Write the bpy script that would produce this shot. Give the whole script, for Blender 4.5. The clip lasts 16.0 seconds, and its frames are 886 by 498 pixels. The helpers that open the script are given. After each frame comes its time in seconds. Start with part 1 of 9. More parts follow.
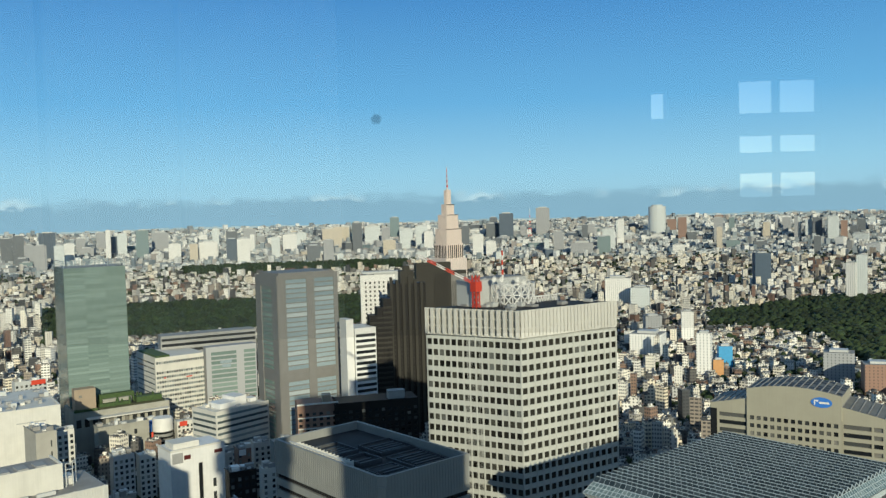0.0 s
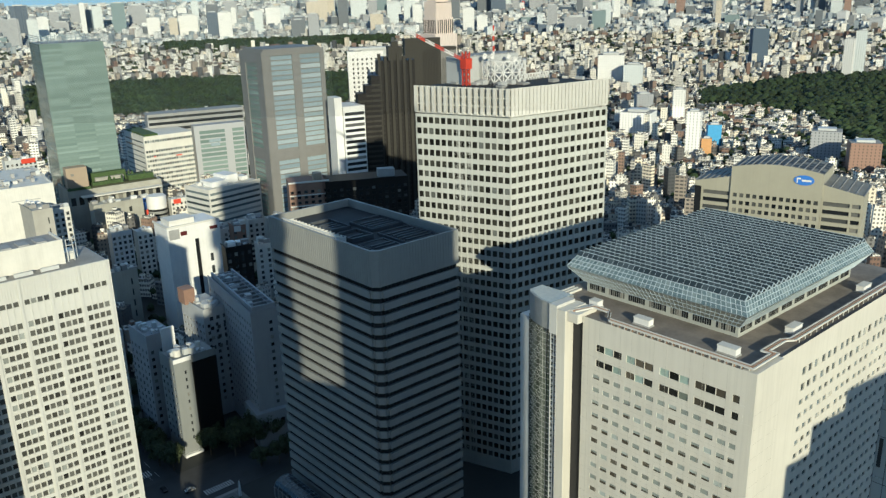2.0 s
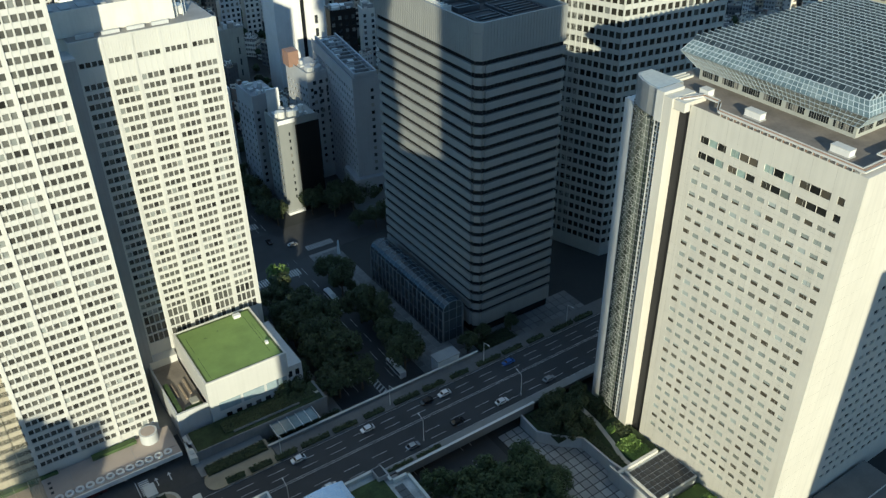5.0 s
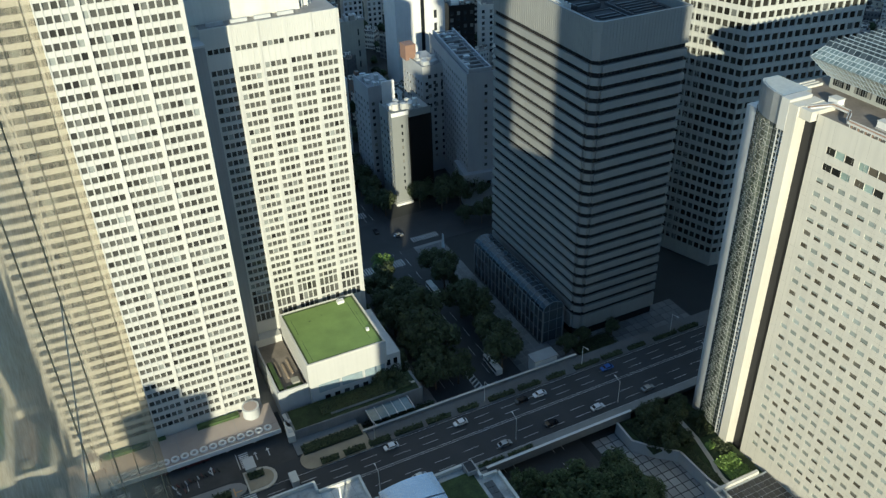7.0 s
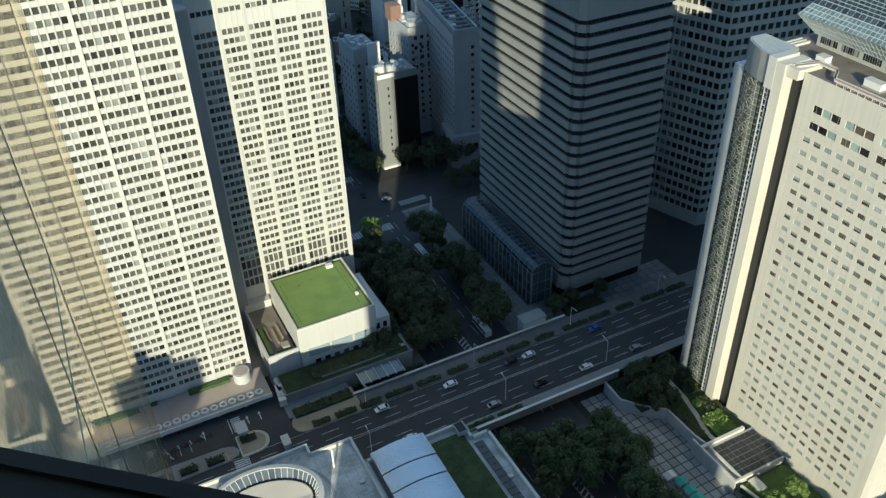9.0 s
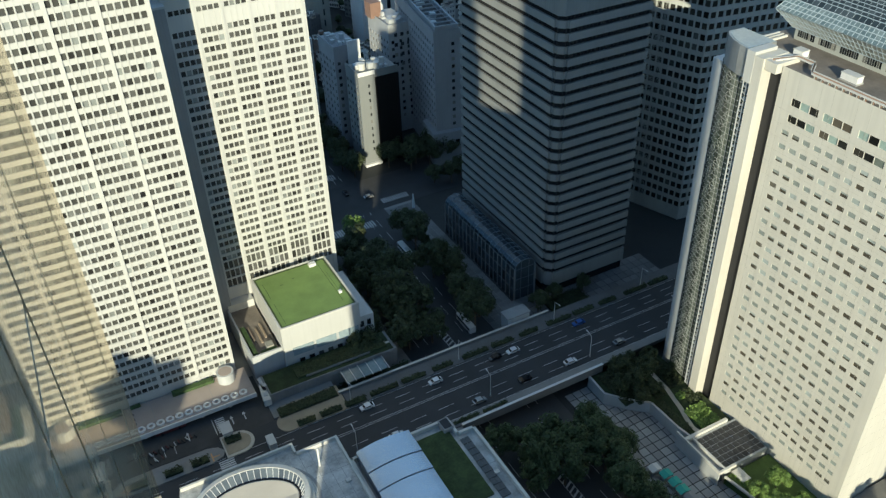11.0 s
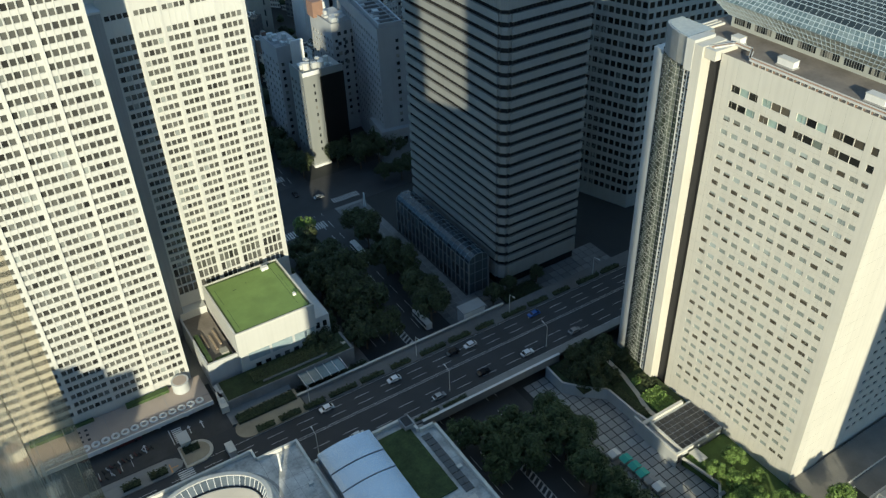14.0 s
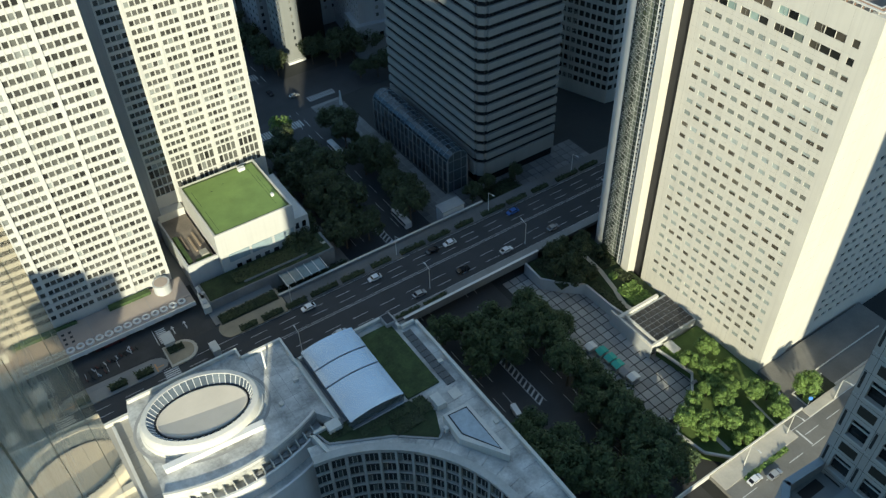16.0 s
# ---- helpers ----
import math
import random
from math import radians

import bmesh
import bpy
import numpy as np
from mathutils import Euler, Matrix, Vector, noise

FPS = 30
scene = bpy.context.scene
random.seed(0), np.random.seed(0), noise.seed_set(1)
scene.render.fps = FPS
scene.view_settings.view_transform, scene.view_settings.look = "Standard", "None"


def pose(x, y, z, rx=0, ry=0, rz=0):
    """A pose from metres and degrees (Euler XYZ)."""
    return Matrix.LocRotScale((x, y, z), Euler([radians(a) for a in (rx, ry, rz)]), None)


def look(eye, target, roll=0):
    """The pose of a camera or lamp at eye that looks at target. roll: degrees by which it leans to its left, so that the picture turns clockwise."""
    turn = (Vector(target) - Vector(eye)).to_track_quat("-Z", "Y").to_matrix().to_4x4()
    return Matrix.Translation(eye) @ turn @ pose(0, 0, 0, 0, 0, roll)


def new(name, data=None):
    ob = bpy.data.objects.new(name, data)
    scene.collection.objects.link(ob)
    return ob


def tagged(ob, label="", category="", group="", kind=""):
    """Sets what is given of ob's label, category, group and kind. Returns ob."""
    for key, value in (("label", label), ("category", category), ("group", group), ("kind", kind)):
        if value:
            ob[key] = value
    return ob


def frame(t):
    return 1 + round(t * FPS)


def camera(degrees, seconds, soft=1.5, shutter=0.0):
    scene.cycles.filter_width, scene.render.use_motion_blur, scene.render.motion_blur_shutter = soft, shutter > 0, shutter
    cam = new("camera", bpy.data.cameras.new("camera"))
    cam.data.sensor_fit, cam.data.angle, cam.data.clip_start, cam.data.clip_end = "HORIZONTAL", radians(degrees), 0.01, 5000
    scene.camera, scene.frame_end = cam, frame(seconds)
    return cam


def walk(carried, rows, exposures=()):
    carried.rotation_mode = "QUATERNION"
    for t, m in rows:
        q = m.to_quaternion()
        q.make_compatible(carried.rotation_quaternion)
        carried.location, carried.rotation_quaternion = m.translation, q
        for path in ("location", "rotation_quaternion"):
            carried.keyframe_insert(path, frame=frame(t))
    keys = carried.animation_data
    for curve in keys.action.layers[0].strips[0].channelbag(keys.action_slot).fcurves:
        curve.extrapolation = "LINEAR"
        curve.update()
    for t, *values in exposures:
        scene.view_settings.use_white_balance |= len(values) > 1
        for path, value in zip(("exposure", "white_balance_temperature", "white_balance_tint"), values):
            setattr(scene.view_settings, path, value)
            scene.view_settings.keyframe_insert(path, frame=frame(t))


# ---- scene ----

# ---- camera and its way: a hand-held phone at a high window, turning in place ----
cam = camera(55.94, 16.0, soft=1.35)
EYE = (0.0, 0.0, 202.0)


def lean(t):
    """How far the phone is held towards the window, in metres."""
    keys = ((0, 0.06), (5.0, 0.06), (7.5, 0.0), (9.0, 0.0), (11.5, 0.03), (13.0, 0.05), (14.5, 0.08), (16.0, 0.09))
    for (t0, a), (t1, b) in zip(keys, keys[1:]):
        if t0 <= t <= t1:
            return a + (b - a) * (t - t0) / (t1 - t0)
    return 0.0


TURNS = [  # seconds, yaw, pitch, roll
    (0.0, -0.000, -2.426, 1.590),
    (0.5, -0.285, -3.220, 1.644),
    (1.0, -0.521, -9.523, 1.562),
    (1.5, -0.636, -16.230, 1.533),
    (2.0, -0.705, -17.557, 1.480),
    (2.5, -0.640, -17.981, 1.400),
    (3.0, -0.340, -21.138, 1.413),
    (3.5, 0.109, -28.395, 1.370),
    (4.0, 0.528, -32.337, 1.361),
    (4.5, 2.291, -32.735, 0.902),
    (5.0, 7.033, -32.672, 0.645),
    (7.5, 15.074, -33.107, 1.639),
    (8.0, 14.697, -34.236, 1.670),
    (8.5, 14.275, -35.071, 1.636),
    (9.0, 13.905, -35.306, 1.613),
    (11.5, 12.234, -35.588, 1.541),
    (12.0, 11.982, -35.614, 1.500),
    (12.5, 11.664, -35.676, 1.494),
    (13.0, 11.168, -35.748, 1.577),
    (13.5, 9.882, -35.841, 1.771),
    (14.0, 8.445, -35.924, 1.709),
    (14.5, 7.720, -36.070, 1.500),
    (15.0, 7.358, -37.561, 1.384),
    (15.5, 7.089, -41.226, 1.353),
    (16.0, 6.880, -42.919, 1.348),
]
EXPOSURES = [(0.0, 0.04, 6600, 2), (0.6, 0.04, 6600, 2), (1.1, 0.06, 6650, 2), (1.5, 0.24, 6680, 2), (2.0, 0.36, 6400, 2), (3.0, 0.4, 6400, 2), (4.0, 0.62, 6450, 2), (4.5, 0.68, 6400, 2), (5.2, 0.62, 6400, 2), (7.5, 0.68, 6400, 2), (8.5, 0.64, 6450, 2), (11.5, 0.64, 6450, 2), (14.5, 0.64, 6600, 2), (15.5, 0.68, 6600, 2), (16.0, 0.8, 6550, 2)]
walk(cam, [(t, pose(EYE[0], EYE[1] + lean(t), EYE[2] + 1.3 * lean(t), 90 + p, r, y)) for t, y, p, r in TURNS], EXPOSURES)

# ---- sky, sun, exposure ----
GRID = 41.0                       # bearing of the street grid, degrees from x
LIGHT = 102.5                     # bearing towards which the sunlight travels
SUN_EL = 15.9
world = bpy.data.worlds.new("sky")
scene.world = world
world.use_nodes = True
wt = world.node_tree
sky = wt.nodes.new("ShaderNodeTexSky")
sky.sky_type, sky.sun_disc = "NISHITA", False
sky.sun_elevation = radians(SUN_EL)
sky.sun_rotation = radians(90 - (LIGHT + 180))
sky.altitude, sky.air_density, sky.dust_density, sky.ozone_density = 900, 1.0, 0.5, 3.0
wt.nodes["Background"].inputs["Strength"].default_value = 0.126
hsv = wt.nodes.new("ShaderNodeHueSaturation")
hsv.inputs["Saturation"].default_value = 1.0
wt.links.new(sky.outputs[0], hsv.inputs["Color"])
tint = wt.nodes.new("ShaderNodeMix")
tint.data_type, tint.blend_type = "RGBA", "MULTIPLY"
tint.inputs[0].default_value, tint.inputs[7].default_value = 1.0, (0.57, 0.655, 0.715, 1)
wt.links.new(hsv.outputs[0], tint.inputs[6])
# deeper blue on the side away from the sun
gen = wt.nodes.new("ShaderNodeTexCoord").outputs["Generated"]
away = wt.nodes.new("ShaderNodeVectorMath")
away.operation = "DOT_PRODUCT"
away.inputs[1].default_value = (math.cos(radians(LIGHT)), math.sin(radians(LIGHT)), 0)
wt.links.new(gen, away.inputs[0])
fac = wt.nodes.new("ShaderNodeValToRGB")
fac.color_ramp.elements[0].position, fac.color_ramp.elements[0].color = 0.0, (0.0, 0.0, 0.0, 1)
fac.color_ramp.elements[1].position, fac.color_ramp.elements[1].color = 0.55, (0.97, 0.97, 0.97, 1)
wt.links.new(away.outputs["Value"], fac.inputs[0])
up = wt.nodes.new("ShaderNodeSeparateXYZ")
wt.links.new(gen, up.inputs[0])
deep = wt.nodes.new("ShaderNodeValToRGB")
while len(deep.color_ramp.elements) < 6:
    deep.color_ramp.elements.new(0.5)
for e, (q, c) in zip(deep.color_ramp.elements, ((0.0, (3.6, 5.9, 7.4)), (0.05, (3.0, 5.8, 8.0)), (0.13, (1.45, 4.2, 7.5)), (0.25, (0.7, 2.6, 6.1)), (0.5, (1.7, 3.1, 5.1)), (1.0, (2.8, 3.85, 5.25)))):
    e.position, e.color = q, (*c, 1)
wt.links.new(up.outputs[2], deep.inputs[0])
blue = wt.nodes.new("ShaderNodeMix")
blue.data_type = "RGBA"
wt.links.new(fac.outputs[0], blue.inputs[0])
wt.links.new(tint.outputs[2], blue.inputs[6])
wt.links.new(deep.outputs[0], blue.inputs[7])
# low cloud bank along the horizon
geo = wt.nodes.new("ShaderNodeTexCoord").outputs["Generated"]
sep = wt.nodes.new("ShaderNodeSeparateXYZ")
wt.links.new(geo, sep.inputs[0])
band = wt.nodes.new("ShaderNodeValToRGB")
while len(band.color_ramp.elements) < 5:
    band.color_ramp.elements.new(0.5)
for e, (q, c) in zip(band.color_ramp.elements, ((0.0, 1.15), (0.004, 1.15), (0.014, 0.92), (0.022, 0.66), (0.036, 0.0))):
    e.position, e.color = q, (c, c, c, 1)
wt.links.new(sep.outputs[2], band.inputs[0])
stretch = wt.nodes.new("ShaderNodeMapping")
stretch.inputs["Scale"].default_value = (30, 30, 60)
wt.links.new(geo, stretch.inputs[0])
puff = wt.nodes.new("ShaderNodeTexNoise")
puff.inputs["Scale"].default_value, puff.inputs["Detail"].default_value = 1.6, 6
wt.links.new(stretch.outputs[0], puff.inputs["Vector"])
thick = wt.nodes.new("ShaderNodeMath")
thick.operation = "ADD"
swell = wt.nodes.new("ShaderNodeMath")
swell.operation = "MULTIPLY_ADD"
swell.inputs[1].default_value, swell.inputs[2].default_value = 1.0, -0.38
wt.links.new(puff.outputs["Fac"], swell.inputs[0])
wt.links.new(swell.outputs[0], thick.inputs[0])
wt.links.new(band.outputs[0], thick.inputs[1])
edge = wt.nodes.new("ShaderNodeValToRGB")
edge.color_ramp.elements[0].position, edge.color_ramp.elements[1].position = 0.56, 1.2
wt.links.new(thick.outputs[0], edge.inputs[0])
lit = wt.nodes.new("ShaderNodeValToRGB")
lit.color_ramp.elements[0].position, lit.color_ramp.elements[0].color = 0.84, (5.8, 7.4, 8.2, 1)
lit.color_ramp.elements[1].position, lit.color_ramp.elements[1].color = 1.04, (2.35, 4.15, 5.6, 1)
wt.links.new(thick.outputs[0], lit.inputs[0])
gap = wt.nodes.new("ShaderNodeTexNoise")
gap.inputs["Scale"].default_value, gap.inputs["Detail"].default_value = 17.0, 3
wt.links.new(geo, gap.inputs["Vector"])
some = wt.nodes.new("ShaderNodeValToRGB")
some.color_ramp.elements[0].position, some.color_ramp.elements[1].position = 0.5, 0.66
wt.links.new(gap.outputs["Fac"], some.inputs[0])
rim = wt.nodes.new("ShaderNodeMix")
rim.data_type = "RGBA"
rim.inputs[6].default_value = (2.45, 4.3, 5.8, 1)
wt.links.new(some.outputs[0], rim.inputs[0])
wt.links.new(lit.outputs[0], rim.inputs[7])
cloud = wt.nodes.new("ShaderNodeMix")
cloud.data_type = "RGBA"
wt.links.new(edge.outputs[0], cloud.inputs[0])
wt.links.new(blue.outputs[2], cloud.inputs[6])
wt.links.new(rim.outputs[2], cloud.inputs[7])
wt.links.new(cloud.outputs[2], wt.nodes["Background"].inputs["Color"])
sun_data = bpy.data.lights.new("sun", "SUN")
sun_data.energy, sun_data.angle, sun_data.color = 3.9, radians(0.53), (1.0, 0.918, 0.725)
sun = new("sun", sun_data)
sd = Vector((math.cos(radians(LIGHT)) * math.cos(radians(SUN_EL)), math.sin(radians(LIGHT)) * math.cos(radians(SUN_EL)), -math.sin(radians(SUN_EL))))
sun.matrix_world = look((0, -300, 500), Vector((0, -300, 500)) + sd)

# ---- materials ----


def nodes_of(name):
    m = bpy.data.materials.new(name)
    m.use_nodes = True
    nt = m.node_tree
    return m, nt, nt.nodes["Principled BSDF"]


def math_node(nt, op, a, b=None):
    n = nt.nodes.new("ShaderNodeMath")
    n.operation = op
    for i, v in enumerate((a, b)):
        if v is None:
            continue
        if isinstance(v, (int, float)):
            n.inputs[i].default_value = v
        else:
            nt.links.new(v, n.inputs[i])
    return n.outputs[0]


def mix_node(nt, f, a, b, mode="MIX"):
    n = nt.nodes.new("ShaderNodeMix")
    n.data_type, n.blend_type = "RGBA", mode
    for s, v in ((n.inputs[0], f), (n.inputs[6], a), (n.inputs[7], b)):
        if isinstance(v, (int, float)):
            s.default_value = v
        elif isinstance(v, tuple):
            s.default_value = (*v, 1)
        else:
            nt.links.new(v, s)
    return n.outputs[2]


def noise_node(nt, scale, detail=4, vec=None, rough=0.6):
    n = nt.nodes.new("ShaderNodeTexNoise")
    n.inputs["Scale"].default_value, n.inputs["Detail"].default_value = scale, detail
    n.inputs["Roughness"].default_value = rough
    if vec is None:
        vec = nt.nodes.new("ShaderNodeTexCoord").outputs["Object"]
    nt.links.new(vec, n.inputs["Vector"])
    return n.outputs["Fac"]


def ramp_node(nt, fac, stops):
    n = nt.nodes.new("ShaderNodeValToRGB")
    while len(n.color_ramp.elements) < len(stops):
        n.color_ramp.elements.new(0.5)
    for e, (p, c) in zip(n.color_ramp.elements, stops):
        e.position, e.color = p, (*c, 1)
    nt.links.new(fac, n.inputs[0])
    return n.outputs[0]


def surface(name, col, rough=0.7, var=0.18, fine=6.0, coarse=0.35, metal=0.0, bump=0.0, streak=0.0, per=None, spread=0.0):
    """Paint, stone, concrete: two scales of variation, rain streaks, and (per) a small shift from piece to piece."""
    m, nt, b = nodes_of(name)
    tc = nt.nodes.new("ShaderNodeTexCoord").outputs["Object"]
    f1, f2 = noise_node(nt, fine, 5, tc), noise_node(nt, coarse, 4, tc)
    dark = tuple(c * (1 - var) for c in col)
    lite = tuple(min(1, c * (1 + var * 0.6)) for c in col)
    c = mix_node(nt, math_node(nt, "ADD", math_node(nt, "MULTIPLY", f1, 0.45), math_node(nt, "MULTIPLY", ramp_node(nt, f2, [(0.34, (0, 0, 0)), (0.66, (1, 1, 1))]), 0.55)), dark, lite)
    if streak:
        mp = nt.nodes.new("ShaderNodeMapping")
        mp.inputs["Scale"].default_value = (1.1, 1.1, 0.03)
        nt.links.new(tc, mp.inputs[0])
        f3 = noise_node(nt, 1.0, 4, mp.outputs[0])
        k = ramp_node(nt, f3, [(0.45, (0, 0, 0)), (0.75, (1, 1, 1))])
        c = mix_node(nt, math_node(nt, "MULTIPLY", k, streak), c, tuple(x * 0.55 for x in col))
    if per:
        if per == "object":
            rnd = nt.nodes.new("ShaderNodeObjectInfo").outputs["Random"]
        else:
            rnd = nt.nodes.new("ShaderNodeNewGeometry").outputs["Random Per Island"]
        hs = nt.nodes.new("ShaderNodeHueSaturation")
        nt.links.new(c, hs.inputs["Color"])
        nt.links.new(math_node(nt, "ADD", math_node(nt, "MULTIPLY", rnd, spread * 2), 1 - spread), hs.inputs["Value"])
        c = hs.outputs[0]
    nt.links.new(c, b.inputs["Base Color"])
    b.inputs["Roughness"].default_value, b.inputs["Metallic"].default_value = rough, metal
    if bump:
        bn = nt.nodes.new("ShaderNodeBump")
        bn.inputs["Strength"].default_value, bn.inputs["Distance"].default_value = bump, 0.05
        nt.links.new(f1, bn.inputs["Height"])
        nt.links.new(bn.outputs[0], b.inputs["Normal"])
    return m


def panes(name, stops, per="object", rough=0.08):
    """Window glass seen from outside, over blinds and dark rooms that differ from pane to pane."""
    m, nt, b = nodes_of(name)
    if per == "object":
        rnd = nt.nodes.new("ShaderNodeObjectInfo").outputs["Random"]
    else:
        rnd = nt.nodes.new("ShaderNodeNewGeometry").outputs["Random Per Island"]
    c = ramp_node(nt, rnd, stops)
    tc = nt.nodes.new("ShaderNodeTexCoord").outputs["Object"]
    c = mix_node(nt, 0.5, c, mix_node(nt, noise_node(nt, 0.9, 2, tc), (0.2, 0.2, 0.2), (1, 1, 1)), "MULTIPLY")
    nt.links.new(c, b.inputs["Base Color"])
    b.inputs["Roughness"].default_value = rough
    b.inputs["IOR"].default_value = 1.5
    return m


def blind_panes(name, dark, blinds, h):
    """Panes with a blind let down to a different height in each window."""
    m, nt, b = nodes_of(name)
    rnd = nt.nodes.new("ShaderNodeObjectInfo").outputs["Random"]
    r2 = math_node(nt, "FRACT", math_node(nt, "MULTIPLY", rnd, 57.3))
    tc = nt.nodes.new("ShaderNodeTexCoord").outputs["Object"]
    sep = nt.nodes.new("ShaderNodeSeparateXYZ")
    nt.links.new(tc, sep.inputs[0])
    edge_z = math_node(nt, "MULTIPLY", math_node(nt, "SUBTRACT", math_node(nt, "MULTIPLY", r2, 2.3), 1.3), h)
    down = math_node(nt, "GREATER_THAN", sep.outputs[2], edge_z)
    slat = math_node(nt, "MULTIPLY", noise_node(nt, 0.7, 3, tc), 0.5)
    c = mix_node(nt, down, ramp_node(nt, r2, dark), ramp_node(nt, rnd, blinds))
    c = mix_node(nt, slat, c, mix_node(nt, 0.5, c, (0.03, 0.035, 0.03)))
    nt.links.new(c, b.inputs["Base Color"])
    b.inputs["Roughness"].default_value = 0.07
    return m


DARKS = [(0.0, (0.012, 0.014, 0.016)), (0.45, (0.03, 0.034, 0.038)), (0.7, (0.07, 0.075, 0.075)), (0.86, (0.16, 0.16, 0.15)), (1.0, (0.4, 0.38, 0.33))]
# hotel pane tones raised so glare on the glass is in the colour
HOTEL = [(0.0, (0.025, 0.024, 0.022)), (0.12, (0.065, 0.064, 0.058)), (0.6, (0.12, 0.12, 0.108)), (0.88, (0.17, 0.17, 0.155)), (1.0, (0.4, 0.43, 0.41))]
TEALS = [(0.0, (0.03, 0.036, 0.038)), (0.25, (0.08, 0.1, 0.105)), (0.6, (0.16, 0.2, 0.21)), (0.85, (0.26, 0.31, 0.32)), (1.0, (0.6, 0.6, 0.55))]
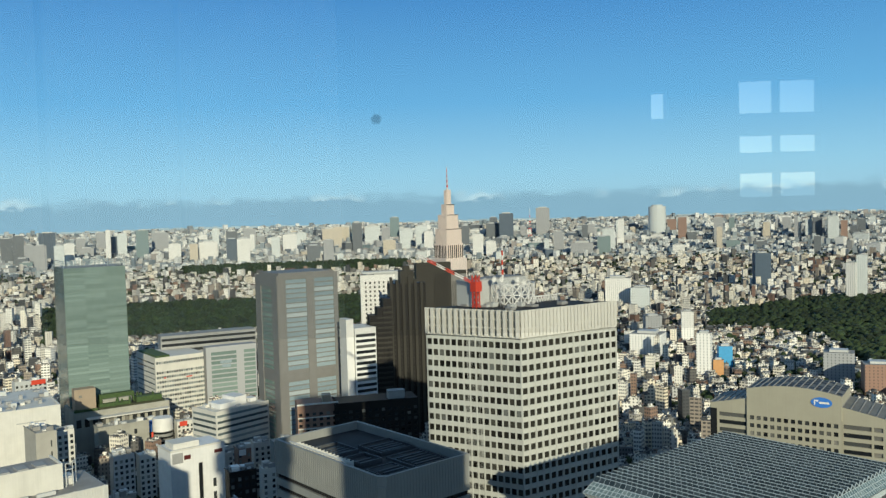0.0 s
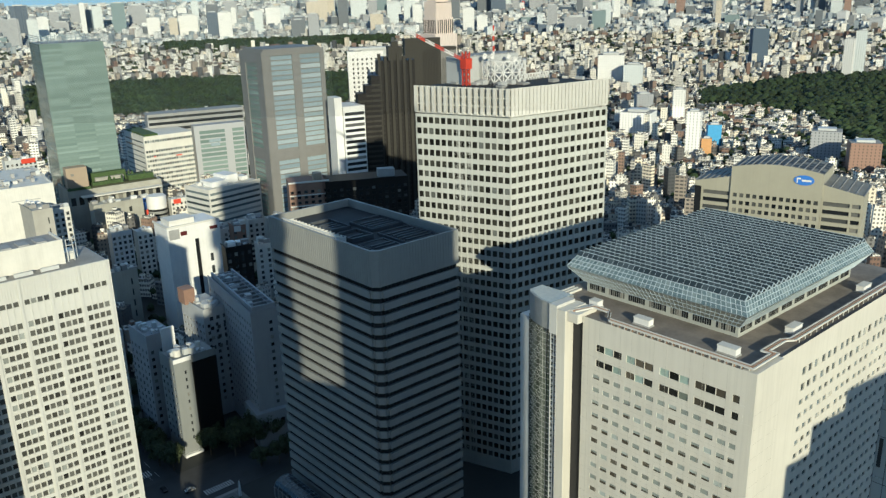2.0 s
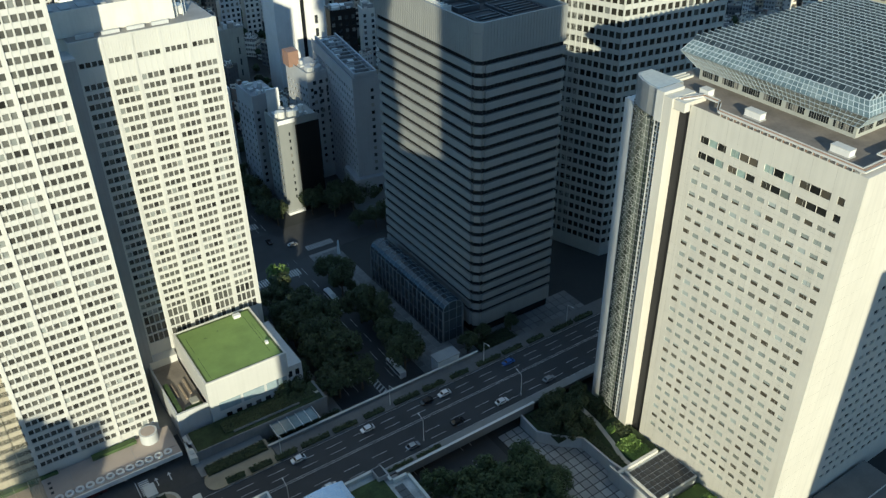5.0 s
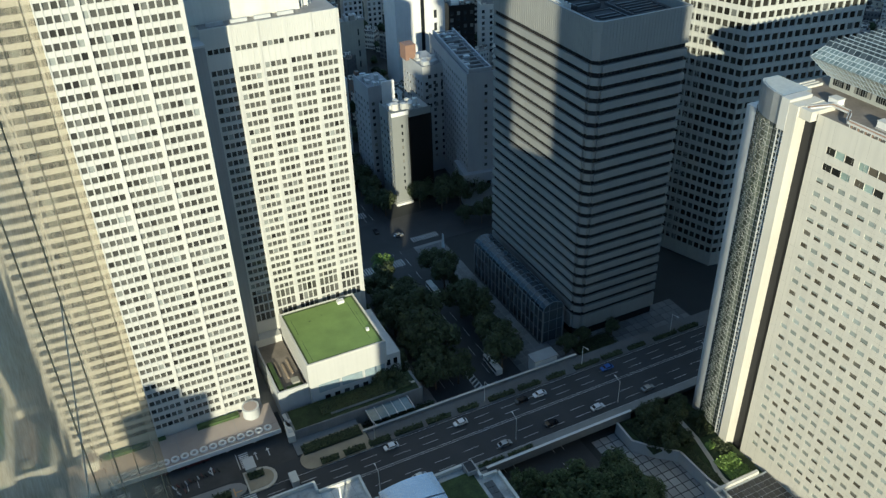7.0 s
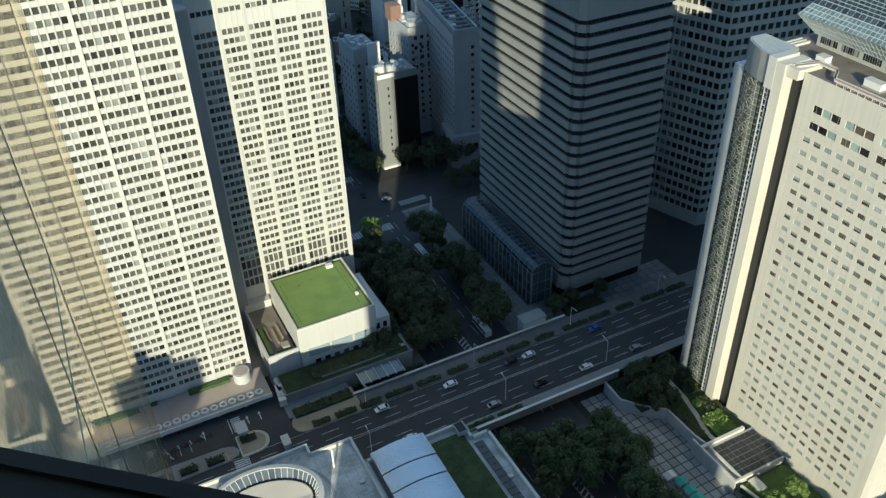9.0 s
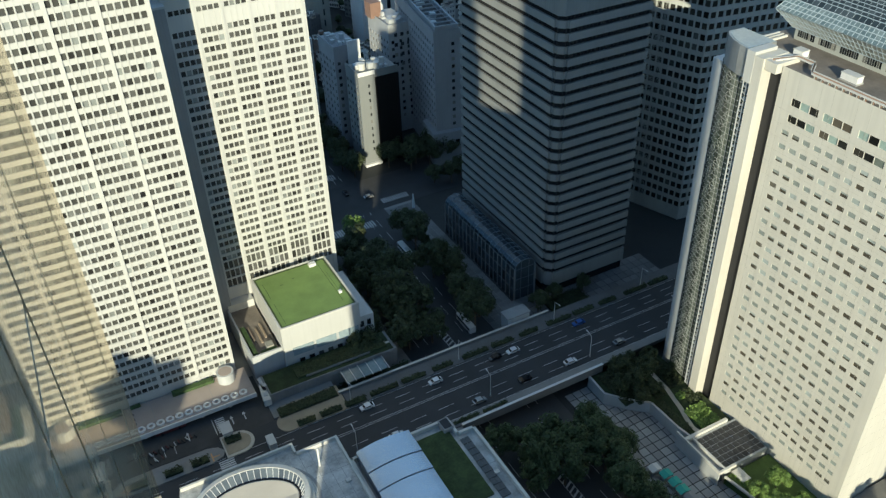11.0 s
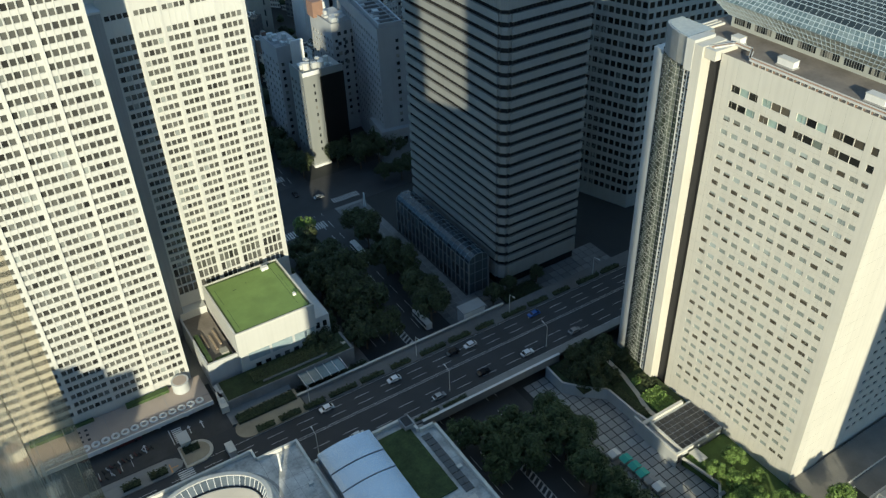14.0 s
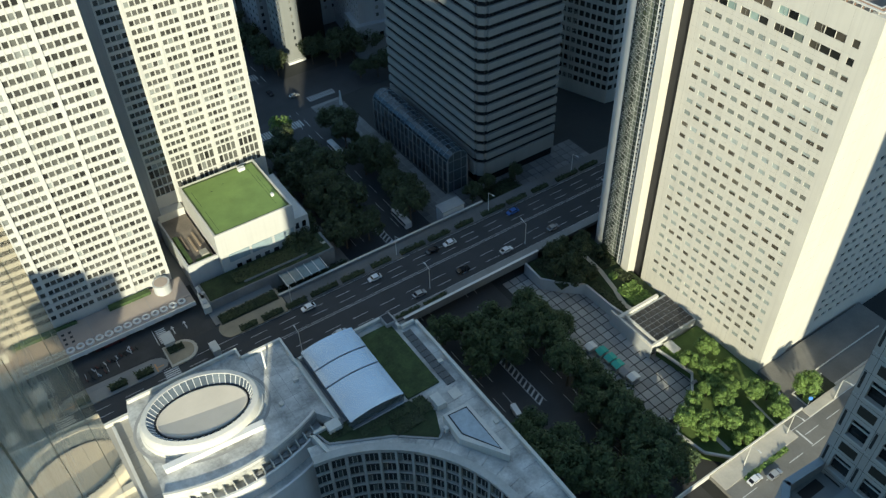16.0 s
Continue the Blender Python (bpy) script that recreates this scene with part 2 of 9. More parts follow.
M = {
    "cream": surface("cream_tile", (0.56, 0.555, 0.52), 0.6, 0.08, 3, 0.08, streak=0.12),
    "beige": surface("beige_panel", (0.635, 0.605, 0.53), 0.6, 0.1, 3, 0.06, streak=0.22),
    "jointbeige": surface("beige_joint_sealant", (0.42, 0.4, 0.345), 0.8, 0.1),
    "white": surface("white_paint", (0.76, 0.75, 0.72), 0.55, 0.1, 3, 0.2, streak=0.15),
    "offwhite": surface("offwhite_concrete", (0.66, 0.64, 0.58), 0.7, 0.12, 2, 0.15, streak=0.2),
    "greytile": surface("grey_brown_tile", (0.285, 0.288, 0.272), 0.55, 0.12, 3, 0.08, streak=0.18),
    "lightgrey": surface("light_grey_panel", (0.52, 0.53, 0.52), 0.55, 0.12, 3, 0.1, streak=0.15),
    "gridgrey": surface("grid_concrete", (0.5, 0.505, 0.465), 0.7, 0.14, 2, 0.1, streak=0.22),
    "sill": surface("dark_sill", (0.05, 0.047, 0.042), 0.95, 0.2),
    "room": surface("dim_room_paint", (0.12, 0.12, 0.12), 0.8, 0.1),
    # grey roof tinted by hand with the blue of open shade
    "wingblue": surface("shade_blue_roof", (0.24, 0.268, 0.285), 0.45, 0.2, 2, 0.3, streak=0.1),
    "vaultglass": panes("vault_glazing", [(0.0, (0.012, 0.022, 0.032)), (0.6, (0.02, 0.036, 0.05)), (1.0, (0.045, 0.075, 0.1))], "island", 0.22),
    "nearstone": surface("grey_granite_cladding", (0.43, 0.42, 0.395), 0.5, 0.15, 3, 0.3, streak=0.1),
    "grey": surface("grey_concrete", (0.33, 0.33, 0.32), 0.8, 0.2, 2, 0.12, bump=0.2),
    "roofgrey": surface("roof_membrane", (0.30, 0.29, 0.27), 0.85, 0.3, 1.2, 0.12, bump=0.2),
    "roofbrown": surface("roof_gravel_brown", (0.225, 0.195, 0.165), 0.9, 0.45, 1.8, 0.16, bump=0.3),
    "paving": surface("stone_paving", (0.24, 0.24, 0.235), 0.8, 0.2, 1.5, 0.1, per="island", spread=0.2),
    "pavement": surface("pavement_concrete", (0.27, 0.265, 0.25), 0.85, 0.22, 1.5, 0.12),
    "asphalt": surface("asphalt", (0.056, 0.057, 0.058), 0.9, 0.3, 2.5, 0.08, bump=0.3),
    "paint": surface("road_paint", (0.62, 0.62, 0.6), 0.7, 0.25, 2, 0.3),
    "earth": surface("city_ground", (0.04, 0.042, 0.04), 0.95, 0.3, 0.4, 0.02),
    "greenroof": surface("green_roof_coating", (0.195, 0.295, 0.085), 0.8, 0.25, 1.6, 0.14),
    "greenmargin": surface("dirty_green_coating", (0.085, 0.12, 0.045), 0.85, 0.4, 2.5, 0.3),
    "lawn": surface("lawn", (0.055, 0.085, 0.028), 0.95, 0.65, 1.4, 0.35, bump=0.5),
    "soil": surface("planting_soil", (0.05, 0.055, 0.03), 0.95, 0.35, 2, 0.2),
    "hedge": surface("hedge_leaves", (0.055, 0.095, 0.03), 0.85, 0.5, 3, 0.5, bump=0.6, per="island", spread=0.35),
    # same foliage in dark and bright copies; sun and shade are in the colour
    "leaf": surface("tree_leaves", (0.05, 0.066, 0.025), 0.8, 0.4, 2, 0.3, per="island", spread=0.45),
    "leafsun": surface("sun_bright_leaves", (0.138, 0.22, 0.048), 0.7, 0.35, 2, 0.3, per="island", spread=0.4),
    "maroon": surface("maroon_coach", (0.10, 0.022, 0.022), 0.3, 0.05),
    # lighter copy of the asphalt, with sunlight put into its colour
    "paleroad": surface("sun_paled_asphalt", (0.2, 0.192, 0.172), 0.9, 0.35, 2, 0.1),
    "roofpale": surface("stained_roof_concrete", (0.56, 0.56, 0.53), 0.8, 0.75, 1.6, 0.16, bump=0.25),
    "leafdark": surface("park_leaves", (0.026, 0.045, 0.014), 0.85, 0.4, 0.2, 0.02, per="island", spread=0.5),
    "bark": surface("bark", (0.12, 0.09, 0.06), 0.9, 0.3, 6, 1, bump=0.5),
    "steel": surface("painted_steel_grey", (0.45, 0.46, 0.47), 0.4, 0.1, 4, 0.5, metal=0.3),
    "chrome": surface("galvanised_steel", (0.55, 0.56, 0.57), 0.35, 0.12, 4, 0.5, metal=0.8),
    "red": surface("red_crane_paint", (0.62, 0.06, 0.03), 0.5, 0.15, 3, 0.5),
    "redwhite": surface("white_mast_paint", (0.75, 0.72, 0.7), 0.5, 0.15, 3, 0.5),
    "hazyland": surface("haze_coloured_strip", (0.36, 0.46, 0.53), 0.95, 0.2, 0.02, 0.004),
    # striped tower's roof and ducts: the city hall's shade is put into both colours
    "monoroof": surface("dark_shaded_roof", (0.042, 0.046, 0.05), 0.8, 0.35, 1.0, 0.12, bump=0.2),
    "ductgrey": surface("shade_darkened_duct", (0.085, 0.09, 0.095), 0.55, 0.25, 1.5, 0.2, streak=0.2),
    # pale walls greyed down: the street's shade is in this colour
    "dimwall": surface("shade_greyed_concrete", (0.24, 0.245, 0.24), 0.8, 0.25, 1.5, 0.12, streak=0.3),
    # darker pavement copy; shade along the raised road is painted in
    "dimpave": surface("shade_dimmed_pavement", (0.15, 0.15, 0.145), 0.85, 0.28, 1.5, 0.12),
    "tanpave": surface("tan_island_paving", (0.36, 0.3, 0.21), 0.85, 0.25, 1.5, 0.15),
    "baresoil": surface("bare_tan_soil", (0.2, 0.165, 0.11), 0.95, 0.4, 1.2, 0.25, bump=0.3),
    "blue": surface("blue_sign", (0.05, 0.2, 0.62), 0.4, 0.05),
    "bluesheet": surface("blue_sheeting", (0.05, 0.32, 0.6), 0.6, 0.15),
    "orange": surface("orange_paint", (0.62, 0.33, 0.14), 0.7, 0.15),
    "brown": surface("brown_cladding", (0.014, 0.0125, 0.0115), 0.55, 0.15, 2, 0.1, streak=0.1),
    "tan": surface("tan_cladding", (0.36, 0.28, 0.2), 0.6, 0.12, 2, 0.1),
    "pink": surface("pale_pink_stone", (0.74, 0.635, 0.57), 0.6, 0.08, 0.8, 0.05),
    "bargrey": surface("grey_steel_mullion", (0.2, 0.205, 0.2), 0.5, 0.15),
    "black": surface("dark_recess", (0.02, 0.02, 0.022), 0.6, 0.2),
    "tyre": surface("tyre_rubber", (0.02, 0.02, 0.02), 0.8, 0.2),
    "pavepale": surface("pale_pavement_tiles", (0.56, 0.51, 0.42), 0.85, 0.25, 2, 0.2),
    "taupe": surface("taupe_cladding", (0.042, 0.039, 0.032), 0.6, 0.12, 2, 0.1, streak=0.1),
    "towergrey": surface("dark_grey_tower_panel", (0.2, 0.195, 0.185), 0.6, 0.12, 2, 0.1, streak=0.1),
    "greenframe": surface("green_glass_mullion", (0.14, 0.19, 0.17), 0.4, 0.1),
    "olive": surface("olive_beige_tile", (0.37, 0.35, 0.275), 0.7, 0.1, 2, 0.1, streak=0.12),
    "archroof": surface("weathered_arch_roof_sheet", (0.17, 0.165, 0.145), 0.7, 0.3, 1.5, 0.1, streak=0.2),
    "courtstone": surface("grey_court_granite", (0.46, 0.46, 0.43), 0.65, 0.2, 2.5, 0.3, streak=0.3),
    "courtpane": panes("court_window_glass", [(0.0, (0.02, 0.026, 0.026)), (0.6, (0.045, 0.055, 0.055)), (0.9, (0.09, 0.105, 0.1)), (1.0, (0.22, 0.24, 0.22))]),
    # link wall toned down; shade between the hotel towers is in its colour
    "linkgrey": surface("shade_toned_link", (0.3, 0.31, 0.31), 0.7, 0.15, 2, 0.1, streak=0.3),
    "lowasphalt": surface("grey_sunken_asphalt", (0.065, 0.066, 0.066), 0.9, 0.35, 2.0, 0.06, bump=0.2),
    # leaf copy lightened to lift the shaded plaza crowns
    "leafmid": surface("lifted_shade_leaves", (0.06, 0.09, 0.034), 0.8, 0.35, 2, 0.3, per="island", spread=0.4),
    "claygrey": surface("grey_green_clerestory_paint", (0.4, 0.41, 0.37), 0.6, 0.12, 2, 0.2, streak=0.2),
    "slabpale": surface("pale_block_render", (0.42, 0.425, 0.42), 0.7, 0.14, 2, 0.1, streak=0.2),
    # light grey render lowered, with the deep street shade painted in
    "slabgrey": surface("shade_toned_slab", (0.33, 0.335, 0.34), 0.7, 0.14, 2, 0.1, streak=0.15),
    "pipebrown": surface("copper_pipe_paint", (0.42, 0.26, 0.17), 0.5, 0.1),
    "canopyroof": surface("canopy_pink_tile", (0.42, 0.35, 0.30), 0.85, 0.14, 3, 0.12, bump=0.15),
    "lowerstone": surface("beige_roof_slabs", (0.42, 0.40, 0.35), 0.85, 0.18, 1.5, 0.1),
    "ovaldisc": surface("beige_membrane", (0.60, 0.54, 0.45), 0.85, 0.1, 1.5, 0.12),
    # panes lightened in colour in place of a sky reflection
    "ovalpane": panes("sky_toned_oval_glass", [(0.0, (0.12, 0.15, 0.18)), (1.0, (0.28, 0.32, 0.34))]),
    "grass": surface("shaded_grass", (0.09, 0.14, 0.035), 0.95, 0.4, 2, 0.25, bump=0.5),
    "teal": surface("teal_sheet", (0.04, 0.42, 0.34), 0.55, 0.2, 2, 0.3),
    "alu": surface("silver_vault_sheet", (0.42, 0.47, 0.53), 0.24, 0.12, 2, 0.15, metal=0.8),
    "blindpane": blind_panes("blind_window_glass", [(0.0, (0.03, 0.028, 0.022)), (1.0, (0.1, 0.085, 0.065))], [(0.0, (0.15, 0.13, 0.1)), (0.16, (0.19, 0.185, 0.155)), (0.28, (0.28, 0.31, 0.285)), (0.75, (0.36, 0.4, 0.37)), (1.0, (0.5, 0.55, 0.52))], 1.35),
    "pane": panes("window_glass", DARKS),
    "pane_isl": panes("window_glass_run", DARKS, "island"),
    "pane_teal": panes("pale_window_glass", TEALS),
    "pane_teal_isl": panes("pale_window_glass_run", TEALS, "island"),
    "band": panes("dark_ribbon_glass", [(0.0, (0.01, 0.011, 0.013)), (1.0, (0.03, 0.033, 0.036))], "island", 0.12),
    "curtain": panes("green_curtain_wall", [(0.0, (0.2, 0.275, 0.25)), (0.5, (0.25, 0.335, 0.305)), (0.95, (0.31, 0.405, 0.37)), (1.0, (0.06, 0.09, 0.09))], "island", 0.12),
    # bay glass brightened: mirrored sky is painted into these stops
    "curtain_blue": panes("blue_grey_curtain_wall", [(0.0, (0.26, 0.34, 0.38)), (0.6, (0.36, 0.45, 0.49)), (1.0, (0.52, 0.58, 0.6))], "island", 0.12),
    "roofglass": panes("roof_glazing", [(0.0, (0.028, 0.042, 0.05)), (0.6, (0.045, 0.064, 0.075)), (1.0, (0.08, 0.105, 0.12))], "island", 0.2),
    "eaveglass": panes("eave_glazing", [(0.0, (0.13, 0.19, 0.21)), (0.6, (0.18, 0.25, 0.27)), (1.0, (0.27, 0.34, 0.35))], "island", 0.2),
    "eavedark": panes("eave_soffit_glazing", [(0.0, (0.22, 0.23, 0.2)), (1.0, (0.34, 0.35, 0.31))], "island", 0.3),
    "eavebar": surface("eave_bar_paint", (0.4, 0.47, 0.51), 0.5, 0.1),
    "carwhite": surface("car_white", (0.75, 0.75, 0.75), 0.25, 0.04),
    "carblack": surface("car_black", (0.02, 0.02, 0.022), 0.2, 0.04),
    "cargrey": surface("car_silver", (0.4, 0.41, 0.42), 0.25, 0.04, metal=0.4),
    "carblue": surface("car_blue", (0.06, 0.14, 0.4), 0.25, 0.04),
    "hotelpane": panes("hotel_window_glass", HOTEL),
    "hotelpane_run": panes("hotel_window_glass_run", HOTEL, "island"),
    # skylight base colour holds the reflected sky
    "skyglass": panes("sky_toned_skylight_glass", [(0.0, (0.42, 0.5, 0.56)), (1.0, (0.55, 0.62, 0.66))], "island", 0.15),
    "shrubs": surface("dark_shrub_bed", (0.035, 0.055, 0.02), 0.95, 0.6, 1.2, 0.3, bump=0.6),
    "gridpane": panes("grid_window_glass", [(0.0, (0.012, 0.012, 0.011)), (0.5, (0.03, 0.029, 0.024)), (0.85, (0.075, 0.073, 0.06)), (1.0, (0.18, 0.19, 0.18))], "island"),
    "slimteal": surface("grey_teal_tile", (0.24, 0.25, 0.24), 0.6, 0.1, 2, 0.1, streak=0.1),
    "driveway": surface("worn_driveway", (0.066, 0.065, 0.062), 0.9, 0.35, 2, 0.2),
    "topglass": panes("top_floor_glass", [(0.0, (0.012, 0.013, 0.012)), (0.5, (0.04, 0.04, 0.034)), (0.7, (0.14, 0.12, 0.09)), (0.8, (0.3, 0.4, 0.36)), (1.0, (0.45, 0.58, 0.52))]),
    "stairglass": panes("stair_tower_glass", [(0.0, (0.04, 0.048, 0.04)), (0.5, (0.09, 0.105, 0.085)), (1.0, (0.17, 0.19, 0.16))], "island", 0.04),
    "stairbar": surface("stair_grid_paint", (0.46, 0.47, 0.44), 0.5, 0.15),
    "vaultrib": surface("dark_blue_vault_rib", (0.15, 0.19, 0.22), 0.5, 0.15),
    "hoodmetal": surface("brushed_hood_steel", (0.46, 0.47, 0.46), 0.38, 0.18, 1.5, 0.3, metal=0.45, streak=0.35),
    "brick": surface("red_brown_brick", (0.27, 0.16, 0.115), 0.75, 0.2, 3, 0.2),
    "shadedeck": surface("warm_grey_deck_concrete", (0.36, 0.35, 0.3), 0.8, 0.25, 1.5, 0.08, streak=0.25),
    "carglass": panes("car_glass", [(0.0, (0.02, 0.02, 0.025)), (1.0, (0.03, 0.03, 0.035))]),
}


def city_skin(name, tones, window, share=0.38, strong=0.85):
    """Small far buildings: a wall tone for each, with storeys and windows in metres of the wall."""
    m, nt, b = nodes_of(name)
    rnd = nt.nodes.new("ShaderNodeNewGeometry").outputs["Random Per Island"]
    uvn = nt.nodes.new("ShaderNodeUVMap")
    sep = nt.nodes.new("ShaderNodeSeparateXYZ")
    nt.links.new(uvn.outputs[0], sep.inputs[0])
    n = len(tones)
    ramp = nt.nodes.new("ShaderNodeValToRGB")
    ramp.color_ramp.interpolation = "CONSTANT"
    while len(ramp.color_ramp.elements) < n:
        ramp.color_ramp.elements.new(0.5)
    for i, (e, c) in enumerate(zip(ramp.color_ramp.elements, tones)):
        e.position, e.color = i / n, (*c, 1)
    nt.links.new(rnd, ramp.inputs[0])
    r2 = math_node(nt, "FRACT", math_node(nt, "MULTIPLY", rnd, 37.7))
    r3 = math_node(nt, "FRACT", math_node(nt, "MULTIPLY", rnd, 91.3))
    pitch = math_node(nt, "ADD", math_node(nt, "MULTIPLY", r2, 2.2), 1.8)
    fx = math_node(nt, "FRACT", math_node(nt, "DIVIDE", sep.outputs[0], pitch))
    fz = math_node(nt, "FRACT", math_node(nt, "DIVIDE", sep.outputs[1], 3.3))
    wx = math_node(nt, "LESS_THAN", fx, math_node(nt, "ADD", math_node(nt, "MULTIPLY", r3, 0.55), share - 0.1))
    wz = math_node(nt, "MULTIPLY", math_node(nt, "GREATER_THAN", fz, 0.3), math_node(nt, "LESS_THAN", fz, 0.78))
    w = math_node(nt, "MULTIPLY", wx, wz)
    base = mix_node(nt, math_node(nt, "MULTIPLY", noise_node(nt, 0.3, 3), 0.1), ramp.outputs[0], (0.1, 0.1, 0.1))
    c = mix_node(nt, math_node(nt, "MULTIPLY", w, strong), base, window)
    nt.links.new(c, b.inputs["Base Color"])
    nt.links.new(math_node(nt, "SUBTRACT", 0.8, math_node(nt, "MULTIPLY", w, 0.5)), b.inputs["Roughness"])
    return m


TONES = [(0.88, 0.85, 0.77), (0.12, 0.115, 0.11), (0.87, 0.84, 0.77), (0.34, 0.29, 0.24), (0.88, 0.83, 0.72), (0.66, 0.63, 0.56), (0.84, 0.75, 0.6), (0.2, 0.12, 0.09), (0.88, 0.86, 0.8), (0.8, 0.77, 0.7),
         (0.07, 0.075, 0.08), (0.82, 0.73, 0.58), (0.22, 0.22, 0.215), (0.88, 0.82, 0.7), (0.3, 0.2, 0.15), (0.86, 0.84, 0.78), (0.5, 0.48, 0.44), (0.86, 0.81, 0.72)]
# horizon walls: distance haze is put into these greyed tones
TONES_HAZED = [(0.86, 0.86, 0.83), (0.2, 0.24, 0.27), (0.82, 0.82, 0.79), (0.38, 0.38, 0.37), (0.86, 0.84, 0.79), (0.46, 0.5, 0.51), (0.3, 0.34, 0.37), (0.62, 0.59, 0.54), (0.42, 0.38, 0.35), (0.82, 0.83, 0.81), (0.3, 0.35, 0.38), (0.54, 0.57, 0.58)]
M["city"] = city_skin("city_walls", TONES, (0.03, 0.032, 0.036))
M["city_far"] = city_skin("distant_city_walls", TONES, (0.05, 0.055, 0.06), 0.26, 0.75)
M["city_haze"] = city_skin("haze_toned_city_walls", TONES_HAZED, (0.16, 0.19, 0.21), 0.26, 0.7)
# roof colour greyed to carry the far haze
M["farroof"] = surface("haze_toned_roofs", (0.3, 0.32, 0.33), 0.85, 0.2, 1, 0.1, per="island", spread=0.3)
M["roofglass"].node_tree.nodes["Principled BSDF"].inputs["Specular IOR Level"].default_value = 0.4
for key in ("skyglass", "gridpane", "band", "greytile", "taupe", "brown", "monoroof", "ductgrey"):
    M[key].node_tree.nodes["Principled BSDF"].inputs["Specular IOR Level"].default_value = 0.2
M["cityroof"] = surface("city_roofs", (0.21, 0.195, 0.17), 0.85, 0.3, 1, 0.1, per="island", spread=0.7)

# ---- building blocks ----
ca, sa = math.cos(radians(GRID)), math.sin(radians(GRID))


def W(u, v, z=0.0):
    """World place of grid metres u (along the wide street) and v (across it)."""
    return Vector((u * ca - v * sa, u * sa + v * ca, z))


def thing(name, u, v, z=0.0, label="", category="", group="", turn=0.0, kind=""):
    ob = new(name)
    ob.matrix_world = Matrix.Translation(W(u, v, z)) @ pose(0, 0, 0, 0, 0, GRID + turn)
    ob.empty_display_size = 1
    return tagged(ob, label, category, group, kind)


class Mesh:
    """Collects faces; done() links them as one mesh object under a parent."""

    def __init__(self):
        self.v, self.f, self.m, self.uv = [], [], [], []

    def face(self, pts, mat=0, uv=None):
        i = len(self.v)
        self.v += [tuple(p) for p in pts]
        self.f.append(tuple(range(i, i + len(pts))))
        self.m.append(mat)
        self.uv.append(uv or [(0, 0)] * len(pts))

    def prism(self, poly, z0, z1, mat=0, top=None, shrink=1.0):
        """poly counter-clockwise; walls get metres as uv."""
        n, i = len(poly), len(self.v)
        cx, cy = sum(p[0] for p in poly) / n, sum(p[1] for p in poly) / n
        self.v += [(x, y, z0) for x, y in poly] + [(cx + (x - cx) * shrink, cy + (y - cy) * shrink, z1) for x, y in poly]
        run = 0.0
        for k in range(n):
            j = (k + 1) % n
            d = math.dist(poly[k], poly[j])
            self.f.append((i + k, i + j, i + n + j, i + n + k))
            self.m.append(mat)
            self.uv.append([(run, 0), (run + d, 0), (run + d, z1 - z0), (run, z1 - z0)])
            run += d
        self.f.append(tuple(range(i + n, i + 2 * n)))
        self.m.append(mat if top is None else top)
        self.uv.append([(0, 0)] * n)
        self.f.append(tuple(range(i + n - 1, i - 1, -1)))
        self.m.append(mat)
        self.uv.append([(0, 0)] * n)

    def box(self, x0, x1, y0, y1, z0, z1, mat=0, top=None):
        self.prism([(x0, y0), (x1, y0), (x1, y1), (x0, y1)], z0, z1, mat, top)

    def cyl(self, x, y, r, z0, z1, n=12, r2=None, mat=0):
        self.prism([(x + r * math.cos(2 * math.pi * k / n), y + r * math.sin(2 * math.pi * k / n)) for k in range(n)], z0, z1, mat, None, 1.0 if r2 is None else r2 / r)

    def bar(self, a, b, w, mat=0):
        a, b = Vector(a), Vector(b)
        d = (b - a).normalized()
        s = d.cross(Vector((0, 0, 1)) if abs(d.z) < 0.95 else Vector((1, 0, 0))).normalized() * w / 2
        t = d.cross(s).normalized() * w / 2
        i = len(self.v)
        self.v += [tuple(p + k * s + l * t) for p in (a, b) for k, l in ((-1, -1), (1, -1), (1, 1), (-1, 1))]
        for q in ((0, 1, 5, 4), (1, 2, 6, 5), (2, 3, 7, 6), (3, 0, 4, 7), (3, 2, 1, 0), (4, 5, 6, 7)):
            self.f.append(tuple(i + k for k in q))
            self.m.append(mat)
            self.uv.append([(0, 0)] * 4)

    def data(self, name, mats, smooth=False):
        me = bpy.data.meshes.new(name)
        me.from_pydata(self.v, [], self.f)
        for m in mats if isinstance(mats, (list, tuple)) else [mats]:
            me.materials.append(M[m] if isinstance(m, str) else m)
        me.polygons.foreach_set("material_index", self.m)
        if smooth:
            me.polygons.foreach_set("use_smooth", [True] * len(self.f))
        if any(any(q != (0, 0) for q in u) for u in self.uv):
            lay = me.uv_layers.new(name="UVMap")
            lay.data.foreach_set("uv", [c for u in self.uv for q in u for c in q])
        me.update()
        return me

    def weld(self):
        seen, new_i, keep = {}, [], []
        for p in self.v:
            k = tuple(round(c, 4) for c in p)
            if k not in seen:
                seen[k] = len(keep)
                keep.append(p)
            new_i.append(seen[k])
        self.v, self.f = keep, [tuple(new_i[i] for i in f) for f in self.f]
        return self

    def done(self, name, mats, parent=None, label="", smooth=False, kind="", category=""):
        ob = new(name, self.data(name, mats, smooth))
        if parent:
            ob.parent = parent
        return tagged(ob, label, category, "", kind)


def solid(name, mats, parent, *boxes, label=""):
    mb = Mesh()
    for b in boxes:
        mb.box(*b)
    return mb.done(name, mats, parent, label)


def each(name, mats, parent, boxes, label=""):
    """One object for each box."""
    for b in boxes:
        solid(name, mats, parent, b, label=label)


def spans(start, size, gap, n):
    return [(start + i * (size + gap), start + i * (size + gap) + size) for i in range(n)]


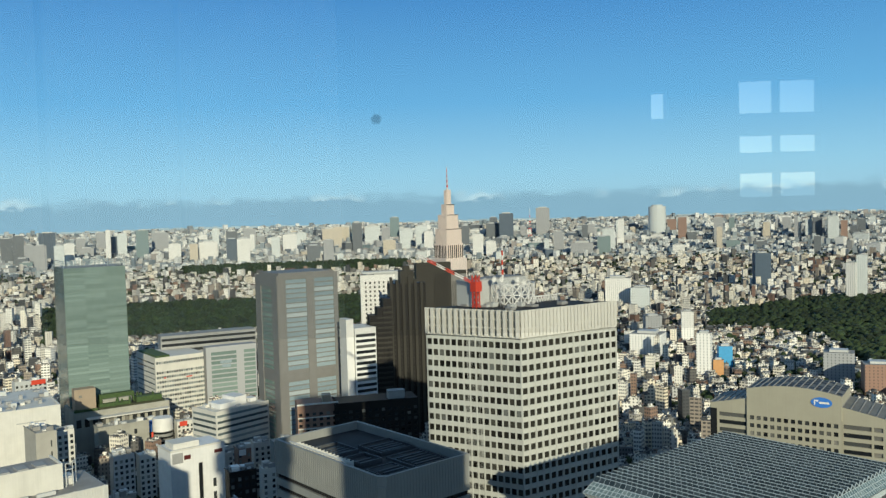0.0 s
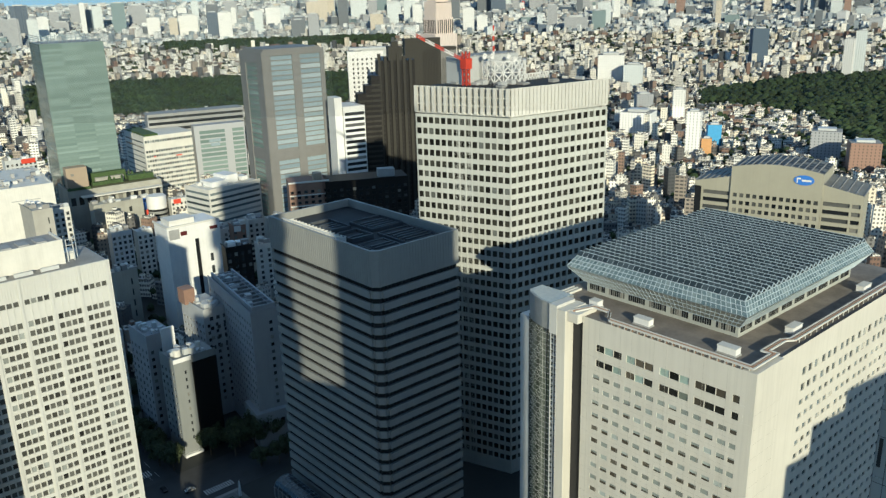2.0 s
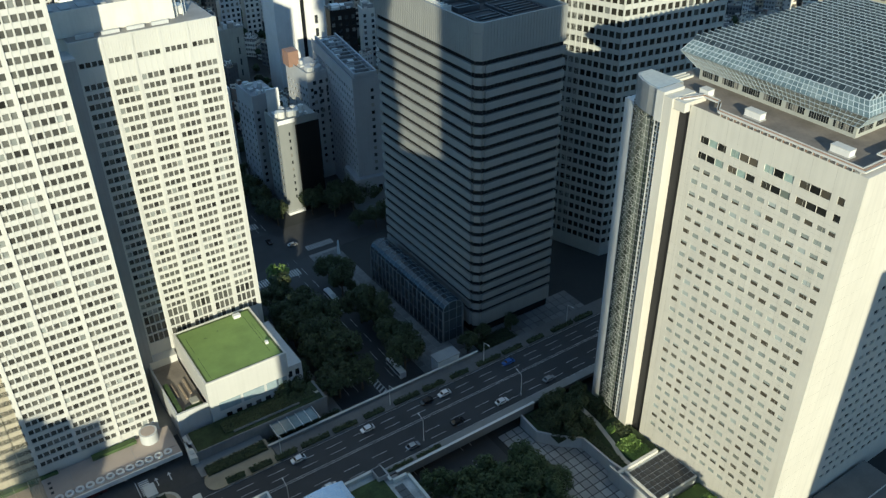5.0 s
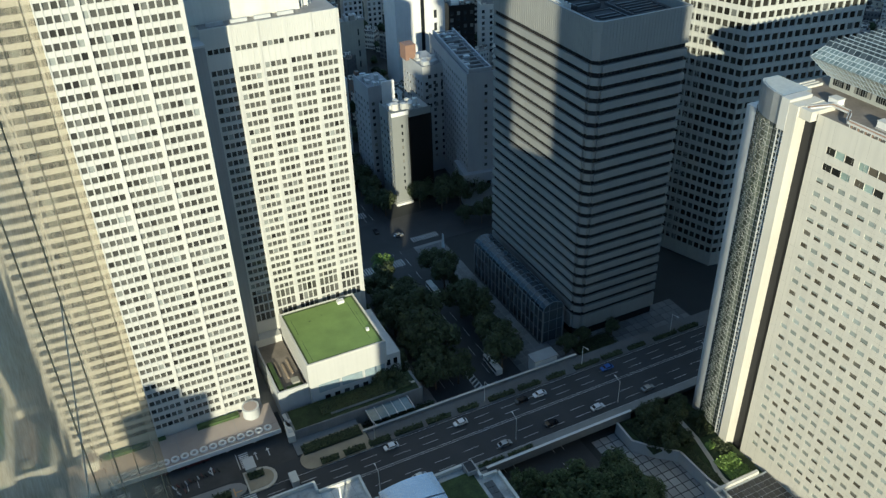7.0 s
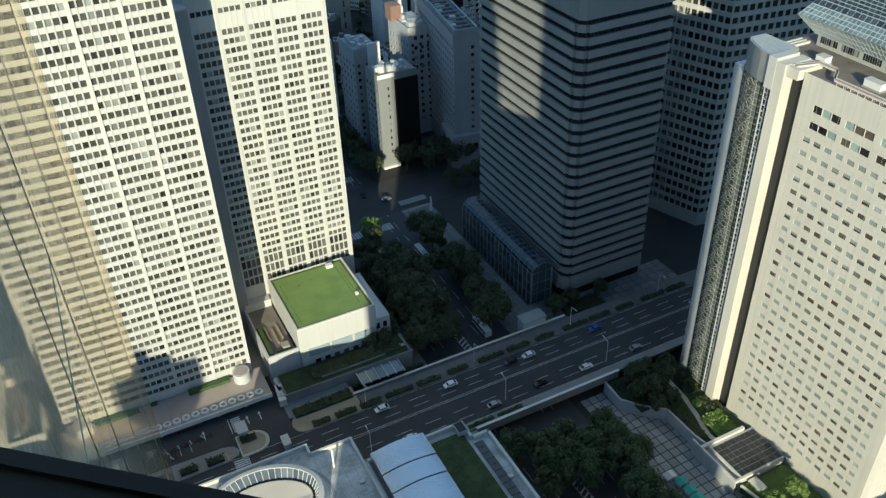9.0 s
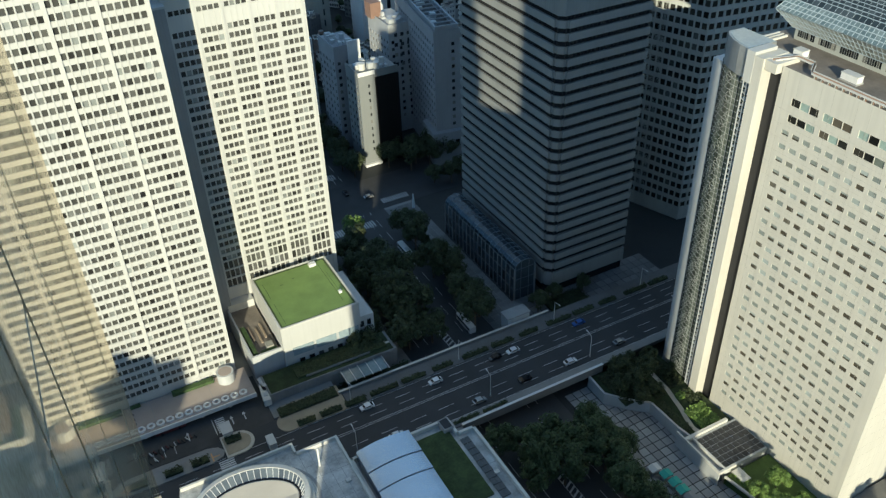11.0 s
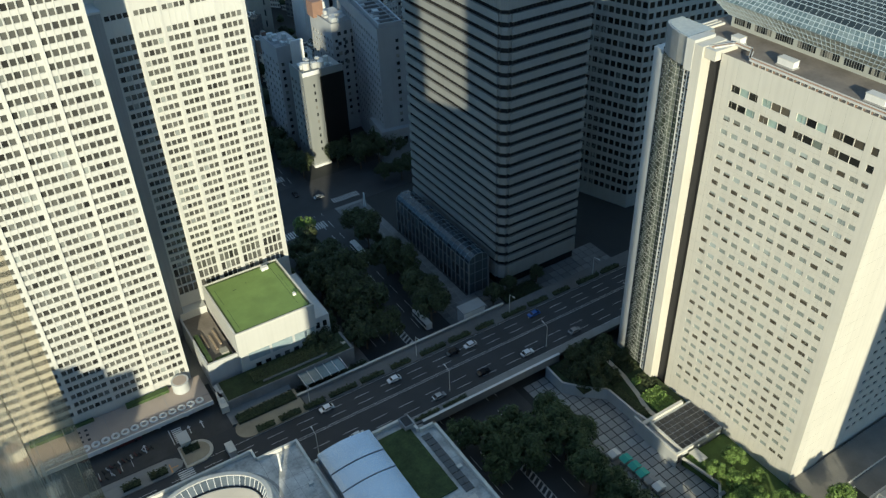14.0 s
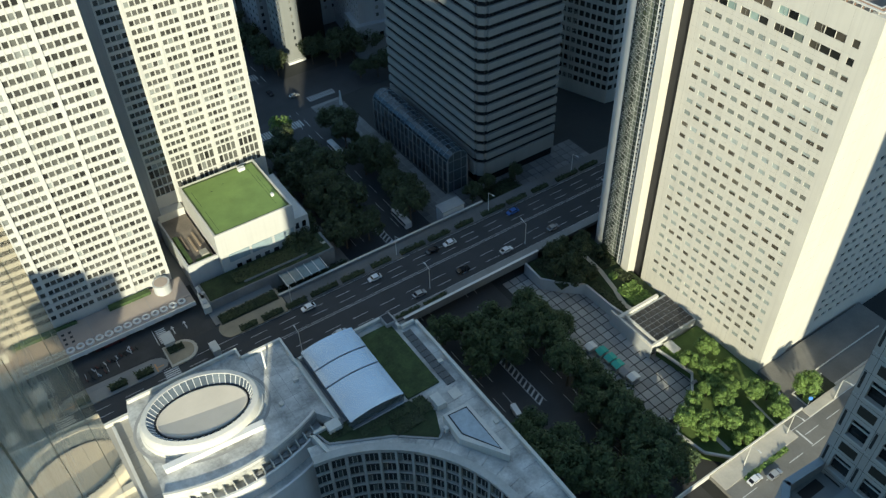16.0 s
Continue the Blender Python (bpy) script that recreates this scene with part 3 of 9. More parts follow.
def window_wall(root, o, ax, n, width, z0, z1, cols, rows, wall, pane, pane_run, depth=0.35, single=300, name="wall", keep=None, low_first=False):
    """A wall with real openings: faces round each window, its reveals, and a pane set back in it."""
    o, ax, n = Vector(o), Vector(ax), Vector(n)

    def at(a, z, d=0.0):
        return o + ax * a + Vector((0, 0, z)) - n * d
    mb = Mesh()
    edges = [0.0] + [e for c in cols for e in c] + [width]
    for i in range(0, len(edges), 2):
        if edges[i + 1] - edges[i] > 1e-4:
            mb.face([at(edges[i], z0), at(edges[i + 1], z0), at(edges[i + 1], z1), at(edges[i], z1)])
    lev = [z0] + [e for r in rows for e in r] + [z1]
    wins = []
    for a0, a1 in cols:
        skip = []
        for r0, r1 in rows:
            if keep and not keep(a0, r0):
                skip.append((r0, r1))
        mylev = [z0] + [e for r in rows if r not in skip for e in r] + [z1]
        for i in range(0, len(mylev), 2):
            if mylev[i + 1] - mylev[i] > 1e-4:
                mb.face([at(a0, mylev[i]), at(a1, mylev[i]), at(a1, mylev[i + 1]), at(a0, mylev[i + 1])])
        for r0, r1 in rows:
            if (r0, r1) in skip:
                continue
            for p, q in (((a0, r0), (a1, r0)), ((a1, r0), (a1, r1)), ((a1, r1), (a0, r1)), ((a0, r1), (a0, r0))):
                mb.face([at(*p), at(*p, depth), at(*q, depth), at(*q)])
            wins.append((a0, a1, r0, r1))
    w_ob = mb.done(name, wall, root)
    if low_first:
        wins.sort(key=lambda w: w[2])
    cache, rest = {}, Mesh()
    for i, (a0, a1, r0, r1) in enumerate(wins):
        if i < single:
            key = (round(a1 - a0, 3), round(r1 - r0, 3))
            if key not in cache:
                q = Mesh()
                w, h = a1 - a0, r1 - r0
                p = [Vector((0, 0, 0)), ax * w, ax * w + Vector((0, 0, h)), Vector((0, 0, h))]
                q.face(p)
                q.face([k - n * 0.03 for k in reversed(p)])
                cache[key] = q.data("window", pane)
            ob = new("window", cache[key])
            ob.parent = w_ob
            ob.location = at(a0, r0, depth - 0.04)
        else:
            rest.face([at(a0, r0, depth - 0.04), at(a1, r0, depth - 0.04), at(a1, r1, depth - 0.04), at(a0, r1, depth - 0.04)])
    if rest.f:
        rest.done("glazing", pane_run, w_ob, kind="stuff")
    return w_ob

# ---- ground, roads, decks ----
g = Mesh()
N = 72
rings = [0, 60, 150, 300, 600, 1200, 2200, 3000, 3800, 4400, 4950]


# ground rises beyond 2200 m to fit the horizon from the camera
def ground_z(r):
    return 0.0 if r < 2200 else 150.0 * ((r - 2200) / 2750) ** 1.4


for i in range(len(rings) - 1):
    for k in range(N):
        a0, a1 = 2 * math.pi * k / N, 2 * math.pi * (k + 1) / N
        p = [(rings[j] * math.cos(a), rings[j] * math.sin(a), ground_z(rings[j]) - 0.02) for j, a in ((i, a0), (i + 1, a0), (i + 1, a1), (i, a1))]
        g.face(p if i else p[1:])
tagged(g.done("ground", "earth"), "grey city ground of streets and yards, raised towards the horizon", "ground", kind="structure")


def slab(name, mat, u0, u1, v0, v1, z0, z1, label, category, kind="structure", parent=None):
    r = thing(name, u0, v0, z0, label, category, kind=kind)
    solid("surface", mat, r, (0, u1 - u0, 0, v1 - v0, 0, z1 - z0))
    return r


DECK = 6.0
lower_road = slab("lower_road", "lowasphalt", 88, 122, -40, 420, 0.0, 0.06, "dark asphalt street sunk below the wide road", "road")
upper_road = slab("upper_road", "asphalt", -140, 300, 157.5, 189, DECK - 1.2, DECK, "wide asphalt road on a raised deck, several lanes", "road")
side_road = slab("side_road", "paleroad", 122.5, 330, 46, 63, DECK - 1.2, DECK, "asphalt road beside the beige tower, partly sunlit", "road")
cross_road = slab("cross_road", "asphalt", -60, 330, 292, 320, 0.0, 0.07, "asphalt cross street with zebra crossings in shade", "road")


def kerb(u0, u1, v0, v1, z, label, name="pavement", mat="pavement"):
    r = thing(name, u0, v0, z, label, "pavement", kind="structure")
    solid("slab", mat, r, (0, u1 - u0, 0, v1 - v0, 0, 0.18))
    return r


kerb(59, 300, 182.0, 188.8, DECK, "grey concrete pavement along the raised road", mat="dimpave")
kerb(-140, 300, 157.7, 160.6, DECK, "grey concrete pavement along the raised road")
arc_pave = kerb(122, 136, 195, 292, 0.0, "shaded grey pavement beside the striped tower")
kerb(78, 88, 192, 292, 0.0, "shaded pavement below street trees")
# sunlit stretches: beige paving made paler to stand for part of the sun
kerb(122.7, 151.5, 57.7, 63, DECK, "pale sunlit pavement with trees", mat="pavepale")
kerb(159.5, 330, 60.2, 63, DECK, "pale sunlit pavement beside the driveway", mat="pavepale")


def parapet(u0, u1, v0, v1, z0, z1, label, mat="offwhite"):
    r = thing("parapet", u0, v0, z0, label, "parapet", kind="structure")
    solid("coping", mat, r, (-0.08, u1 - u0 + 0.08, -0.08, v1 - v0 + 0.08, z1 - z0 - 0.2, z1 - z0))
    solid("wall", "dimwall", r, (0, u1 - u0, 0, v1 - v0, 0, z1 - z0 - 0.2))
    return r


parapet(86, 140, 156.7, 157.4, 3.8, 7.1, "pale concrete bridge parapet above the sunken street", "white")
parapet(58, 140, 189.1, 189.7, 3.8, 7.1, "pale concrete bridge parapet above the sunken street")

# raised ground on both sides of the sunken street
terrace_hotel = slab("hotel_terrace", "pavement", -140, 58, 189.8, 300, 0.0, DECK - 0.05, "raised pale terrace round the white hotel towers", "terrace")
terrace_hall = slab("assembly_terrace", "pavement", -140, 86, 60, 157.4, 0.0, DECK - 0.1, "raised paved ground round the assembly building", "terrace")

# road markings
marks = thing("road_markings", 88, 157.5, DECK, "white lane lines on dark asphalt", "road marking", kind="stuff")
mm = Mesh()
for dv in (14.6, 15.3):
    mm.box(-228, 212, dv, dv + 0.15, 0.002, 0.008)
for dv in (5.9, 9.4, 18.0, 21.0):
    for i in range(44):
        mm.box(-225 + i * 10, -219.5 + i * 10, dv, dv + 0.15, 0.002, 0.008)
for dv in (3.3, 24.1):
    mm.box(-228, 212, dv, dv + 0.12, 0.002, 0.008)
mm.done("lane_lines", "paint", marks)
low_marks = thing("road_markings", 88, -40, 0.06, "white hatching and lane lines on a shaded street", "road marking", kind="stuff")
mm = Mesh()
for v0, v1 in ((150, 171), (228, 254), (128, 139)):
    for s in (0, 2.6):
        mm.box(15.2 + s, 15.4 + s, v0, v1, 0.002, 0.008)
    n = int((v1 - v0) / 1.9)
    for i in range(n):
        v = v0 + i * 1.9
        mm.prism([(15.4, v), (17.8, v + 1.3), (17.8, v + 2.0), (15.4, v + 0.7)], 0.002, 0.008)
for x in (5.5, 9.0, 23.5, 27.0):
    for i in range(38):
        mm.box(x, x + 0.15, i * 11, i * 11 + 6, 0.002, 0.008)
mm.done("lane_lines", "paint", low_marks)


sm = thing("road_markings", 122.5, 46, DECK, "white lane lines on sunlit asphalt", "road marking", kind="stuff")
mm = Mesh()
for i in range(14):
    mm.box(2 + i * 9.2, 7.6 + i * 9.2, 7.6, 7.8, 0.002, 0.008)
    mm.box(31 + i * 9.2, 36.6 + i * 9.2, 11.0, 11.2, 0.002, 0.008)
mm.box(24.5, 200, 14.0, 14.2, 0.002, 0.008)
mm.box(30, 30.5, 8, 13.6, 0.002, 0.008)
mm.done("lane_lines", "paint", sm)


def zebra(u, v, n, length, along_u, z, pitch=1.1):
    r = thing("zebra_crossing", u, v, z, "white zebra crossing stripes on asphalt", "zebra crossing", "zebra crossings", kind="structure")
    mb = Mesh()
    for i in range(n):
        if along_u:
            mb.box(i * pitch, i * pitch + 0.5, 0, length, 0.002, 0.008)
        else:
            mb.box(0, length, i * pitch, i * pitch + 0.5, 0.002, 0.008)
    mb.done("stripes", "paint", r)


zebra(92, 281, 20, 5, True, 0.07)
zebra(124, 296, 12, 4, True, 0.07)
zebra(92, 327, 20, 5, True, 0.07)
zebra(19.0, 192.4, 8, 3.0, False, DECK, 0.82)
zebra(15.5, 177.2, 5, 4.6, False, DECK, 0.82)

# ---- beige tower with a glazed atrium roof ----
ns = thing("atrium_tower", 162, 81, 0, "beige square-windowed office tower with a big glass roof", "office tower")
wide = []
for s in (0.7, 10.3, 20.3, 30.1, 39.9):
    wide += [(s + k * 2.75, s + k * 2.75 + 2.62) for k in range(3 if s < 39 else 2)]
x_off = [(48.5 - (125.6 - 81) - 0.0 + a, 48.5 - (125.6 - 81) + b) for a, b in wide]
small = []
for s in (3.9, 14.0, 24.1, 34.2, 43.9):
    small += [(s + k * 3.35 - 0.15, s + k * 3.35 + 2.0) for k in range(3 if s < 43 else 1)]
reg_rows = [(10.22 + i * 3.79, 11.57 + i * 3.79) for i in range(25)]
window_wall(ns, (0, 48.5, 0), (0, -1, 0), (-1, 0, 0), 48.5, 0, 104.6, small, reg_rows, "beige", "blindpane", "pane_teal_isl", 0.17, 340, low_first=True)
window_wall(ns, (0, 48.5, 0), (0, -1, 0), (-1, 0, 0), 48.5, 104.6, 118, x_off, [(105.0, 106.9), (109.3, 111.3)], "beige", "topglass", "topglass", 0.25, 60)
pj = Mesh()
for y_ in (46.4, 42.9, 36.3, 32.8, 26.2, 22.7, 16.1, 12.6, 6.4):
    pj.box(-0.006, 0.03, y_, y_ + 0.05, 0.5, 117.6)
for i in range(27):
    pj.box(-0.006, 0.03, 3.1, 48.4, 8.95 + i * 3.79, 8.99 + i * 3.79)
    pj.box(0.5, 12.0, -0.606, -0.57, 8.95 + i * 3.79, 8.99 + i * 3.79)
pj.done("panel_joints", "jointbeige", ns, "fine joints between the facade panels", kind="stuff")
solid("corner_pier", "beige", ns, (0.02, 12.4, -0.6, 3, 0, 118), (12.4, 21.8, 1.6, 4, 0, 117.4))
rs = [(22.0 + 2.0 + k * 3.2 + (k // 3) * 0.8, 22.0 + 3.9 + k * 3.2 + (k // 3) * 0.8) for k in range(20)]
window_wall(ns, (0, 0, 0), (1, 0, 0), (0, -1, 0), 95, 0, 118, rs, reg_rows + [(105.0, 106.9), (109.3, 111.3)], "beige", "pane_teal", "pane_teal_isl", 0.3, 0)
solid("body", "beige", ns, (1.2, 94, 5, 66, 0, 116.9), (4.5, 60, 66, 73.2, 0, 110))
solid("roof_terrace", "roofbrown", ns, (0.3, 94, 0.3, 52, 117.0, 117.5), (7, 94, 52, 66, 117.0, 117.5))
# shallow black face; the deep slot's shade is its colour
solid("slot", "black", ns, (0.9, 3, 48.5, 52.5, 0, 116.5))
solid("stair_pier", "beige", ns, (-2.5, 6, 52.5, 55.6, 0, 118.8), (-1.9, 6, 48.8, 52.4, 116.0, 118.6))
# roof rails and upstands
for k, (mt_, off) in enumerate((("offwhite", 0.45), ("pipebrown", 1.15), ("offwhite", 1.85))):
    rl = Mesh()
    path = [(94, 1.2 + off), (22, 1.2 + off), (20, 2.6 + off), (12.6 - off, 2.6 + off), (12.6 - off, 0.2 + off), (off, 0.2 + off), (off, 40 + off), (4.6 + off, 43 + off), (4.6 + off, 49 + off * 0.4), (-0.6, 50.2 + off * 1.0)]
    for p_, q_ in zip(path, path[1:]):
        rl.bar((*p_, 118.75), (*q_, 118.75), 0.36)
    for i in range(20):
        rl.box(off - 0.08, off + 0.08, 1.5 + i * 2, 1.66 + i * 2, 117.4, 118.7)
        rl.box(24 + i * 3, 24.16 + i * 3, 1.12 + off, 1.28 + off, 117.4, 118.7)
    rl.done("roof_rail", mt_, ns, "long pipe rail round the roof edge")
# glass lattice stair tower with hood
solid("end_wall", "lightgrey", ns, (2.4, 8, 69.6, 73.4, 0, 111.0))
NLT = 9
DY = 1.28
fac_x = [1.6 - 2.4 * math.sin(math.pi * (i + 0.5) / NLT * 0.8 + 0.5) + (i / NLT) * 1.6 for i in range(NLT)]
lt = Mesh()
for i, x in enumerate(fac_x):
    lt.box(x, 7, 58.4 + i * DY, 58.4 + i * DY + DY - 0.04, 0, 112)
lt.done("stair_glazing", "stairglass", ns, "tall faceted dark glass stair wall")
lm = Mesh()
for k in range(64):
    z = 2 + k * 1.73
    for i, x in enumerate(fac_x):
        y0_ = 58.4 + i * DY
        lm.box(x - 0.12, x, y0_, y0_ + DY, z, z + 0.08)
        lm.box(x - 0.1, x, y0_, y0_ + 0.07, z + 0.08, z + 1.73)
        # added slanted bars imitate squiggly reflections in the glass
        if i > 2 and (k * 7 + i * 3) % 4:
            flip = (k + i) % 2
            lm.bar((x - 0.06, y0_ + 0.1, z + 0.2 + 1.2 * flip), (x - 0.06, y0_ + DY - 0.1, z + 1.4 - 1.2 * flip), 0.09)
lm.done("stair_grid", "stairbar", ns, "fine pale grid and slanted bars that imitate reflections", kind="stuff")
sl = Mesh()
for k in range(64):
    z = 2 + k * 1.73
    sl.box(-1.7, 0.2, 55.7, 58.3, z, z + 0.22)
for y in (55.7, 56.9, 58.1):
    sl.box(-1.8, -1.5, y, y + 0.2, 0, 112)
sl.box(0.0, 4.5, 55.7, 58.3, 0, 112, 1)
sl.done("landing_grid", ["lightgrey", "black"], ns, "open pale grid of stair landings")
hood = Mesh()
hood.prism([(-2.0, 58.0), (7.5, 58.0), (7.5, 69.6), (2.6, 69.8), (0.8, 68.0), (-0.6, 65), (-1.6, 61.6)], 111.6, 119.4)
hood.done("hood", "hoodmetal", ns, "rounded grey hood on top of the stair tower")
hr = Mesh()
hr.prism([(-1.6, 58.4), (7.2, 58.4), (7.2, 69.2), (2.9, 69.3), (1.2, 67.7), (-0.2, 64.8), (-1.2, 61.6)], 119.4, 119.55)
hr.done("hood_roof", "curtain_blue", ns)
solid("hood_edge", "cream", ns, (-2.6, 5, 55.4, 58.0, 111.2, 119.6))
each("roof_beam", "offwhite", ns, [(2 + i * 1.1, 2.5 + i * 1.1, 56, 66, 119.0, 119.3) for i in range(3)] + [(6, 16, 62 + i * 1.3, 62.5 + i * 1.3, 117.5, 118.1) for i in range(3)])
# clerestory and glass roof
x0, x1, y0, y1 = 12.2, 83.2, 9.2, 64.6
cl = Mesh()
ins = 4.2
cl.box(x0 + ins, x1 - ins, y0 + ins, y1 - ins, 117.4, 121.2)
cl.done("clerestory", "claygrey", ns)
cw = Mesh()
for i in range(7):
    a = y0 + ins + 0.8 + i * 6.65
    for k in range(8):
        cw.box(x0 + ins - 0.06, x0 + ins + 0.1, a + k * 0.68, a + k * 0.68 + 0.52, 118.5, 120.2)
for i in range(9):
    a = x0 + ins + 1.0 + i * 6.9
    for k in range(8):
        cw.box(a + k * 0.7, a + k * 0.7 + 0.54, y0 + ins - 0.06, y0 + ins + 0.1, 118.5, 120.2)
cw.done("clerestory_glazing", "pane_isl", ns, kind="stuff")


def rect(a, z):
    return [(x0 + a, y0 + a, z), (x1 - a, y0 + a, z), (x1 - a, y1 - a, z), (x0 + a, y1 - a, z)]


def skirt(name, a0, z0_, a1, z1_, mat, cells, frame_mat):
    """A sloping glazed band round the roof, with its bars."""
    lo, hi = rect(a0, z0_), rect(a1, z1_)
    gm, bm_ = Mesh(), Mesh()
    for k in range(4):
        j = (k + 1) % 4
        A, B, C, D = Vector(lo[k]), Vector(lo[j]), Vector(hi[j]), Vector(hi[k])
        n = cells[k % 2]
        for i in range(n):
            f0, f1 = i / n, (i + 1) / n
            for h in range(3):
                h0, h1 = h / 3, (h + 1) / 3
                q = [A.lerp(B, f0).lerp(D.lerp(C, f0), h0), A.lerp(B, f1).lerp(D.lerp(C, f1), h0), A.lerp(B, f1).lerp(D.lerp(C, f1), h1), A.lerp(B, f0).lerp(D.lerp(C, f0), h1)]
                gm.face(q)
            bm_.bar(A.lerp(B, f0), D.lerp(C, f0), 0.14)
        for h in range(4):
            bm_.bar(A.lerp(D, h / 3), B.lerp(C, h / 3), 0.16)
    gm.done(name, mat, ns)
    bm_.done(name + "_lattice", frame_mat, ns)


skirt("lower_eave", 3.6, 120.6, 0, 125.2, "eavedark", (52, 40), "eavebar")
skirt("upper_eave", 0, 125.2, 2.0, 128.2, "eaveglass", (52, 40), "eavebar")
ridge_glass, ridge_bars = Mesh(), Mesh()
RN = 27
px = (x1 - x0 - 4.0) / RN
for i in range(RN):
    xa = x0 + 2.0 + i * px
    xm, xb = xa + px * 0.5, xa + px
    za, zm = 128.2, 129.4
    NY = 30
    for k in range(NY):
        ya, yb = y0 + 2 + (y1 - y0 - 4) * k / NY, y0 + 2 + (y1 - y0 - 4) * (k + 1) / NY
        ridge_glass.face([(xa, yb, za), (xa, ya, za), (xm, ya, zm), (xm, yb, zm)])
        ridge_glass.face([(xm, yb, zm), (xm, ya, zm), (xb, ya, za), (xb, yb, za)])
        ridge_bars.bar((xa, ya, za + 0.03), (xm, ya, zm + 0.03), 0.07)
    ridge_glass.face([(xa, y0 + 2, za), (xb, y0 + 2, za), (xm, y0 + 2, zm)])
    ridge_bars.bar((xa, y0 + 2, za + 0.05), (xa, y1 - 2, za + 0.05), 0.13)
    ridge_bars.bar((xm, y0 + 2, zm + 0.05), (xm, y1 - 2, zm + 0.05), 0.13)
    ridge_bars.bar((xm, y0 + 2, zm + 0.05), (xb, y0 + 2, za + 0.05), 0.2)
    ridge_bars.bar((xa, y0 + 2, za + 0.05), (xm, y0 + 2, zm + 0.05), 0.2)
ridge_glass.done("roof_glazing", "roofglass", ns, "dark saw-tooth roof glazing in many ridges")
ridge_bars.done("roof_lattice", "eavebar", ns, "light steel glazing bars")
for (du, dv, w, l, turn) in ((6.6, 10.2, 2.3, 4.8, 0), (7.0, 34.5, 2.1, 4.6, 0), (8.5, 51, 2.4, 2.8, 0), (29, 5.6, 4.8, 2.1, 0), (70, 5.8, 4.8, 2.1, 0)):
    mbx = thing("rooftop_unit", 162 + du, 81 + dv, 117.5, "white rooftop machine housing", "rooftop unit", "rooftop units on the beige tower")
    solid("housing", "white", mbx, (-w / 2, w / 2, -l / 2, l / 2, 0.35, 1.9))
    solid("plinth", "grey", mbx, (-w / 2 - 0.2, w / 2 + 0.2, -l / 2 - 0.2, l / 2 + 0.2, 0, 0.35))
    solid("lid", "offwhite", mbx, (-w / 2 - 0.1, w / 2 + 0.1, -l / 2 - 0.1, l / 2 + 0.1, 1.9, 2.05))

# ---- dark striped tower ----
mono = thing("striped_tower", 149, 203.5, 0, "dark grey tower banded with ribbon windows, mostly shaded", "office tower")
MU, MV, MZ = 36.5, 64.5, 122.0
bands = [(9.95 + i * 4.265, 11.68 + i * 4.265) for i in range(24)]
core = Mesh()
core.prism([(3.0, 0.9), (MU - 0.3, 0.9), (MU - 0.3, MV - 0.3), (0.9, MV - 0.3), (0.9, 3.0), (1.6, 2.3), (2.3, 1.6)], 0, 112)
core.done("ribbon_glass_core", "band", mono)
lv = [4.0] + [e for b in bands for e in b] + [MZ]
ch = 2.2
poly = [(3.4, 0), (MU, 0), (MU, MV), (0, MV), (0, 3.4), (0.75, 3.4), (0.75, 2.3), (2.3, 0.75), (3.4, 0.75)]
for i in range(0, len(lv), 2):
    sp = Mesh()
    if i == len(lv) - 2:
        sp.box(ch * 0.5, MU, ch * 0.5, MV, lv[i], 118.5)
        sp.prism([(0.0, ch * 0.8), (ch * 0.8, 0.0), (MU, 0), (MU, MV), (0, MV)], lv[i], 118.6)
        sp.box(0, 1.0, ch, MV, 118.6, MZ)
        sp.box(ch, MU, 0, 1.0, 118.6, MZ)
        sp.box(MU - 1, MU, 1.0, MV, 118.6, MZ)
        sp.box(1.0, MU - 1, MV - 1, MV, 118.6, MZ)
        sp.prism([(0.0, ch), (ch, 0.0), (ch + 1, 0.8), (0.8, ch + 1)], 118.6, MZ - 0.01)
        sp.done("crown", "greytile", mono)
    else:
        sp.prism(poly, lv[i], lv[i + 1])
        sp.done("spandrel", "greytile", mono)
cr_ribs = Mesh()
for i in range(51):
    cr_ribs.box(-0.1, 0, 2.6 + i * 1.22, 2.72 + i * 1.22, lv[-2] + 0.4, MZ - 0.3)
for i in range(28):
    cr_ribs.box(2.6 + i * 1.22, 2.72 + i * 1.22, -0.1, 0, lv[-2] + 0.4, MZ - 0.3)
cr_ribs.done("crown_rib", "greytile", mono, kind="stuff")
rf = Mesh()
rf.box(1.1, MU - 1.1, 2.6, MV - 1.1, 118.7, 119.0)
rf.done("roof", "monoroof", mono)
mu = Mesh()
for b0, b1 in bands:
    for i in range(42):
        mu.box(0.55, 0.9, 2.6 + i * 1.48, 2.75 + i * 1.48, b0, b1)
    for i in range(22):
        mu.box(2.6 + i * 1.5, 2.75 + i * 1.5, 0.55, 0.9, b0, b1)
mu.done("mullions", "black", mono, kind="stuff")
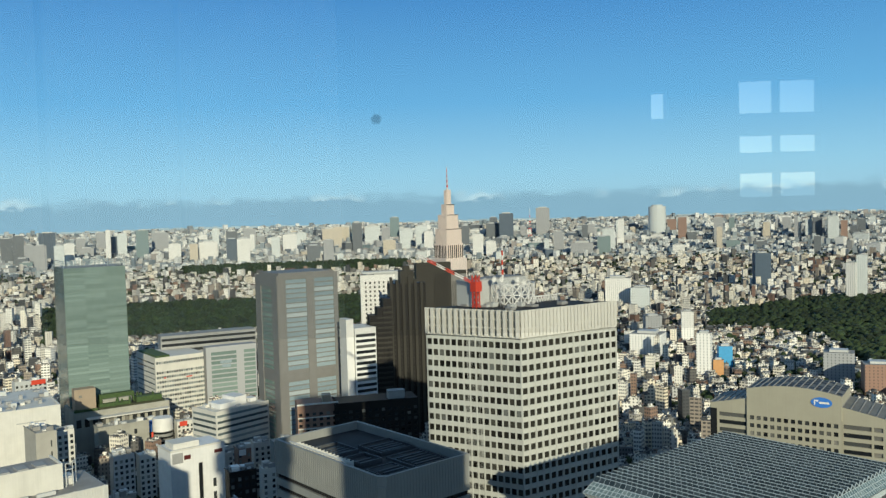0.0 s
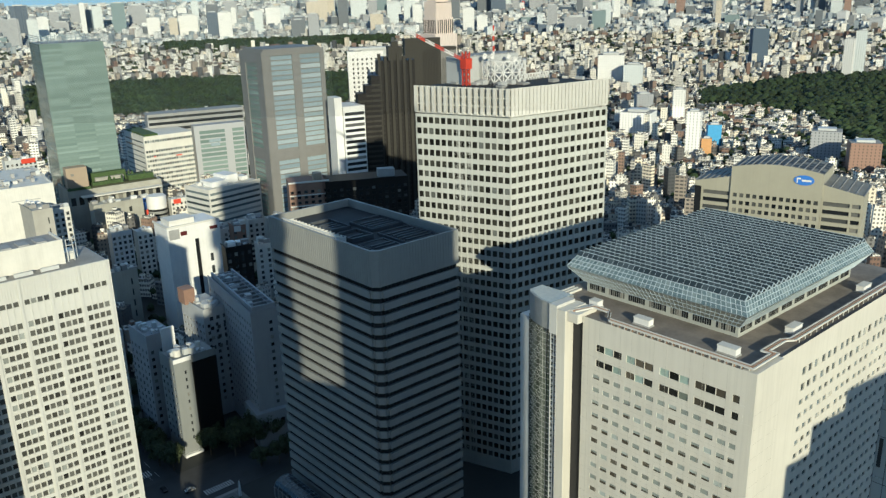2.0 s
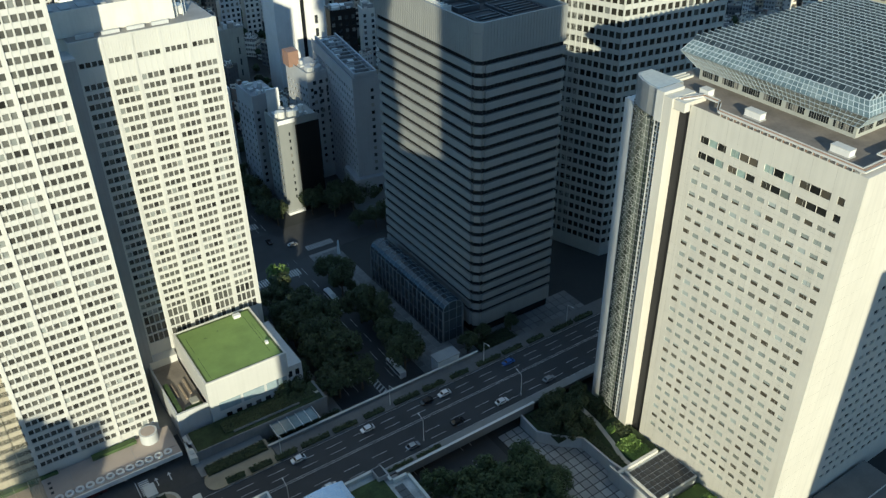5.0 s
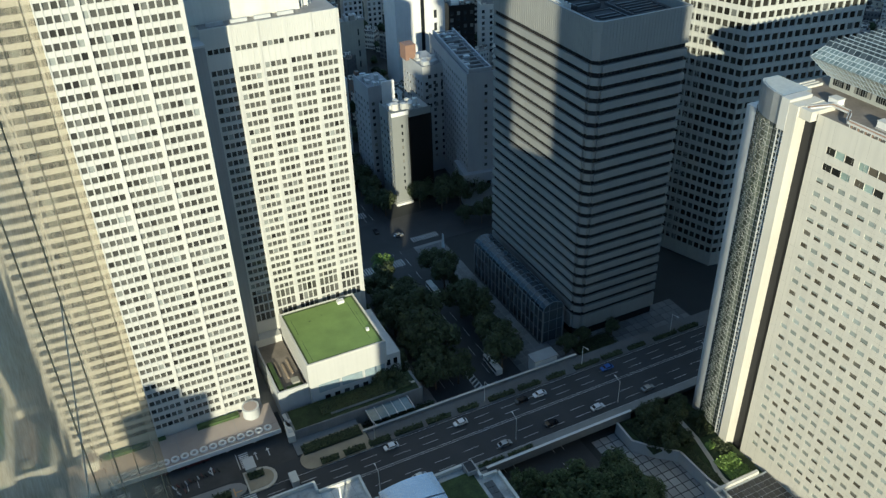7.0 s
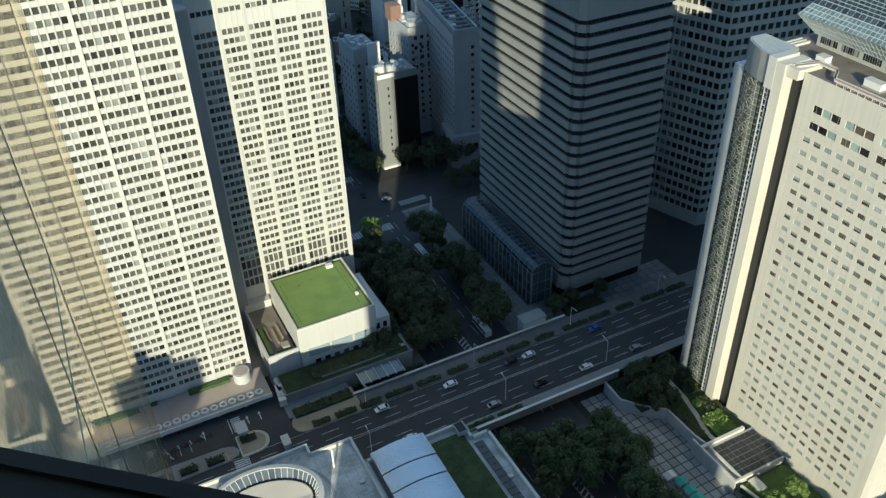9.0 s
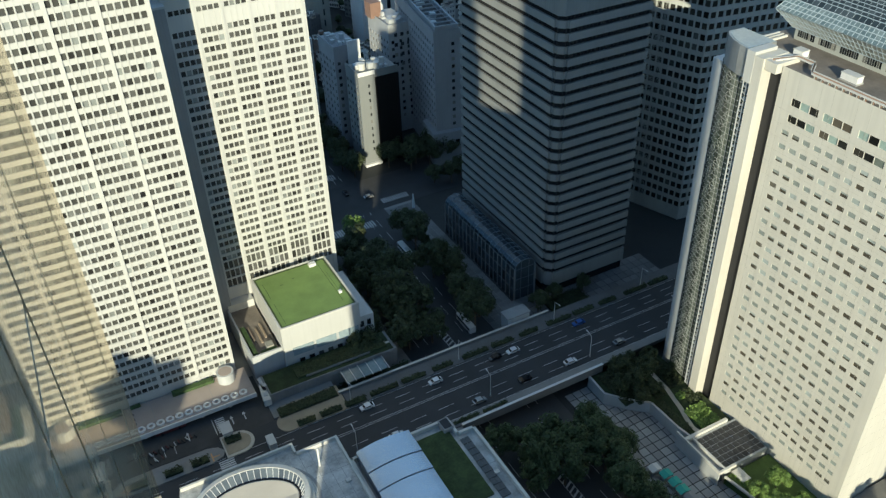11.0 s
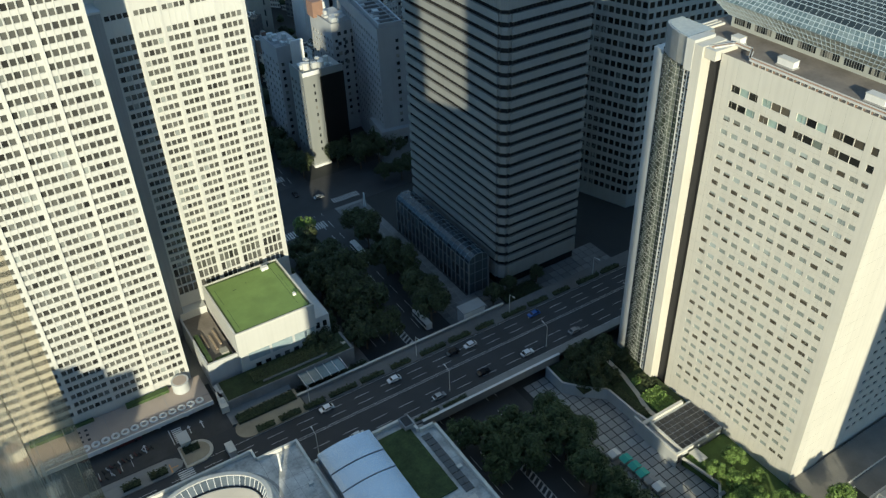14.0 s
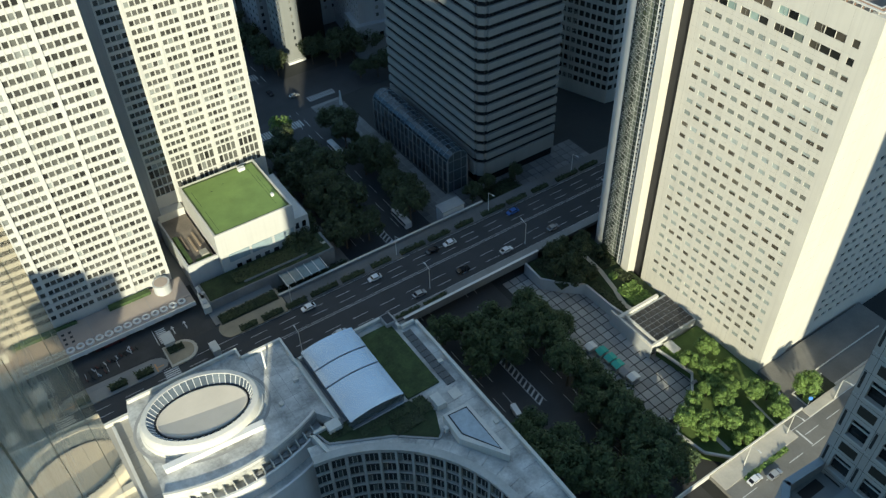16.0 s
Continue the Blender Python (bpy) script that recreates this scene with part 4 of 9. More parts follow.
for x0_, x1_, y0_, y1_, z in ((6, 17, 7, 17, 119.8), (19, 33, 7, 23, 119.9), (7, 16, 21, 31, 120.6), (20, 34, 27, 41, 120.2), (8, 17, 36, 50, 120.4)):
    r = thing("cooling_unit", 149 + x0_, 203.5 + y0_, 119.0, "low dark rooftop cooling unit inside a raised kerb", "cooling unit", "cooling units")
    w, l = x1_ - x0_, y1_ - y0_
    solid("kerb", "ductgrey", r, (0, w, 0, 0.4, 0, z - 119), (0, w, l - 0.4, l, 0, z - 119), (0, 0.4, 0.4, l - 0.4, 0, z - 119), (w - 0.4, w, 0.4, l - 0.4, 0, z - 119))
    solid("machine", "monoroof", r, (1, w - 1, 1, l - 1, 0, 0.6))
    each("duct", "ductgrey", r, [(1.4, w - 1.4, 1.6 + i * 2.4, 2.3 + i * 2.4, 0.6, 1.1) for i in range(int((l - 3) / 2.4))])
# louvred screen on the roof
scr = thing("roof_screen", 150.5, 226, 119, "pale louvred screen along the roof edge", "screen")
for i in range(16):
    solid("fin", "offwhite", scr, (0, 0.5, i * 2.2, i * 2.2 + 1.0, 0, 3.0), (0.5, 4.0, i * 2.2, i * 2.2 + 0.3, 0, 2.6))
solid("top_rail", "offwhite", scr, (0, 0.6, 0, 35, 3.0, 3.3))
# base columns
bc = Mesh()
for i in range(14):
    bc.box(1.2, 2.2, 3 + i * 4.5, 4 + i * 4.5, 0, 4.2)
for i in range(8):
    bc.box(3 + i * 4.4, 4 + i * 4.4, 1.2, 2.2, 0, 4.2)
bc.done("base_columns", "lightgrey", mono)
# glazed arcade along the foot
an = thing("glass_arcade", 137.2, 207.5, 0, "long glazed arcade with a vaulted glass roof, in shade", "arcade")
AL, AW, AH = 54.0, 9.0, 14.5
gl, br = Mesh(), Mesh()
prof = [(0, 0), (0, 5), (0, 10), (0, AH)] + [(AW / 2 - AW / 2 * math.cos(math.pi * k / 8), AH + 3.4 * math.sin(math.pi * k / 8)) for k in range(1, 9)] + [(AW, 8), (AW, 0)]
nb = 18
vault = Mesh()
for i in range(nb):
    ya, yb = AL * i / nb, AL * (i + 1) / nb
    for k, ((xa, za), (xb, zb)) in enumerate(zip(prof, prof[1:])):
        (vault if 3 <= k <= 10 else gl).face([(xa, yb, za), (xa, ya, za), (xb, ya, zb), (xb, yb, zb)])
fine = Mesh()
for i in range(nb + 1):
    y = AL * i / nb
    for k, ((xa, za), (xb, zb)) in enumerate(zip(prof, prof[1:])):
        if 3 <= k <= 10:
            fine.bar((xa, y, za), (xb, y, zb), 0.2)
        else:
            br.bar((xa, y, za), (xb, y, zb), 0.5)
for (x, z) in prof[1:4]:
    br.bar((x, 0, z), (x, AL, z), 0.22)
for (x, z) in prof[4:-2]:
    fine.bar((x, 0, z), (x, AL, z), 0.1)
gl.face([(x, 0.05, z) for x, z in reversed(prof)])
for x, z in prof[4:11:2]:
    fine.bar((x, 0, 0), (x, 0, z), 0.16)
for z in (4.8, 9.6, 14.2):
    fine.bar((0, 0, z), (AW, 0, z), 0.16)
gl.done("glazing", "roofglass", an)
vault.done("vault_glazing", "vaultglass", an, "blue-tinted vaulted glass roof")
br.done("frame", "bargrey", an)
fine.done("vault_ribs", "vaultrib", an)

# ---- white grid tower behind ----
kl, kc, kr = Vector((213.6, 258.1, 0)), Vector((227.4, 218.8, 0)), Vector((276.1, 211.2, 0))
kd = thing("white_grid_tower", kc.x, kc.y, 0, "white concrete grid tower with deep square windows", "office tower")
KZ = 165.0
la, ra = kl - kc, kr - kc
lw, rw = la.length, ra.length
la, ra = la / lw, ra / rw
nl, nr = Vector((-la.y, la.x, 0)), Vector((ra.y, -ra.x, 0))
krows = [(6.25 + i * 4.35, 8.7 + i * 4.35) for i in range(34)]
krows = [r for r in krows if r[1] < 153]
cl_ = spans(0.45, 2.05, (lw - 0.9 - 15 * 2.05) / 14, 15)
cr_ = spans(0.55, 2.35, (rw - 1.1 - 15 * 2.35) / 14, 15)
window_wall(kd, la * lw, -la, nl, lw, 0, 153.5, cl_, krows, "gridgrey", "gridpane", "gridpane", 0.24, 0)
for a0, a1 in cl_[6:9]:
    for r0, r1 in krows:
        blind = Mesh()
        p, q = la * (lw - a0), la * (lw - a1)
        blind.prism([tuple((p - nl * 0.2)[:2]), tuple((p - nl * 0.23)[:2]), tuple((q - nl * 0.23)[:2]), tuple((q - nl * 0.2)[:2])], r0, r1)
        blind.done("blind_panel", "gridgrey", kd)
for i in range(16):
    pil = Mesh()
    p = la * (i * (lw - 0.35) / 15)
    q = p + la * 0.35
    pil.prism([tuple((p + nl * 0.1)[:2]), tuple(p[:2]), tuple(q[:2]), tuple((q + nl * 0.1)[:2])], 0, 153.4)
    pil.done("pilaster", "gridgrey", kd)
for i in range(16):
    pil = Mesh()
    p = ra * (i * (rw - 0.4) / 15)
    q = p + ra * 0.4
    pil.prism([tuple(p[:2]), tuple((p + nr * 0.14)[:2]), tuple((q + nr * 0.14)[:2]), tuple(q[:2])], 0, 153.4)
    pil.done("pilaster", "gridgrey", kd)
window_wall(kd, (0, 0, 0), ra, nr, rw, 0, 153.5, cr_, krows, "gridgrey", "gridpane", "gridpane", 0.4, 300)
kb = Mesh()
kp = [(0, 0), tuple((ra * rw)[:2]), tuple((ra * rw + la * lw)[:2]), tuple((la * lw)[:2])]
cxk, cyk = (kp[2][0]) / 2, (kp[2][1]) / 2
kb.prism([(cxk + (x - cxk) * 0.9, cyk + (y - cyk) * 0.9) for x, y in kp], 0, 163)
kb.prism([(cxk + (x - cxk) * 0.955, cyk + (y - cyk) * 0.955) for x, y in kp], 153.5, 164.0)
kb.done("body", "gridgrey", kd)
for i in range(16):
    fin = Mesh()
    p = la * (0.2 + i * (lw - 1.7) / 15)
    q = p + la * 1.3
    fin.prism([tuple((p + nl * 1.1)[:2]), tuple(p[:2]), tuple(q[:2]), tuple((q + nl * 1.1)[:2])], 154.5, 164.6)
    fin.done("cornice_fin", "offwhite", kd)
for i in range(28):
    fin = Mesh()
    p = ra * (0.1 + i * (rw - 1.6) / 27)
    q = p + ra * 1.5
    fin.prism([tuple(p[:2]), tuple((p + nr * 0.4)[:2]), tuple((q + nr * 0.4)[:2]), tuple(q[:2])], 154.5, 164.6)
    fin.done("cornice_fin", "offwhite", kd)
for z in (154.0, 157.3, 160.6, 164.0):
    for o, d, n_, L in ((Vector((0, 0, 0)), la, nl, lw), (Vector((0, 0, 0)), ra, nr, rw)):
        fin = Mesh()
        e = o + d * L
        pts = [tuple((o + n_ * 0.3)[:2]), tuple(o[:2]), tuple(e[:2]), tuple((e + n_ * 0.3)[:2])]
        if d is ra:
            pts = [tuple(o[:2]), tuple((o + n_ * 0.3)[:2]), tuple((e + n_ * 0.3)[:2]), tuple(e[:2])]
        fin.prism(pts, z, z + 0.5)
        fin.done("cornice_band", "offwhite", kd)
kr_ = Mesh()
kr_.prism([(cxk + (x - cxk) * 0.95, cyk + (y - cyk) * 0.95) for x, y in kp], 164.0, 164.2)
kr_.done("roof", "monoroof", kd)

# ---- white hotel towers with gridded windows ----
KH = 0.953                       # scale of the hotel towers
hs_ = thing("hotel_tower", 39.98 * KH, 253 * KH, 202 - (202 - DECK + 0.1) * KH, "cream-white hotel tower with rows of paired windows and pilasters", "hotel tower", "hotel towers")
zb = DECK - 0.1
cols = []
for gi in range(5):
    s = 1.6 + gi * 8.52
    cols += [(s + k * 1.82, s + k * 1.82 + 1.45) for k in range(4)]
hrows = [(z_ - zb, z_ + 3.3 - zb) for z_ in (13.6, 17.6, 21.6)] + [(13.2 + i * 3.09 - zb, 15.0 + i * 3.09 - zb) for i in range(4, 32)] + [(115.9 - zb, 117.5 - zb)]
window_wall(hs_, (0, 0, 0), (1, 0, 0), (0, -1, 0), 44.32, -9.7, 118.3 - zb, cols, hrows, "cream", "hotelpane", "hotelpane_run", 0.4, 290)
solid("body", "cream", hs_, (0.05, 44.27, 0.6, 22, -9.7, 123.6 - zb))
solid("crown", "cream", hs_, (0, 44.32, 0, 0.5, 118.3 - zb, 124 - zb))
each("pilaster", "cream", hs_, [(x - 0.35, x + 0.45, -0.3, 0, -9.7, 124.2 - zb) for x in [max(0.35, 0.53 + gi * 8.52) for gi in range(6)]])
pil = Mesh()
for i in range(59):
    pil.box(0.5 + i * 0.74, 0.6 + i * 0.74, -0.14, 0, 118.4 - zb, 123.9 - zb)
pil.done("crown_ribs", "cream", hs_, kind="stuff")
solid("roof", "roofgrey", hs_, (0.5, 43.8, 0.8, 21.6, 123.65 - zb, 123.9 - zb))
pent = Mesh()
pent.box(-10, 33.5, 6, 18, 123.9 - zb, 130.9 - zb, 0, 1)
pent.done("penthouse", ["offwhite", "roofgrey"], hs_)
each("penthouse_rim", "offwhite", hs_, [(-10, 33.5, 5.9, 6.3, 130.9 - zb, 131.6 - zb), (33.1, 33.6, 6.3, 18, 130.9 - zb, 131.6 - zb)])
each("stair_head", "offwhite", hs_, [(33.6, 37.5, 9, 14, 123.9 - zb, 126.4 - zb)])
each("roof_grille", "grey", hs_, [(-8 + i * 5, -5 + i * 5, 9, 14, 130.9 - zb, 131.3 - zb) for i in range(8)])
mastm = Mesh()
for x_, y_ in ((34.5, 7.0), (36.5, 7.2), (38.2, 10.0), (35.4, 12.0)):
    mastm.box(x_, x_ + 0.25, y_, y_ + 0.25, 123.9 - zb, 131.0 - zb)
for z_ in (126.5, 129.0, 130.8):
    mastm.bar((34.5, 7.1, z_ - zb), (36.7, 7.3, z_ - zb), 0.22)
    mastm.bar((36.6, 7.3, z_ - zb), (38.3, 10.1, z_ - zb), 0.22)
mastm.done("antenna_frame", "lightgrey", hs_)
each("edge_duct", "lightgrey", hs_, [(3 + i * 7.4, 8.2 + i * 7.4, 2.4, 3.6, 123.9 - zb, 124.9 - zb) for i in range(4)])
hm = thing("hotel_tower", -30.7 * KH, 225 * KH, 202 - (202 - DECK + 0.1) * KH, "taller cream-white hotel tower with rows of windows and pilasters", "hotel tower", "hotel towers")
cols = []
for gi in range(5):
    s = 63.7 - 0.75 - 11.75 - (4 - gi) * 12.3
    cols += [(s + 0.15 + k * 1.95, s + 0.15 + k * 1.95 + 1.5) for k in range(6)]
cols = [c for c in cols if c[0] > 0.3]
hm.scale = hs_.scale = (KH, KH, KH)
mrows = [(13.6 + i * 3.42 - zb, 15.5 + i * 3.42 - zb) for i in range(-3, 39)]
window_wall(hm, (0, 0, 0), (1, 0, 0), (0, -1, 0), 63.7, -9.7, 151 - zb, cols, mrows, "cream", "hotelpane", "hotelpane_run", 0.4, 0)
solid("body", "cream", hm, (0.05, 63.65, 0.6, 24, -9.7, 150.6 - zb))
each("pilaster", "cream", hm, [(x - 0.5, x + 0.5, -0.32, 0, -9.7, 151.2 - zb) for x in [63.3 - gi * 12.3 for gi in range(6)]])
for root_, top_, cs_ in ((hm, 150.5 - zb, cols), (hs_, 118.0 - zb, [(1.6 + gi * 8.52 + k * 1.82, 3.05 + gi * 8.52 + k * 1.82) for gi in range(5) for k in range(4)])):
    rib = Mesh()
    for a0, a1 in cs_:
        rib.box(a1 + 0.1, a1 + 0.3, -0.14, 0, -6 if root_ is hm else 4, top_)
    rib.done("rib", "cream", root_, kind="stuff")
lk = thing("hotel_link", 33 * KH, 245 * KH, DECK - 0.1, "shaded recessed link between the hotel towers", "building link")
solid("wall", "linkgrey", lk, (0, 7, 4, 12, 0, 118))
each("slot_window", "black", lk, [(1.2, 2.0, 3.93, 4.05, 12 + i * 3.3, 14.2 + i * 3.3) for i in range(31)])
solid("coping", "lightgrey", lk, (-0.1, 7.1, 3.8, 12, 118, 118.6))

# podium with the green roof
pd = thing("green_roof_hall", 46.7, 206.2, 0, "low cream hall with a bright green coated flat roof", "hall")
solid("upper_wall", "cream", pd, (0, 27.6, 0, 31, 16.6, 25.6))
solid("green_roof", "greenroof", pd, (0.7, 26.9, 0.7, 30.3, 25.6, 25.75))
each("roof_kerb", "offwhite", pd, [(0, 27.6, 0, 0.6, 25.6, 26.0), (0, 27.6, 30.4, 31, 25.6, 26.0), (0, 0.6, 0.6, 30.4, 25.6, 26.0), (27.0, 27.6, 0.6, 30.4, 25.6, 26.0)])
each("roof_margin", "greenmargin", pd, [(0.7, 26.9, 0.7, 1.25, 25.75, 25.77), (0.7, 26.9, 29.4, 30.3, 25.75, 25.77), (0.7, 1.3, 1.25, 29.4, 25.75, 25.77), (26.2, 26.9, 1.25, 29.4, 25.75, 25.77)], "dark stained margin of the green coating")
each("roof_seam", "greenmargin", pd, [(2.6, 2.75, 2, 14, 25.76, 25.78), (2.6, 2.75, 17, 26, 25.76, 25.78), (23.6, 23.75, 4, 27, 25.76, 25.78), (24.6, 24.7, 9, 22, 25.76, 25.78), (8, 9, 22.4, 22.7, 25.76, 25.78), (13, 13.6, 24.0, 24.3, 25.76, 25.78)])
solid("lower_wall", "lightgrey", pd, (0.5, 27.2, 0.8, 47, 0, 16.6))
each("window_strip", "curtain_blue", pd, [(3.2 + i * 8.2, 10.4 + i * 8.2, 0.55, 0.8, 12.6, 16.0) for i in range(3)])
each("small_window", "pane", pd, [(5 + i * 3.4, 6.8 + i * 3.4, 0.6, 0.8, 9.0, 10.6) for i in range(6)])
solid("east_wing", "lightgrey", pd, (27.2, 33.4, 2.5, 30, 0, 17.5))
each("wing_window", "pane", pd, [(28.2 + i * 2.6, 29.6 + i * 2.6, 2.4, 2.6, 13.0, 15.4) for i in range(2)] + [(33.3, 33.5, 6 + i * 6, 8 + i * 6, 12, 15) for i in range(4)])
solid("west_terrace", "roofbrown", pd, (-9.5, -0.2, 4, 31, 0, 14.5))
each("terrace_wall", "lightgrey", pd, [(-10.1, -9.5, 3.4, 31, 0, 16), (-10.1, 0.4, 3.0, 3.6, 0, 16)])
each("terrace_bench", "tan", pd, [(-6.8, -6.2, 12, 20, 14.5, 15.0), (-4.6, -4.0, 10, 18, 14.5, 15.0), (-2.6, -2.0, 12, 20, 14.5, 15.0)])
solid("terrace_box", "shadedeck", pd, (-4.0, -1.6, 5.8, 8.5, 14.5, 16.0))
each("terrace_planting", "hedge", pd, [(-9, -7.5, 5, 20, 14.5, 15.6), (-6.5, -1, 4.2, 5.6, 14.5, 15.4)])
solid("link_wall", "cream", pd, (-9.5, -0.2, 31, 36, 0, 17.4))
solid("garden_podium", "dimwall", pd, (-9.3, 36, -9.6, 0.7, 0, 9.2))
solid("garden_bed", "shrubs", pd, (-8.6, 35, -9, 0.4, 9.2, 9.5))
for i in range(9):
    a_ = 24 + i * 1.2
    solid("garden_path", "pavepale", pd, (a_, a_ + 1.3, -4.6 + 1.8 * math.sin(i * 0.5), -3.6 + 1.8 * math.sin(i * 0.5), 9.5, 9.54))
each("garden_wall", "dimwall", pd, [(4, 27, -7.6, -7.2, 9.2, 10.1), (-9.3, 36, -9.9, -9.6, 8.2, 9.9)])
solid("bare_patch", "baresoil", pd, (10, 27, -7.0, -3.4, 9.5, 9.56))
solid("roof_vent", "white", pd, (20.5, 23.0, 27.0, 28.6, 25.7, 26.9))
solid("roof_hatch", "white", pd, (24.0, 25.0, 8.0, 9.0, 25.7, 26.7))
cnp = thing("glass_canopy", 61.5, 189.6, DECK, "low blue-grey glazed canopy over a stair", "canopy")
solid("glazing", "eaveglass", cnp, (0.3, 14.7, 0.3, 6.2, 2.7, 2.85))
each("frame_bar", "lightgrey", cnp, [(i * 3, i * 3 + 0.25, 0, 6.5, 2.5, 2.95) for i in range(6)])
solid("side_wall", "dimwall", cnp, (0, 15.2, 6.5, 6.9, -3, 2.6))
cnb = thing("site_hut", 123.5, 190.2, 3.0, "small flat-roofed grey service hut at the bridge end", "hut")
solid("wall", "lightgrey", cnb, (0, 9, 0, 4.5, 0, 6.0))
solid("roof", "grey", cnb, (-0.3, 9.3, -0.3, 4.8, 6.0, 6.3))

# hotel entrance canopy with ring lights
cn = thing("entrance_canopy", -60, 200.3, DECK, "long flat brown entrance canopy edged with white rings", "canopy")
solid("roof", "canopyroof", cn, (0, 94, 3.6, 13.6, 2.9, 3.4))
solid("edge_beam", "canopyroof", cn, (0, 94, 0, 3.55, 2.7, 3.3))
each("roof_joint", "grey", cn, [(7.5 + i * 9.2, 7.62 + i * 9.2, 3.7, 12.3, 3.4, 3.43) for i in range(9)])
solid("rear_wall", "offwhite", cn, (0, 94, 11.6, 12.2, 0, 2.9))
solid("fascia", "white", cn, (0, 94, -0.4, 0, 1.9, 3.5))
each("column", "offwhite", cn, [(4 + i * 9, 4.8 + i * 9, 1.2, 2.0, 0, 2.7) for i in range(10)])
each("planter", "hedge", cn, [(70, 83.5, 11.3, 13.2, 3.4, 4.5), (20, 60, 12.3, 13.4, 3.4, 4.2)], "strip of green planting")
drum = Mesh()
drum.cyl(87.4, 10.6, 2.8, 3.4, 7.1, 24)
drum.done("drum", "lightgrey", cn, "round pale vent drum")
lid = Mesh()
lid.cyl(87.4, 10.6, 2.2, 7.1, 7.2, 24)
lid.done("drum_lid", "canopyroof", cn)
each("roof_vent", "black", cn, [(50 + i * 2.1, 50.9 + i * 2.1, 5.0 + j * 2.2, 5.9 + j * 2.2, 3.4, 3.46) for i in range(4) for j in range(3)])
ringm = Mesh()
for k in range(16):
    a0, a1 = 2 * math.pi * k / 16, 2 * math.pi * (k + 1) / 16
    for r0, z0_, r1, z1_ in ((0.7, 0.45, 1.3, 0.45), (1.3, 0.45, 1.3, 0.0), (0.7, 0.0, 0.7, 0.45)):
        ringm.face([(r0 * math.cos(a0), r0 * math.sin(a0), z0_), (r1 * math.cos(a0), r1 * math.sin(a0), z1_), (r1 * math.cos(a1), r1 * math.sin(a1), z1_), (r0 * math.cos(a1), r0 * math.sin(a1), z0_)])
ring_data = ringm.weld().data("ring", "white")
for i in range(28):
    ob = new("ring", ring_data)
    ob.parent = cn
    ob.location = (90.4 - i * 2.95, 2.2, 3.3)
drive = slab("hotel_driveway", "driveway", -100, 36, 188.95, 212, DECK - 0.05, DECK + 0.0, "dark asphalt hotel driveway beside the canopy", "road")
isl = thing("planted_island", -70, 181.4, DECK, "long kerbed traffic island with shrubs and pale paving", "traffic island", kind="structure")
ik = Mesh()
ik.prism([(0, 0), (84, 0), (87.5, 1.2), (88.5, 3.2), (87.0, 5.4), (84, 6.4), (0, 8.4)], 0.0, 0.3)
ik.done("kerb", "pavement", isl)
each("paving_strip", "paving", isl, [(2 + i * 6, 7.7 + i * 6, 4.6, 6.0, 0.3, 0.33) for i in range(14)])
isb = thing("planted_island", 36.6, 185.0, DECK, "low kerbed island with dark groundcover at the driveway mouth", "traffic island", kind="structure")
nose = Mesh()
nose.prism([(22, -3.2)] + [(2.6 - 3.4 * math.sin(radians(a)), 0.9 - 4.0 * math.cos(radians(a))) for a in range(0, 181, 20)] + [(2.6, 8.6), (22, 8.6)][:: 1], 0, 0.3)
nose.done("kerb", "tanpave", isb)
solid("soil", "soil", isb, (1.2, 21, 3.4, 7.8, 0.3, 0.42))

rp = thing("round_planter", 23.4, 185.6, DECK, "half-round kerbed planter with dark shrubs in the driveway", "planter", kind="structure")
hp = [(4.6 * math.cos(radians(a)), 4.6 * math.sin(radians(a))) for a in range(-90, 91, 15)]
pm_ = Mesh()
pm_.prism([(-5.0, -4.6)] + hp + [(-5.0, 4.6)], 0, 0.45)
pm_.done("kerb", "pavepale", rp)
pm_ = Mesh()
pm_.prism([(-4.5, -3.7)] + [(x * 0.78, y * 0.78) for x, y in hp] + [(-4.5, 3.7)], 0.45, 0.55)
pm_.done("paving", "tanpave", rp)
each("paint_mark", "orange", isl, [(84.2, 84.6, 0.6, 4.0, 0.3, 0.31), (84.6, 86.6, 2.0, 2.4, 0.3, 0.31)])
# cabin shape stands in for a pale box of unknown kind
cab = thing("pale_cabin", 30.6, 177.4, DECK, "small pale box-like cabin at the road edge", "cabin")
solid("wall", "lightgrey", cab, (0.1, 2.3, 0.1, 4.3, 0, 2.4))
solid("roof", "offwhite", cab, (0, 2.4, 0, 4.4, 2.4, 2.6))
solid("cabin_door", "grey", cab, (0.05, 0.1, 1.4, 2.3, 0.1, 2.1))
bth = thing("driveway_booth", 19.4, 188.6, DECK, "small pale flat-roofed booth on the driveway", "booth")
solid("wall", "offwhite", bth, (0.3, 3.1, 0.3, 4.7, 0, 2.5))
solid("roof", "lightgrey", bth, (0, 3.4, 0, 5.0, 2.5, 2.75))
each("window", "pane", bth, [(0.25, 0.32, 1.0, 3.8, 1.1, 2.1), (3.08, 3.15, 1.0, 3.8, 1.1, 2.1)])
dm = thing("road_markings", -20, 188.95, DECK, "white bay lines and arrows on the driveway", "road marking", kind="stuff")
mm = Mesh()
for i in range(7):
    mm.box(6 + i * 3.2, 6.15 + i * 3.2, 2.0, 5.4, 0.002, 0.008)
for x_ in (30, 44, 48):
    mm.prism([(x_, 5), (x_ + 0.3, 5), (x_ + 0.3, 7.6), (x_ + 0.8, 7.6), (x_ + 0.15, 8.8), (x_ - 0.5, 7.6), (x_, 7.6)], 0.002, 0.008)
mm.box(38.2, 38.45, 3.2, 10.2, 0.002, 0.008)
